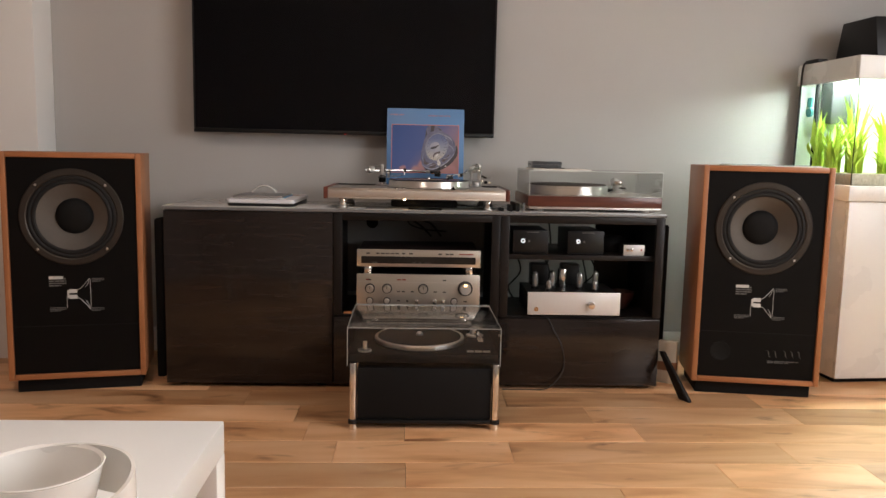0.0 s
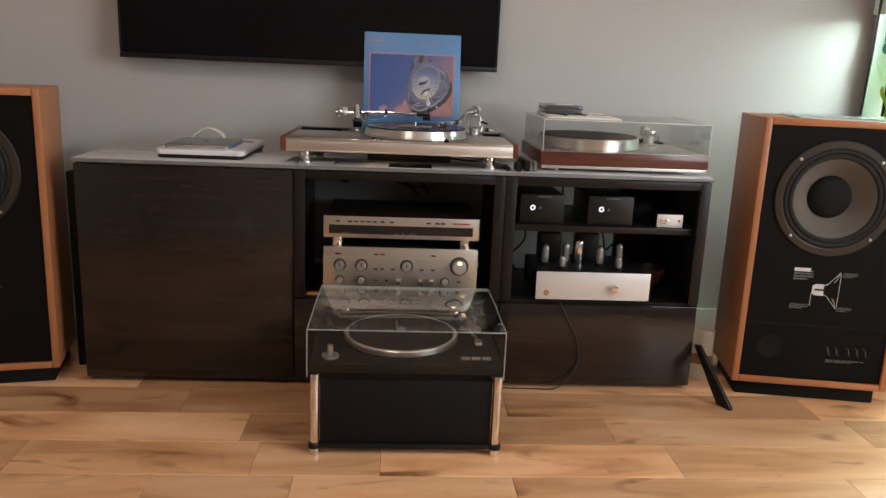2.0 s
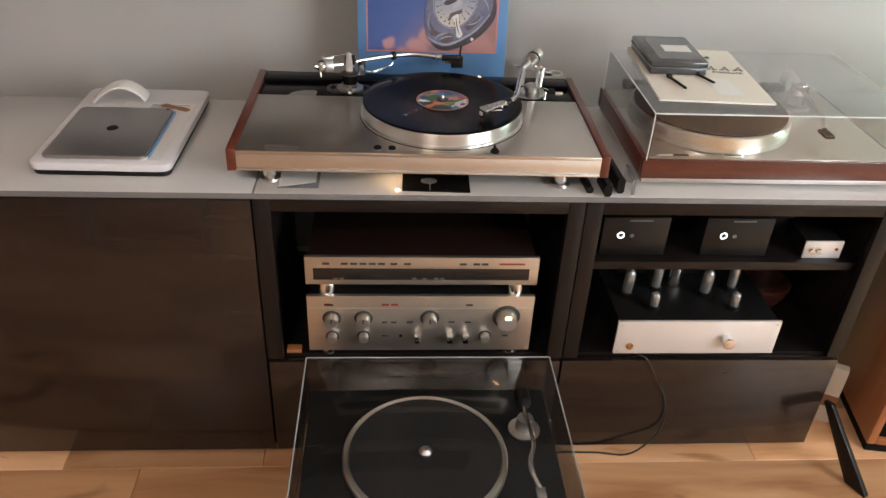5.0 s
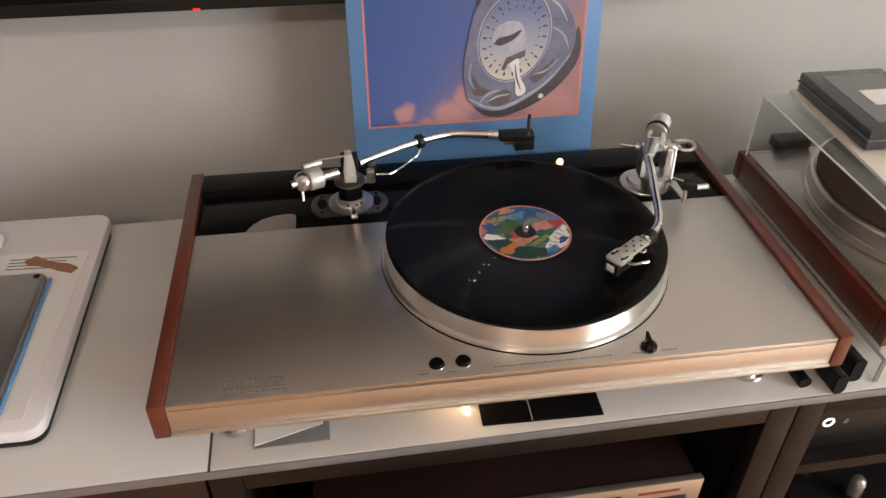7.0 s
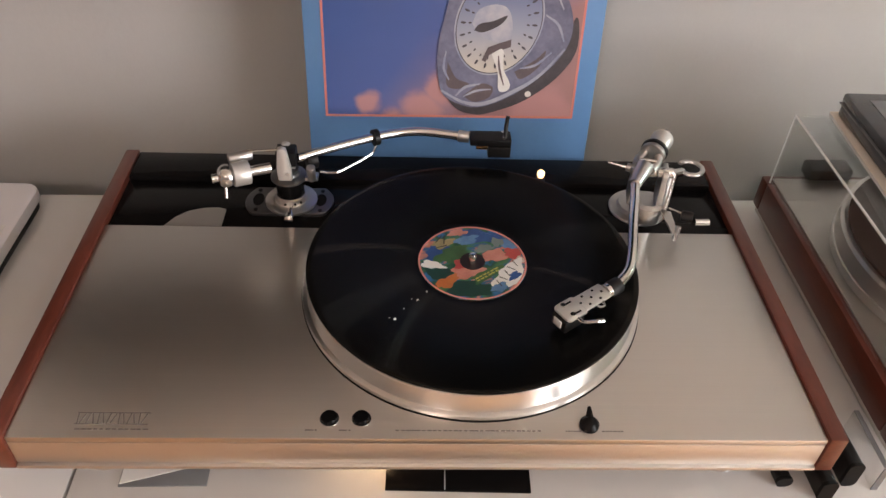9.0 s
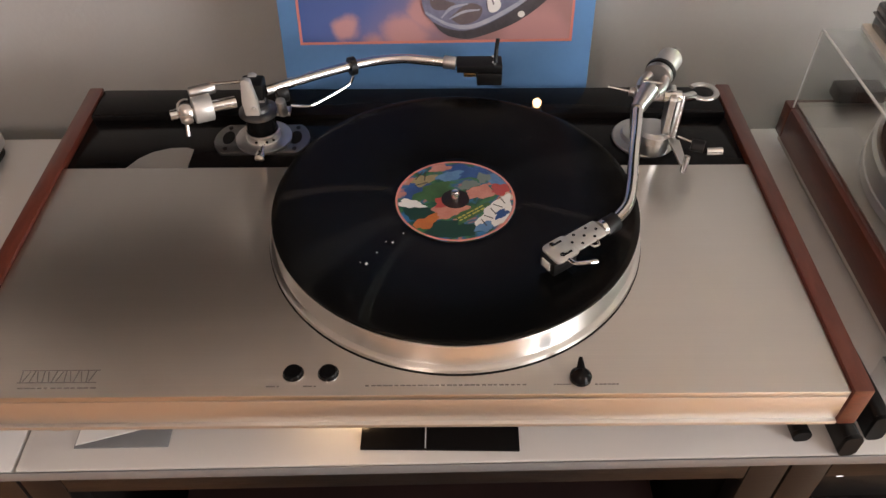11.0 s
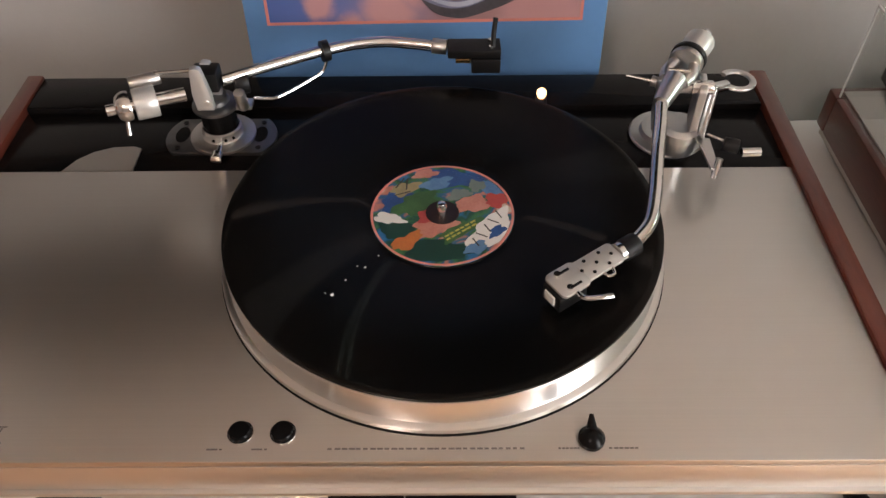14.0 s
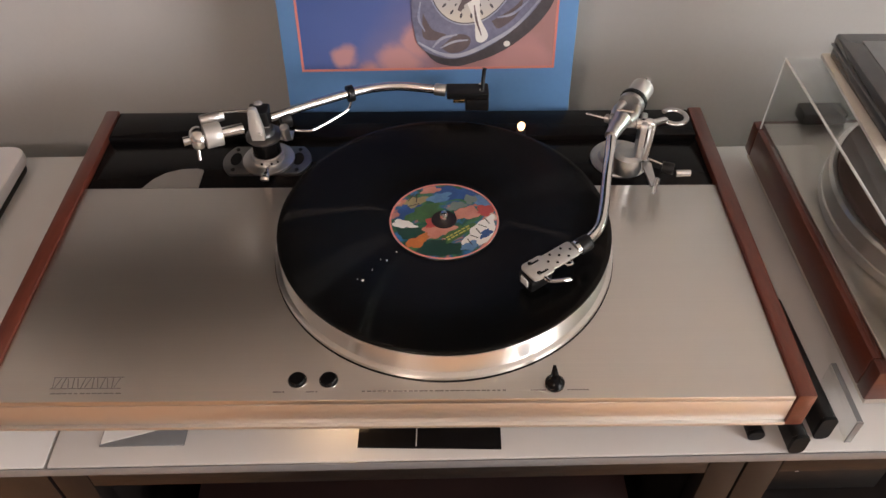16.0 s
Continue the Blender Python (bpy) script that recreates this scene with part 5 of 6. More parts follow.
part("guitar_opening", on_sleeve(soft_outline([(0.020, 0.153), (0.030, 0.151), (0.047, 0.159), (0.054, 0.169), (0.040, 0.163), (0.026, 0.160)]), 5.7), M_GUITARD, slv)
part("guitar_bridge", on_sleeve([(0.030, 0.121), (0.034, 0.119), (0.038, 0.127), (0.060, 0.136), (0.060, 0.144), (0.036, 0.135)], 5.8), M_GUITARB, slv)
part("guitar_tailpiece", on_sleeve(soft_outline([(0.040, 0.128), (0.052, 0.133), (0.054, 0.112), (0.0625, 0.094), (0.058, 0.086), (0.050, 0.088), (0.048, 0.108)]), 6), M_PAPERW, slv)
part("guitar_tail_gap", sleeve_line([(0.0475, 0.126), (0.0500, 0.110), (0.0555, 0.093)], 0.0012, 6.4), M_GUITARB, slv)
for outline in ([(-0.006, 0.118), (0.004, 0.100), (0.018, 0.094), (0.008, 0.088), (-0.006, 0.092)], [(0.012, 0.080), (0.030, 0.094), (0.044, 0.090), (0.040, 0.078), (0.024, 0.073)], [(0.066, 0.108), (0.088, 0.122), (0.098, 0.132), (0.092, 0.114), (0.074, 0.100)]):
    part("guitar_engraved_field", on_sleeve(soft_outline(outline), 3.3), M_GUITARB, slv)
for pts, w in (([(-0.012, 0.086), (0.012, 0.073), (0.034, 0.071), (0.062, 0.083), (0.092, 0.103), (0.118, 0.134)], 0.0022), ([(0.004, 0.080), (0.014, 0.090), (0.030, 0.094)], 0.0015), ([(0.012, 0.079), (0.026, 0.086), (0.042, 0.088)], 0.0013),
               ([(0.072, 0.112), (0.088, 0.116), (0.104, 0.130)], 0.0014), ([(0.094, 0.170), (0.108, 0.160), (0.116, 0.142)], 0.0014), ([(-0.008, 0.130), (-0.010, 0.112), (-0.004, 0.098)], 0.0013), ([(0.080, 0.208), (0.100, 0.196), (0.112, 0.176)], 0.0013)):
    part("guitar_engraving", sleeve_line(pts, w, 4.4), M_GUITARL, slv)
for pts in ([(0.001, 0.226), (0.004, 0.216), (0.002, 0.208), (0.000, 0.200)], [(0.052, 0.238), (0.058, 0.230), (0.064, 0.232)]):
    part("guitar_sound_hole", sleeve_line(pts, 0.0022, 4.6), M_GUITARD, slv)
part("guitar_strap_button", on_sleeve(oval(0.083, 0.083, 0.0035, 0.0032, 18), 4.8), M_PAPERW, slv)
part("title_print", bars(-0.145, 0.284, 0.085, 0.010, 1, -0.0002, 21), M_CLOUD, slv, "faded unreadable title print")
part("title_print", bars(0.010, 0.282, 0.130, 0.010, 1, -0.0002, 22), M_CLOUD, slv, "faded unreadable title print")

# ---- things on the cabinet top under the turntable ----
card = thing("black_card", pose(0.925, 0.024, ZT + 0.0003, 0, 0, -2), "black card with a white disc and line lying on the cabinet", "card")
part("card_sheet", box(-0.060, 0.062, -0.017, 0.055, 0, 0.0022, 0.0005), M_BLACKGLOSS, card)
part("disc_print", plate(oval(-0.012, 0.020, 0.015, 0.011, 28), 0.0023, 0.0027), M_GREYBAND, card)
part("line_print", box(-0.0106, -0.0098, -0.016, 0.010, 0.0023, 0.0027), M_SILK, card)
env = thing("brochure", pose(0.681, 0.045, ZT + 0.0003), "folded grey and white brochure on the cabinet top", "brochure")
part("sheet", box(-0.036, 0.036, -0.030, 0.035, 0, 0.0015, 0.0004), M_GREYBAND, env)
part("white_flap", plate([(-0.035, -0.028), (0.030, -0.010), (0.030, 0.033), (-0.035, 0.033)], 0.0016, 0.0022), M_PAPERW, env)
box_u = thing("power_supply", pose(0.93, 0.20, ZT + 0.0003), "flat black power supply box under the turntable", "power supply")
part("case", box(-0.13, 0.12, -0.05, 0.08, 0, 0.024, 0.004), M_BLACK, box_u)
part("cable", sweep([(0.12, 0.0, 0.008), (0.19, -0.03, 0.005), (0.22, 0.05, 0.005), (0.24, 0.15, 0.005)], 0.003, 8), M_CABLE, box_u)

# ---- second turntable with clear lid ----
t2 = thing("turntable", pose(1.300, 0.035, ZT), "rosewood turntable under a clear acrylic lid", "turntable")
w2, d2 = 0.494, 0.350
z0, z1 = 0.675 - ZT, 0.714 - ZT
part("front_board", box(0, w2, 0, 0.016, z0, z1, 0.002), M_ROSE2, t2, "red-brown rosewood front board")
part("back_board", box(0, w2, d2 - 0.016, d2, z0, z1, 0.002), M_ROSE2, t2)
part("side_board", box(0, 0.016, 0.0163, d2 - 0.0163, z0, z1, 0.002), M_ROSE, t2)
part("side_board", box(w2 - 0.016, w2, 0.0163, d2 - 0.0163, z0, z1, 0.002), M_ROSE, t2)
part("deck_plate", box(0.009, w2 - 0.009, 0.003, d2 - 0.009, z1 + 0.0004, z1 + 0.0022, 0.0005), M_ALU, t2, "brushed aluminium deck")
part("base_tray", box(0.004, w2 - 0.004, 0.002, d2 - 0.004, z0 - 0.009, z0 - 0.0003, 0.001), M_ALU_LIP, t2, "pale metal base tray")
for fx, fy in ((0.05, 0.05), (w2 - 0.05, 0.05), (0.05, d2 - 0.05), (w2 - 0.05, d2 - 0.05)):
    part("foot", cyl((fx, fy, 0), (fx, fy, z0 - 0.0092), 0.018, seg=24), M_STEEL, t2)
part("platter", lathe([(0, 0.0), (0.152, 0.0), (0.1560, 0.002), (0.1560, 0.0110), (0.1545, 0.0116), (0.1550, 0.0122), (0.1550, 0.0305), (0.152, 0.033), (0, 0.033)], 112, (0.174, 0.172, z1 + 0.0025)), M_PLATTER, t2, "turned aluminium platter")
part("mat", lathe([(0, 0.0), (0.148, 0.0), (0.1485, 0.002), (0.147, 0.0035), (0, 0.003)], 96, (0.174, 0.172, z1 + 0.0357)), M_MATLEATHER, t2, "brown leather platter mat")
part("spindle", cyl((0.174, 0.172, z1 + 0.038), (0.174, 0.172, z1 + 0.048), 0.0036, seg=16), M_CHROME, t2)
part("strobe_strip", joined(box(0.03, 0.058, 0.012, 0.018, z1 + 0.0023, z1 + 0.0030), box(0.088, 0.118, 0.012, 0.018, z1 + 0.0023, z1 + 0.0030)), M_PAPERW, t2)
part("strobe_mark", box(0.059, 0.087, 0.012, 0.018, z1 + 0.0023, z1 + 0.0030), M_BLACK, t2)
sw = part("control_frame", plate(rounded(0.150, 0.190, 0.006, 0.034, 0.006), z1 + 0.0023, z1 + 0.0045, 0.0006), M_CHROME, t2)
part("control_window", plate(rounded(0.154, 0.186, 0.010, 0.030, 0.004), z1 + 0.0046, z1 + 0.0051), M_SMOKE, sw)
part("arm_base", lathe([(0, 0), (0.030, 0), (0.030, 0.006), (0.018, 0.009), (0.016, 0.030), (0, 0.031)], 40, (0.395, 0.255, z1 + 0.0023)), M_STEEL, t2)
part("tonearm", sweep([(0.395, 0.300, z1 + 0.043), (0.395, 0.255, z1 + 0.042), (0.392, 0.19, z1 + 0.039), (0.382, 0.12, z1 + 0.036), (0.362, 0.07, z1 + 0.033)], 0.0042, 12), M_CHROME, t2, "polished arm tube")
part("counterweight", cyl((0.395, 0.288, z1 + 0.043), (0.395, 0.322, z1 + 0.044), 0.016, seg=32, bev=0.001), M_STEEL, t2)
part("bearing_block", box(0.380, 0.410, 0.244, 0.268, z1 + 0.029, z1 + 0.052, 0.003), M_CHROME, t2)
part("headshell", box(0.350, 0.368, 0.038, 0.072, z1 + 0.028, z1 + 0.034, 0.001), M_BLACK, t2)
for hx in (0.05, 0.36):
    part("hinge", box(hx, hx + 0.05, d2 - 0.012, d2 + 0.012, z1 + 0.0003, z1 + 0.016, 0.002), M_BLACK, t2)
# lid: five clear sheets, with pale opaque rods along the cut edges
zl = 0.806 - ZT
t = 0.003
lid = part("lid", box(0.003, w2 - 0.003, -0.006, d2 - 0.016, zl - t, zl, 0.0006), M_ACRYL, t2, "clear acrylic lid")
lid_sides = [box(0.003, 0.003 + t, -0.006, d2 - 0.016, z1 + 0.0028, zl - t - 0.0003), box(w2 - 0.003 - t, w2 - 0.003, -0.006, d2 - 0.016, z1 + 0.0028, zl - t - 0.0003),
             box(0.0065, w2 - 0.0065, -0.006, -0.006 + t, z1 + 0.0028, zl - t - 0.0003), box(0.0065, w2 - 0.0065, d2 - 0.016 - t, d2 - 0.016, z1 + 0.0028, zl - t - 0.0003)]
for b in lid_sides:
    part("lid_side", b, M_ACRYL, lid)
for p0, p1 in (((0.003, -0.006), (0.003, d2 - 0.016)), ((0.003, -0.006), (w2 - 0.003, -0.006)), ((w2 - 0.003, -0.006), (w2 - 0.003, d2 - 0.016))):
    part("lid_edge", cyl((*p0, zl - 0.0008), (*p1, zl - 0.0008), 0.0012, seg=8), M_EDGE, lid)
for px, py in ((0.003, -0.006), (0.003, d2 - 0.016), (w2 - 0.003, -0.006)):
    part("lid_edge", cyl((px, py, z1 + 0.001), (px, py, zl - 0.001), 0.0010, seg=8), M_EDGE, lid)
for ob in (lid, *lid.children):
    if ob.name.startswith("lid"):
        ob.visible_shadow = False

ZL = 0.8066
man = thing("service_manual", pose(1.435, 0.190, ZL, 0, 0, -3), "cream stapled manual with black lettering on the acrylic lid", "manual")
part("page_block", plate(rounded(-0.105, 0.108, -0.112, 0.175, 0.002), 0, 0.0030), M_PAPERW, man)
part("cover", plate(rounded(-0.105, 0.108, -0.112, 0.175, 0.002), 0.0031, 0.0036), M_PAPER, man, "cream paper cover")
words("cover_lettering", "MANUAL", 0.015, pose(0.066, 0.040, 0.0037), M_INK, man)
strokes = []
for k in range(3):
    x = 0.036 + 0.027 * k
    strokes += [moved(box(-0.0012, 0.0012, -0.012, 0.012, 0.0037, 0.0041), pose(x, 0.062, 0, 0, 0, -32)), box(x - 0.009, x + 0.012, 0.0555, 0.0575, 0.0037, 0.0041), box(x + 0.0055, x + 0.0080, 0.050, 0.073, 0.0037, 0.0041)]
part("model_strokes", joined(*strokes), M_INK, man)
part("maker_shape", joined(plate([(0.020, 0.120), (0.034, 0.120), (0.020, 0.134)], 0.0037, 0.0041), plate([(0.038, 0.120), (0.052, 0.134), (0.054, 0.120)], 0.0037, 0.0041)), surface("dark_green_print", (0.03, 0.13, 0.07), None, 20, 0.6), man)
part("white_label", moved(box(-0.024, 0.024, -0.043, 0.043, 0.0037, 0.0041), pose(0.034, -0.038, 0, 0, 0, 4)), M_PAPERW, man)
pb = thing("plastic_case", pose(1.398, 0.285, ZL + 0.0038, 0, 0, -1), "smoky clear plastic cartridge case with a white label", "case")
part("lower_shell", box(-0.055, 0.055, -0.078, 0.078, 0, 0.0135, 0.003), M_SMOKE, pb)
part("upper_shell", box(-0.056, 0.056, -0.079, 0.079, 0.0148, 0.0265, 0.003), M_SMOKE, pb)
part("rim", box(-0.0567, 0.0567, -0.0797, 0.0797, 0.0133, 0.0150, 0.0005), M_GREYBAND, pb)
part("inner_panel", box(-0.036, 0.045, -0.060, 0.062, 0.0266, 0.0271), M_GREYBAND, pb)
part("label", box(-0.014, 0.040, -0.020, 0.018, 0.0272, 0.0276), M_PAPERW, pb)
for k, (x, y, a, ln) in enumerate(((1.381, 0.163, -76, 0.062), (1.4445, 0.187, -68, 0.050))):
    s = thing("stylus_brush", pose(x, y, ZL + 0.0042, 0, 0, a), "small black stylus brush lying on the manual", "brush", "two small brushes")
    part("handle", box(-ln / 2, ln / 2, -0.0022, 0.0022, 0, 0.004, 0.001), M_BLACK, s)
    part("head", box(-ln / 2 - 0.003, -ln / 2 + 0.007, -0.0042, 0.0042, 0.0002, 0.007, 0.0012), M_BLACK, s)

# pieces that stand between the two turntables
for x, y, ln, hgt, lab_ in ((1.203, 0.012, 0.05, 0.012, "flat black bar on the cabinet top"), (1.233, -0.001, 0.05, 0.024, "black bar with a rounded end on the cabinet top"), (1.259, 0.012, 0.13, 0.030, "long dark bar with a rounded end on the cabinet top")):
    rb = thing("clamp_bar", pose(x, y, ZT + 0.0003, 0, 0, 2), lab_, "bar", "bars between the turntables")
    part("bar", moved(plate(rounded(-0.0068, 0.0068, 0, hgt, 0.005), 0, ln, 0.001), Matrix.Rotation(radians(90), 4, "X") @ Matrix.Translation((0, 0, -ln))), M_BLACK, rb)
    part("end_cap", moved(plate(rounded(-0.0070, 0.0070, 0.0002, hgt + 0.0004, 0.005), 0, 0.003), Matrix.Rotation(radians(90), 4, "X") @ Matrix.Translation((0, 0, 0.0002))), M_MATTE, rb)
ac = thing("acrylic_block", pose(1.279, 0.006, ZT + 0.0003, 0, 0, 0), "small upright clear acrylic plate beside the rosewood turntable", "acrylic plate")
part("plate", box(0, 0.005, 0, 0.060, 0, 0.030, 0.0008), M_ACRYLS, ac)
part("bright_edge", box(-0.0003, 0.0053, -0.001, 0.0, 0, 0.0303), M_GREYBAND, ac)
part("top_edge", box(0.0002, 0.0048, 0.0005, 0.0595, 0.0302, 0.0306), M_GREYBAND, ac)

# ---- laptop, tablet, mouse ----
lt = thing("laptop", pose(0.334, 0.205, ZT, 0, 0, -0.8), "closed white laptop lying on the cabinet top", "laptop")
part("base", plate(rounded(-0.120, 0.120, -0.153, 0.193, 0.016), 0.0, 0.010, 0.003), M_BLACK, lt, "dark underside")
part("lid", plate(rounded(-0.123, 0.123, -0.157, 0.197, 0.018), 0.0103, 0.026, 0.004), M_LAPTOP, lt)
zl2 = ZT + 0.0263
pp = thing("paper_sheet", pose(0.375, 0.219, zl2, 0, 0, -3), "white printed sheet of paper under the tablet", "paper")
part("sheet", box(-0.075, 0.068, -0.155, 0.105, 0, 0.0008), M_PAPERW, pp)
part("print", joined(*[box(-0.02, 0.055 - 0.01 * (k % 3), 0.093 - 0.006 * k, 0.0945 - 0.006 * k, 0.0008, 0.0011) for k in range(4)]), M_GREYBAND, pp)
tb = thing("tablet", pose(0.323, 0.168, zl2 + 0.0012, 0, 0, -0.5), "silver tablet lying face down on the laptop", "tablet")
part("shell", plate(rounded(-0.090, 0.090, -0.112, 0.106, 0.012), 0.0025, 0.0105, 0.0035), M_TABLET, tb)
part("glass_front", plate(rounded(-0.0905, 0.0905, -0.1075, 0.1075, 0.012), 0, 0.0024), M_PAPERW, tb)
part("fruit_mark", plate(oval(0.0, 0.005, 0.0105, 0.0115, 28), 0.0106, 0.0109), M_BLACK, tb, "dark round maker's mark")
part("connector", box(-0.014, 0.014, -0.1085, -0.1050, 0.0035, 0.0075), M_INK, tb)
part("camera_lens", cyl((0.080, 0.097, 0.0104), (0.080, 0.097, 0.0110), 0.0035, seg=18), M_BLACK, tb)
part("blue_edge", box(0.0913, 0.0935, -0.10, 0.10, 0.0015, 0.0055, 0.0005), M_BLUE, tb, "blue cover edge")
ms = thing("mouse", pose(0.295, 0.330, zl2 + 0.0012, 0, 0, 4), "white arched computer mouse on the laptop", "mouse")
part("arched_shell", joined(moved(sweep([(-0.050, 0, 0.005), (-0.034, 0, 0.020), (-0.010, 0, 0.033), (0.014, 0, 0.034), (0.038, 0, 0.021), (0.050, 0, 0.006)], 0.024, 20, 8, 0.20), Matrix.Identity(4))), M_CERAMIC, ms)
lf = thing("leather_tag", pose(0.409, 0.297, zl2 + 0.0012, 0, 0, -25), "flat brown leather tag on the paper", "tag")
part("strap", plate([(-0.032, -0.005), (-0.024, -0.009), (-0.012, -0.006), (0.0, -0.005), (0.015, -0.007), (0.032, -0.006), (0.034, 0.004), (0.020, 0.007), (0.002, 0.004), (-0.014, 0.006), (-0.026, 0.008)], 0, 0.0025, 0.0007), M_BROWN, lf)

# ---- amplifier and tuner in the open unit ----
ZD = 0.2725
amp = thing("amplifier", pose(0.907, 0.012, ZD), "champagne silver integrated amplifier with round knobs", "amplifier")
aw, a0, a1 = 0.2235, 0.014, 0.150
part("case", box(-aw + 0.006, aw - 0.006, 0.010, 0.315, a0 + 0.004, a1 - 0.004, 0.002), M_BLACK, amp)
part("faceplate", box(-aw, aw, 0.0, 0.0095, a0, a1, 0.0015), M_FACE, amp, "champagne aluminium faceplate")
part("groove", box(-aw + 0.002, aw - 0.002, -0.0006, 0.0002, a1 - 0.030, a1 - 0.0285), M_ALU_LIP, amp)
for fx in (-0.185, 0.185):
    for fy in (0.021, 0.27):
        part("foot", cyl((fx, fy, 0), (fx, fy, a0 + 0.0038), 0.019, seg=28, bev=0.002), M_CHROME, amp)


def front_knob(parent, x, z, r, deep, mat_=None):
    c0 = Matrix.Translation((x, -0.0003, z)) @ Matrix.Rotation(radians(90), 4, "X")
    # dark disc for the recess, widened to paint the shadow ring round the knob
    dark = part("knob_recess", moved(lathe([(0, 0), (r * 1.36, 0), (r * 1.36, 0.0006), (0, 0.0006)], 36), c0), M_INK, parent)
    k = part("knob", moved(lathe([(r * 0.96, 0.0007), (r, deep * 0.2), (r * 0.97, deep * 0.85), (r * 0.88, deep), (0, deep)], 36), c0), mat_ or M_FACE, parent, "satin metal knob")
    return k


for x, r in ((-0.176, 0.0135), (-0.114, 0.0135), (0.017, 0.0140)):
    k = front_knob(amp, x, 0.097, r, 0.020)
    part("pointer", box(x - 0.0014, x + 0.0014, -0.0215, -0.0203, 0.098, 0.108), M_INK, k)
vol = front_knob(amp, 0.170, 0.100, 0.0205, 0.024, M_ALU_LIP)
part("lamp", moved(box(-0.0055, 0.0055, -0.0262, -0.0243, 0.0105, 0.0195, 0.001), Matrix.Translation((0.170, 0, 0.100))), M_WARM, vol, "warm glowing pointer lamp")
for x in (-0.176, -0.114, 0.130):
    front_knob(amp, x, 0.052, 0.0098, 0.014, M_ALU_LIP)
for x in (-0.006, 0.058, 0.090):
    part("toggle", box(x - 0.0062, x + 0.0062, -0.016, -0.0003, 0.043, 0.061, 0.002), M_CHROME, amp, "bright lever switch")
part("socket", cyl((-0.040, 0, 0.052), (-0.040, -0.0012, 0.052), 0.0035, seg=16), M_MATTE, amp)
prints = [(-0.188, 0.127, 0.016), (-0.078, 0.084, 0.011), (-0.060, 0.084, 0.011), (-0.028, 0.084, 0.012), (0.055, 0.084, 0.012), (0.088, 0.084, 0.012), (0.088, 0.127, 0.013), (-0.078, 0.050, 0.012), (0.165, 0.050, 0.012)]
for x, z, w in prints:
    part("front_print", box(x, x + w, -0.0007, -0.0002, z, z + 0.0045), M_INK, amp, "small dark print")
for x, wd in ((-0.078, 0.014), (-0.060, 0.014), (-0.190, 0.012)):
    part("red_mark", box(x, x + wd, -0.0007, -0.0002, 0.1275, 0.1325), M_RED, amp)
tu = thing("tuner", pose(0.907, 0.014, ZD + a1 - 0.0035), "slim champagne silver tuner on top of the amplifier", "tuner")
t0, t1 = 0.030, 0.093
part("case", box(-0.218, 0.218, 0.010, 0.300, t0 + 0.003, t1 - 0.003, 0.002), M_DARKRED, tu, "dark red-brown case")
part("faceplate", box(-aw, aw, 0.0, 0.0095, t0, t1, 0.0015), M_FACE, tu, "champagne aluminium faceplate")
part("display", box(-0.208, 0.206, -0.0012, 0.0002, t0 + 0.012, t0 + 0.038, 0.0004), M_DISPLAY, tu, "dark tuning window")
for fx in (-0.185, 0.185):
    for fy in (0.021, 0.25):
        part("foot", cyl((fx, fy, 0), (fx, fy, t0 + 0.0028), 0.019, seg=28, bev=0.002), M_CHROME, tu)
for x in (-0.190, -0.155, -0.1375, -0.120, -0.1025, -0.085, -0.062, -0.036, 0.070, 0.096, 0.112):
    part("front_print", box(x, x + 0.013, -0.0007, -0.0002, t1 - 0.017, t1 - 0.012), M_INK, tu, "small dark print")
part("red_mark", box(0.146, 0.196, -0.0007, -0.0002, t1 - 0.016, t1 - 0.012), M_RED, tu)
for x in (-0.17, -0.158, -0.02, 0.0, 0.022, 0.034):
    part("window_mark", box(x, x + 0.008, -0.0018, -0.0013, t0 + 0.013, t0 + 0.017), M_SILKDIM, tu)
chip = thing("wooden_block", pose(0.650, 0.030, ZD), "small pale wooden block beside the amplifier", "wooden block")
part("block", box(-0.014, 0.016, -0.010, 0.010, 0, 0.007, 0.001), M_TEAKH, chip)
wires = thing("cable_bundle", pose(0.9, 0.36, 0.545), "black cables hanging behind the tuner", "cable")
part("cable", sweep([(-0.05, 0.02, 0.065), (-0.02, 0, 0.045), (0.02, -0.01, 0.02), (0.06, 0, -0.02)], 0.004, 8), M_CABLE, wires)
part("cable", sweep([(-0.01, 0.02, 0.065), (0.02, 0, 0.045), (0.06, -0.01, 0.03), (0.10, 0, -0.02)], 0.004, 8), M_CABLE, wires)
part("cable", sweep([(-0.03, 0.02, 0.065), (-0.03, 0, 0.03), (0.03, -0.02, 0.01), (0.12, 0, 0.0)], 0.003, 8), M_CABLE, wires)

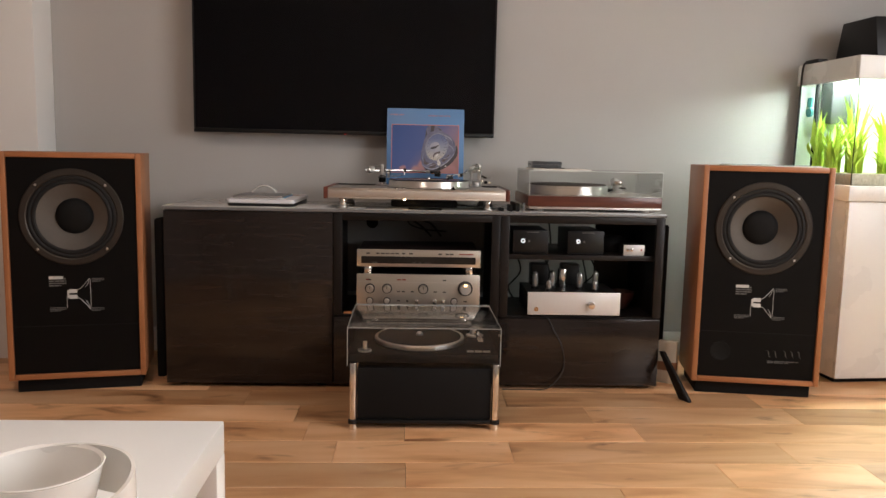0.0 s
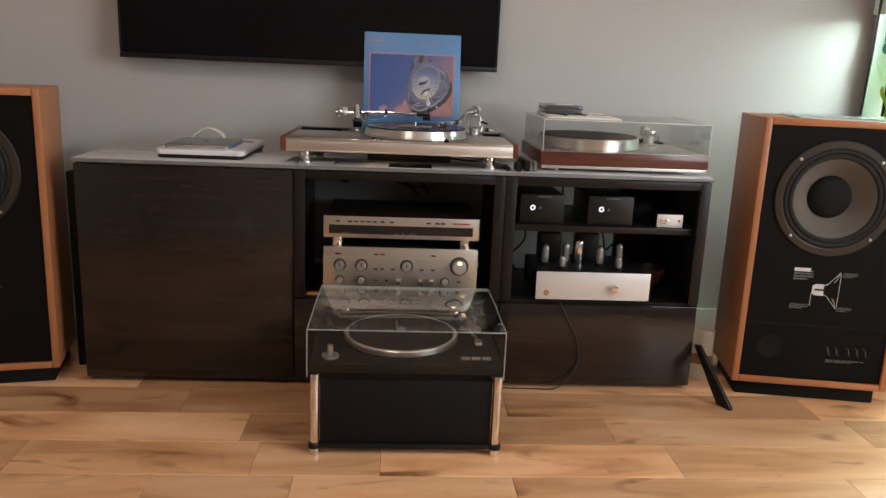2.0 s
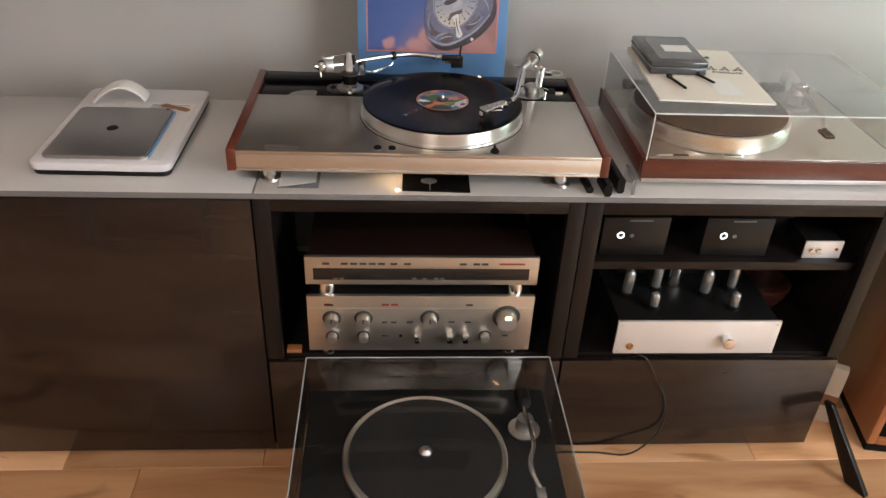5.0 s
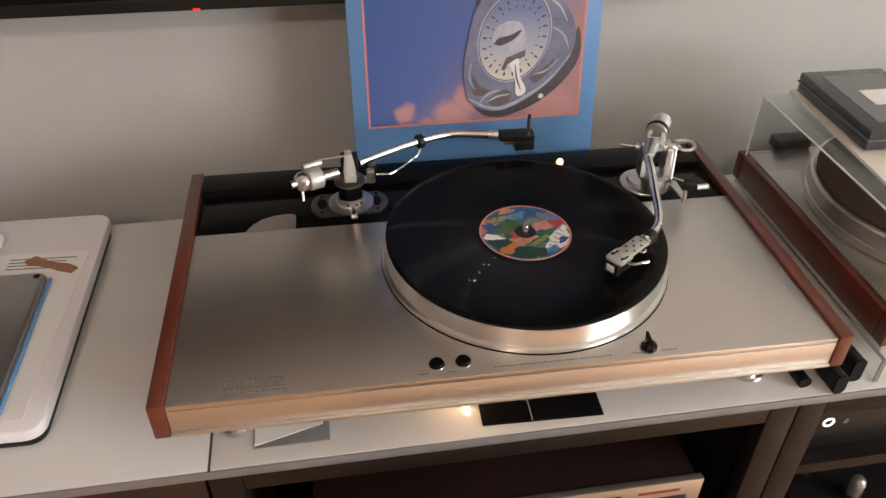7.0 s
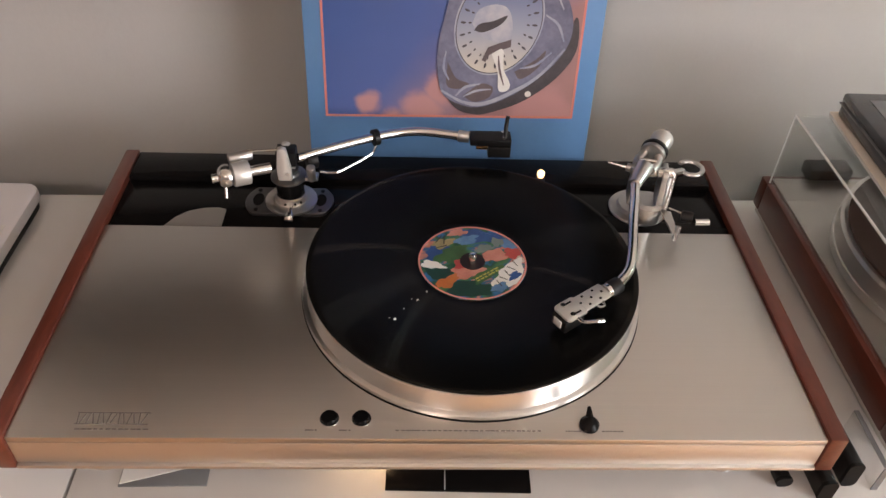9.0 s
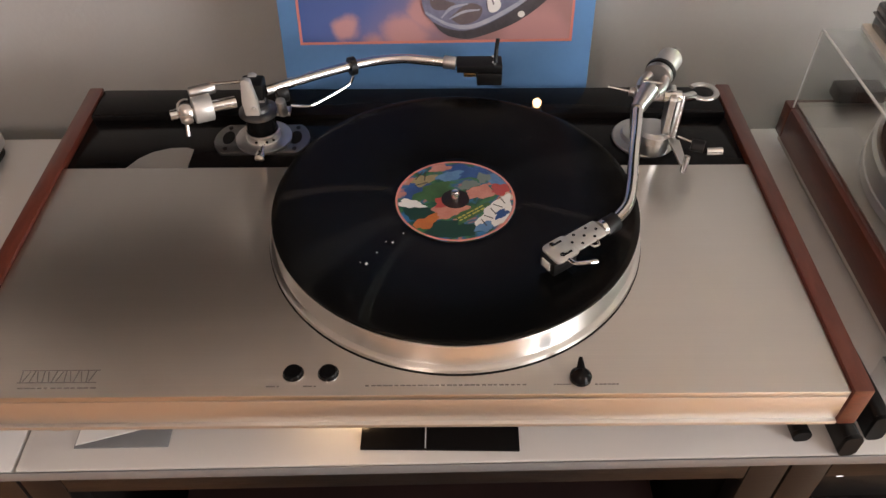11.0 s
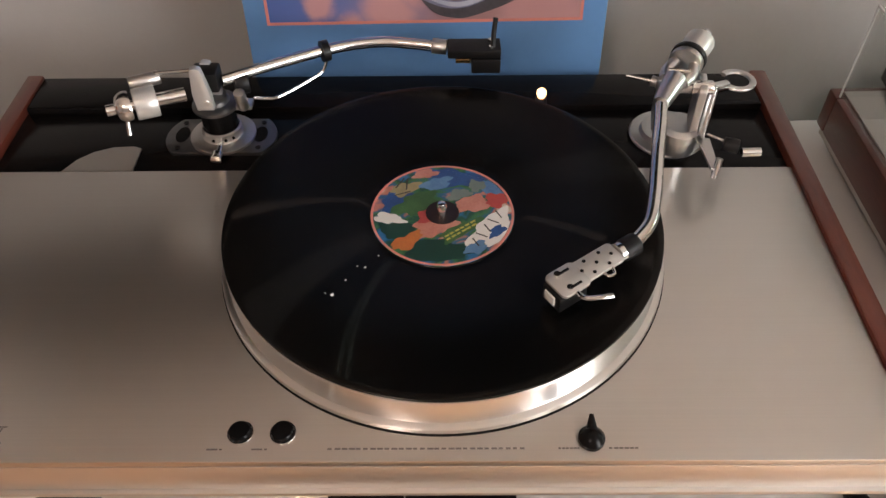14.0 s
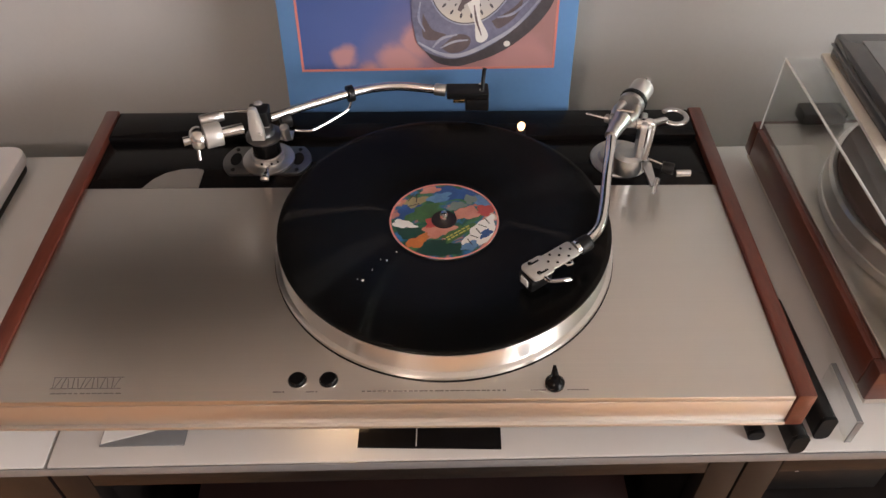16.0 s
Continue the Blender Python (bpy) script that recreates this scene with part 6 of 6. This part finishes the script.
# ---- shelf with power supplies, preamp and valve amplifier ----
for x, w in ((1.316, 0.128), (1.520, 0.132)):
    ps = thing("power_supply_box", pose(x, 0.045, 0.5003), "black box with a white glowing ring on the front", "power supply", "two black boxes on the shelf")
    part("case", box(-w / 2, w / 2, 0.002, 0.20, 0.003, 0.086, 0.003), M_BLACK, ps)
    part("front_panel", box(-w / 2 - 0.001, w / 2 + 0.001, -0.003, 0.0018, 0.002, 0.087, 0.001), M_BLACK, ps)
    part("led_ring", moved(lathe([(0.0050, 0), (0.0072, 0), (0.0072, 0.0008), (0.0050, 0.0008), (0.0050, 0)], 32), Matrix.Translation((-0.028, -0.0031, 0.048)) @ Matrix.Rotation(radians(90), 4, "X")), M_LED, ps, "glowing white ring")
    part("button", cyl((-0.006, -0.003, 0.047), (-0.006, -0.0042, 0.047), 0.004, seg=18), M_SILKDIM, ps)
    part("front_print", box(-0.015, 0.030, -0.0036, -0.0031, 0.079, 0.082), M_SILKDIM, ps)
    for fx in (-w / 2 + 0.015, w / 2 - 0.015):
        part("foot", box(fx - 0.006, fx + 0.006, 0.01, 0.19, 0, 0.0028), M_MATTE, ps)
hp = thing("headphone_amplifier", pose(1.700, 0.040, 0.5003), "tiny silver-fronted amplifier box with two knobs", "amplifier")
part("case", box(-0.036, 0.034, 0.003, 0.11, 0.001, 0.038, 0.002), M_BLACK, hp)
part("faceplate", box(-0.039, 0.039, -0.002, 0.0026, 0, 0.039, 0.001), M_SILVER, hp)
for x in (-0.026, -0.012):
    part("knob", cyl((x, -0.002, 0.021), (x, -0.011, 0.021), 0.0055, seg=20, bev=0.001), M_CHROME, hp)
part("red_lamp", cyl((0.027, -0.002, 0.021), (0.027, -0.0035, 0.021), 0.0035, seg=16), M_RED, hp)
cloth = thing("black_pouch", pose(1.655, 0.17, 0.5003), "slumped black cloth pouch on the shelf", "pouch")
part("pouch", moved(lathe([(0, 0), (0.055, 0.0), (0.060, 0.02), (0.05, 0.045), (0.030, 0.06), (0, 0.062)], 24), Matrix.Diagonal((1.0, 0.8, 1.0, 1))), M_MATTE, cloth)

va = thing("valve_amplifier", pose(1.478, 0.006, ZD), "valve amplifier with a plain silver front and glass valves", "amplifier")
part("faceplate", box(-0.171, 0.171, 0.0, 0.006, 0.008, 0.092, 0.001), M_SILVER, va, "plain white-silver faceplate")
part("chassis", box(-0.168, 0.168, 0.0063, 0.24, 0.012, 0.088, 0.002), M_BLACK, va)
for fx in (-0.14, 0.14):
    for fy in (0.03, 0.21):
        part("foot", cyl((fx, fy, 0), (fx, fy, 0.0118), 0.012, seg=20), M_BLACK, va)
vk = part("volume_knob", cyl((0.062, 0, 0.047), (0.062, -0.020, 0.047), 0.0125, seg=36, bev=0.0015), M_CHROME, va, "chrome volume knob")
part("headphone_socket", moved(lathe([(0.003, 0), (0.0075, 0), (0.0075, 0.003), (0.003, 0.003), (0.003, 0)], 24), Matrix.Translation((-0.139, -0.0003, 0.029)) @ Matrix.Rotation(radians(90), 4, "X")), M_BRASS, va)
for sx, sz in ((-0.163, 0.084), (0.163, 0.084), (-0.163, 0.016), (0.163, 0.016)):
    part("screw", cyl((sx, 0, sz), (sx, -0.0012, sz), 0.0025, seg=12), M_STEEL, va)
for x, y, r, h in ((-0.130, 0.10, 0.012, 0.065), (-0.086, 0.05, 0.010, 0.042), (-0.062, 0.12, 0.011, 0.068), (0.040, 0.10, 0.012, 0.065), (0.085, 0.05, 0.010, 0.042), (0.105, 0.12, 0.011, 0.068)):
    v = part("valve", lathe([(r * 0.95, 0.010), (r, 0.016), (r, h * 0.8), (r * 0.8, h * 0.92), (r * 0.35, h), (0, h * 1.01)], 28, (x, y, 0.088)), M_TUBEGLASS, va, "glass valve")
    part("socket", lathe([(r * 1.25, 0), (r * 1.25, 0.0095), (0, 0.0095)], 24, (x, y, 0.0882)), M_BLACK, v)
part("capacitor", cyl((-0.018, 0.14, 0.0882), (-0.018, 0.14, 0.160), 0.019, seg=36, bev=0.002), M_CHROME, va, "bright metal can")
for x in (-0.10, 0.02):
    part("transformer_cover", box(x - 0.035, x + 0.035, 0.172, 0.232, 0.0882, 0.172, 0.006), M_BLACK, va)
lead = thing("power_cable", pose(1.36, -0.002, 0), "thin black cable hanging down over the drawer", "cable")
part("cable", sweep([(0.0, 0.012, 0.276), (0.02, -0.002, 0.272), (0.045, -0.005, 0.225), (0.075, -0.005, 0.17), (0.088, -0.006, 0.10), (0.070, -0.012, 0.05), (0.02, -0.02, 0.010), (-0.05, -0.008, 0.003), (-0.14, -0.006, 0.003)], 0.0021, 8), M_CABLE, lead)
bowl = thing("bowl", pose(1.700, 0.19, ZD), "small dark red bowl beside the valve amplifier", "bowl")
part("body", lathe([(0, 0.0), (0.024, 0.0), (0.030, 0.006), (0.048, 0.04), (0.053, 0.068), (0.0505, 0.068), (0.045, 0.042), (0.027, 0.012), (0, 0.008)], 40), M_BOWL, bowl)
for k, (x0, z0_) in enumerate(((1.25, 0.60), (1.31, 0.46), (1.42, 0.46), (1.44, 0.60), (1.58, 0.46), (1.61, 0.46))):
    cb = thing("cable", pose(x0, 0.37, 0.2725), "black cable hanging at the back of the open shelf", "cable", "cables behind the shelf")
    part("lead", sweep([(0, 0.0, z0_ - 0.2725), (0.01 + 0.01 * (k % 3), 0.005, (z0_ - 0.2725) * 0.6), (0.03 * (-1) ** k, 0.0, 0.05), (0.05 * (-1) ** k, -0.02, 0.004)], 0.0035, 8), M_CABLE, cb)

# ---- turntable on its own low stand ----
st = thing("turntable_stand", pose(0.925, -0.432, 0), "low black stand with chrome corner posts", "stand")
sw_, sd = 0.222, 0.350
for sx in (-1, 1):
    for yy in (0.012, sd - 0.012):
        post = part("post", cyl((sx * sw_, yy, 0.030), (sx * sw_, yy, 0.212), 0.0115, seg=28, bev=0.001), M_CHROME, st, "chrome corner post")
        part("post_foot", lathe([(0, 0), (0.012, 0), (0.0125, 0.003), (0.0115, 0.019), (0, 0.019)], 28, (sx * sw_, yy, 0)), M_CHROME, post)
        part("post_ring", cyl((sx * sw_, yy, 0.0192), (sx * sw_, yy, 0.0298), 0.0155, seg=24), M_BLACK, post)
part("lower_board", box(-sw_ + 0.012, sw_ - 0.012, 0.004, sd - 0.004, 0.019, 0.031, 0.002), M_BLACK, st)
part("drum_body", box(-sw_ + 0.0125, sw_ - 0.0125, 0.012, sd - 0.012, 0.0315, 0.196, 0.004), M_MATTE, st, "black enclosed body")
t3 = thing("turntable", pose(0.922, -0.422, 0.2125), "black turntable with silver-rimmed platter under a scuffed clear lid", "turntable")
pw, pd = 0.232, 0.368
part("plinth", box(-pw, pw, 0, pd, 0.0, 0.028, 0.004), M_MATTE, t3)
part("platter", lathe([(0, 0), (0.146, 0), (0.149, 0.002), (0.149, 0.013), (0.146, 0.016), (0.139, 0.016), (0.138, 0.0135), (0, 0.0135)], 96, (-0.012, 0.185, 0.0283)), M_PLATTER, t3, "silver-rimmed platter")
part("mat", lathe([(0, 0), (0.137, 0), (0.137, 0.003), (0, 0.003)], 80, (-0.012, 0.185, 0.0420)), M_RUBBER, t3)
part("spindle_adaptor", lathe([(0, 0), (0.011, 0), (0.012, 0.006), (0.006, 0.012), (0, 0.012)], 28, (-0.012, 0.185, 0.0452)), M_STEEL, t3)
part("strobe_tower", joined(cyl((-0.185, 0.035, 0.0283), (-0.185, 0.035, 0.034), 0.021, seg=36), cyl((-0.185, 0.035, 0.0342), (-0.185, 0.035, 0.060), 0.007, seg=24)), M_STEEL, t3)
part("pitch_plate", cyl((-0.185, 0.032, 0.0343), (-0.185, 0.032, 0.0350), 0.019, seg=36), M_SILKDIM, t3)
part("arm_base", lathe([(0, 0), (0.030, 0), (0.030, 0.004), (0.017, 0.007), (0.015, 0.032), (0, 0.033)], 36, (0.178, 0.255, 0.0283)), M_STEEL, t3)
part("tonearm", sweep([(0.178, 0.30, 0.066), (0.178, 0.255, 0.066), (0.183, 0.19, 0.064), (0.170, 0.14, 0.062), (0.180, 0.09, 0.058)], 0.0045, 12), M_CHROME, t3, "S-shaped chrome tonearm")
part("counterweight", cyl((0.178, 0.285, 0.066), (0.178, 0.318, 0.066), 0.015, seg=28, bev=0.001), M_BLACK, t3)
part("headshell", box(0.172, 0.188, 0.060, 0.092, 0.055, 0.062, 0.001), M_STEEL, t3)
for k in range(3):
    part("switch", box(0.135 + 0.026 * k, 0.157 + 0.026 * k, 0.028, 0.040, 0.0283, 0.0325, 0.001), M_STEEL, t3)
    part("switch_print", box(0.135 + 0.026 * k, 0.157 + 0.026 * k, 0.046, 0.052, 0.0283, 0.0287), M_SILKDIM, t3)
zl3, zl4 = -0.008, 0.1125
lid3 = part("lid", box(-pw - 0.005, pw + 0.005, -0.005, pd, zl4 - 0.003, zl4, 0.0008), M_ACRYLS, t3, "scuffed clear acrylic lid")
for b in (box(-pw - 0.005, -pw - 0.0022, -0.005, pd, zl3, zl4 - 0.0033), box(pw + 0.0022, pw + 0.005, -0.005, pd, zl3, zl4 - 0.0033),
          box(-pw - 0.0018, pw + 0.0018, -0.005, -0.0022, zl3, zl4 - 0.0033), box(-pw - 0.0018, pw + 0.0018, pd - 0.003, pd, 0.029, zl4 - 0.0033)):
    part("lid_side", b, M_ACRYLS, lid3)
for p0, p1 in (((-pw - 0.005, -0.005, zl4 - 0.001), (pw + 0.005, -0.005, zl4 - 0.001)), ((-pw - 0.005, -0.005, zl4 - 0.001), (-pw - 0.005, pd, zl4 - 0.001)), ((pw + 0.005, -0.005, zl4 - 0.001), (pw + 0.005, pd, zl4 - 0.001)),
               ((-pw - 0.005, pd, zl4 - 0.001), (pw + 0.005, pd, zl4 - 0.001)), ((-pw - 0.005, -0.005, zl3), (-pw - 0.005, -0.005, zl4)), ((pw + 0.005, -0.005, zl3), (pw + 0.005, -0.005, zl4))):
    part("lid_edge", cyl(p0, p1, 0.0013, seg=8), M_EDGEGREY, lid3)
for ob in (lid3, *lid3.children):
    ob.visible_shadow = False

# ---- odds and ends on the floor ----
bd = thing("loose_panel", pose(1.815, -0.02, 0, 0, 0, -64), "thin dark wood panel standing on edge beside the cabinet", "panel")
part("panel", moved(plate([(-0.022, 0.150), (-0.002, 0.154), (0.138, 0.006), (0.138, 0.0), (0.088, 0.0)], -0.006, 0.006, 0.001), Matrix.Rotation(radians(90), 4, "X")), M_CARC, bd)
pk = thing("paper_packet", pose(1.870, 0.10, 0, 0, 0, -30), "white and brown packet standing behind the loose panel", "packet")
part("packet", box(-0.035, 0.035, -0.012, 0.012, 0, 0.165, 0.003), M_PAPER, pk)
part("dark_band", box(-0.036, 0.036, -0.013, 0.013, 0.05, 0.085, 0.002), M_BROWN, pk)
for x, y, h, lab_ in ((1.868, 0.30, 0.60, "dark flat panel leaning behind the loudspeaker"), (-0.055, 0.22, 0.60, "dark flat panel standing between loudspeaker and cabinet")):
    lp = thing("dark_panel", pose(x, y, 0), lab_, "panel")
    part("board", box(-0.016, 0.016, -0.10, 0.10, 0, h, 0.008), M_MATTE, lp)

# ---- aquarium on its cabinet ----
aq = thing("aquarium_cabinet", pose(2.528, 0.092, 0, 0, 0, 5), "plain white lacquered aquarium cabinet on the floor", "cabinet")
AW, AD = 0.80, 0.38
part("plinth", box(0.02, AW - 0.02, 0.03, AD - 0.02, 0, 0.02), M_MATTE, aq)
part("body", box(0, AW, 0.019, AD, 0.0205, 0.712, 0.002), M_AQWHITE, aq)
part("door", box(0.001, AW / 2 - 0.001, 0.0, 0.0185, 0.022, 0.710, 0.002), M_AQWHITE, aq)
part("door", box(AW / 2 + 0.001, AW - 0.001, 0.0, 0.0185, 0.022, 0.710, 0.002), M_AQWHITE, aq)
tank = thing("aquarium", aq.matrix_world @ Matrix.Translation((0, 0, 0.7125)), "brightly lit aquarium full of green plants with a white lid", "aquarium")
part("base_trim", box(-0.012, AW + 0.012, -0.012, AD + 0.008, 0, 0.058, 0.003), M_AQWHITE, tank)
g0, g1 = 0.0585, 0.462
for b in (box(0, AW, 0, 0.006, g0, g1), box(0, 0.006, 0.0063, AD - 0.0063, g0, g1), box(AW - 0.006, AW, 0.0063, AD - 0.0063, g0, g1)):
    p = part("glass_wall", b, M_TANK, tank)
    p.visible_shadow = False
part("back_wall", box(0, AW, AD - 0.006, AD, g0, g1), M_AQBACK, tank, "pale backing")
part("silicone_seam", box(-0.001, 0.0015, -0.001, 0.0015, g0, g1), M_MATTE, tank)
part("gravel_bed", box(0.0065, AW - 0.0065, 0.0065, AD - 0.0065, g0 + 0.0002, g0 + 0.045, 0.004), M_SAND, tank)
part("lid_frame", joined(box(-0.010, AW + 0.010, -0.010, 0.012, 0.455, 0.540, 0.003), box(-0.010, AW + 0.010, AD - 0.012, AD + 0.008, 0.455, 0.540, 0.003), box(-0.010, 0.012, 0.0125, AD - 0.0125, 0.455, 0.540, 0.003), box(AW - 0.012, AW + 0.010, 0.0125, AD - 0.0125, 0.455, 0.540, 0.003)), M_AQWHITE, tank)
part("lid", box(0.0125, AW - 0.0125, 0.0125, AD - 0.0125, 0.524, 0.540, 0.003), M_AQWHITE, tank)
for yy in (0.11, 0.24):
    part("lamp_tube", cyl((0.04, yy, 0.505), (AW - 0.04, yy, 0.505), 0.013, seg=16), M_TUBE, tank, "glowing aquarium lamp tube")
part("thermometer", joined(cyl((0.0065, 0.315, 0.345), (0.016, 0.315, 0.345), 0.019, seg=24), box(0.0065, 0.014, 0.30, 0.33, 0.365, 0.405, 0.002)), M_TEAL, tank, "round teal magnet")
part("filter_pipe", cyl((0.05, 0.33, 0.12), (0.05, 0.33, 0.50), 0.009, seg=16), M_MATTE, tank)
part("filter_box", box(0.09, 0.20, 0.29, 0.368, 0.30, 0.50, 0.005), M_SMOKE, tank)
rng = random.Random(11)


def leaf_clump(cx, cy, n, hgt, spread):
    """Ribbon leaves rising and bending from one root."""
    bm = bmesh.new()
    for _ in range(n):
        a, ln, w = rng.uniform(0, 6.28), hgt * rng.uniform(0.55, 1.1), rng.uniform(0.005, 0.011)
        lean = rng.uniform(0.2, 1.0) * spread
        dx, dy = math.cos(a), math.sin(a)
        prev = None
        bx, by = cx + rng.uniform(-0.02, 0.02), cy + rng.uniform(-0.02, 0.02)
        for k in range(7):
            s = k / 6
            x = min(max(bx + dx * lean * s * s, 0.012), AW - 0.012)
            y = min(max(by + dy * lean * s * s, 0.012), AD - 0.02)
            z = g0 + 0.04 + min(ln * (s - 0.25 * s * s * lean / spread), 0.38)
            ww = w * (0.5 + s) * (1 - s ** 3) + 0.0006
            tw = 0.6 * s + a
            pair = (bm.verts.new((x - math.sin(tw) * ww, y + math.cos(tw) * ww, z)), bm.verts.new((x + math.sin(tw) * ww, y - math.cos(tw) * ww, z + 0.002)))
            if prev:
                bm.faces.new((prev[0], prev[1], pair[1], pair[0]))
            prev = pair
    return bm


for cx, cy, n, hgt, spread in ((0.06, 0.20, 34, 0.22, 0.10), (0.08, 0.10, 30, 0.18, 0.09), (0.05, 0.30, 26, 0.28, 0.10), (0.16, 0.24, 34, 0.34, 0.12), (0.20, 0.10, 26, 0.16, 0.10), (0.32, 0.22, 36, 0.30, 0.14),
                               (0.45, 0.15, 34, 0.26, 0.13), (0.58, 0.24, 36, 0.34, 0.14), (0.70, 0.16, 34, 0.28, 0.10)):
    part("water_plant", leaf_clump(cx, cy, n, hgt, spread), M_LEAF, tank, "bright green ribbon-leaved plant")
bx = thing("black_box", tank.matrix_world @ Matrix.Translation((0, 0, 0.5403)), "black sloping box standing on the aquarium lid", "box")
prof = [(0.09, 0.0), (0.36, 0.0), (0.32, 0.165), (0.12, 0.165)]
body_ = plate([(y, z) for y, z in prof], 0.13, 0.62, 0.003)
part("body", moved(body_, Matrix(((0, 0, 1, 0), (1, 0, 0, 0), (0, 1, 0, 0), (0, 0, 0, 1)))), M_BLACK, bx)
part("window", moved(box(-0.03, 0.03, -0.001, 0.0012, -0.03, 0.03), pose(0.25, 0.1045, 0.095, -10.3, 0, 0)), M_BLACKGLOSS, bx)
cbl = thing("lamp_cable", tank.matrix_world @ Matrix.Translation((0, 0, 0.5405)), "black aquarium lamp cable over the lid edge", "cable")
part("cable", sweep([(0.10, 0.26, 0.008), (0.05, 0.30, 0.006), (0.0, 0.33, 0.006), (-0.016, 0.345, -0.02), (-0.016, 0.35, -0.2), (-0.016, 0.36, -0.42)], 0.004, 8), M_CABLE, cbl)
part("clip", box(-0.012, 0.030, 0.25, 0.34, 0.0, 0.014, 0.003), M_BLACK, cbl)

# ---- floor of oak planks ----
floor = solid("floor", box(X0 - 0.12, X1 + 0.12, Y0 - 0.12, Y1 + 0.12, -0.06, -0.009), M_MATTE, "oak plank floor with knots and lively grain", "floor", "structure")
rng = random.Random(4)
PW = 0.1625
JOINTS = {27: (-0.6, 0.2, 1.431), 26: (-1.2, 0.529, 1.5), 28: (-0.35, 0.30, 0.87, 1.75), 29: (-0.8, 0.345, 0.664, 1.178, 2.0), 30: (-0.9, 0.0, 0.562, 0.865, 1.6)}
shared = {}
row = 0
y = -0.849 - PW * 28
while y < Y1:
    x = X0 - rng.uniform(0.0, 0.8)
    ya, yb_ = max(y, Y0), min(y + PW, Y1)
    while x < X1 and yb_ - ya > 0.01:
        ln = rng.choice((0.42, 0.55, 0.7, 0.9, 1.1, 1.25))
        for jx in JOINTS.get(row, ()):
            if x + 0.05 < jx < x + 1.5:
                ln = jx - x
                break
        xa, xb = max(x, X0), min(x + ln, X1)
        if xb - xa > 0.02:
            key = (round(xb - xa, 3), round(yb_ - ya, 3))
            if key not in shared:
                shared[key] = mesh_of("plank", box(-key[0] / 2 + 0.0004, key[0] / 2 - 0.0004, -key[1] / 2 + 0.0004, key[1] / 2 - 0.0004, -0.0088, 0, 0.0009, 1), M_OAK)
            p = new("plank", shared[key])
            p.location = ((xa + xb) / 2, (ya + yb_) / 2, 0)
            p.parent = floor
        x += ln
    y += PW
    row += 1
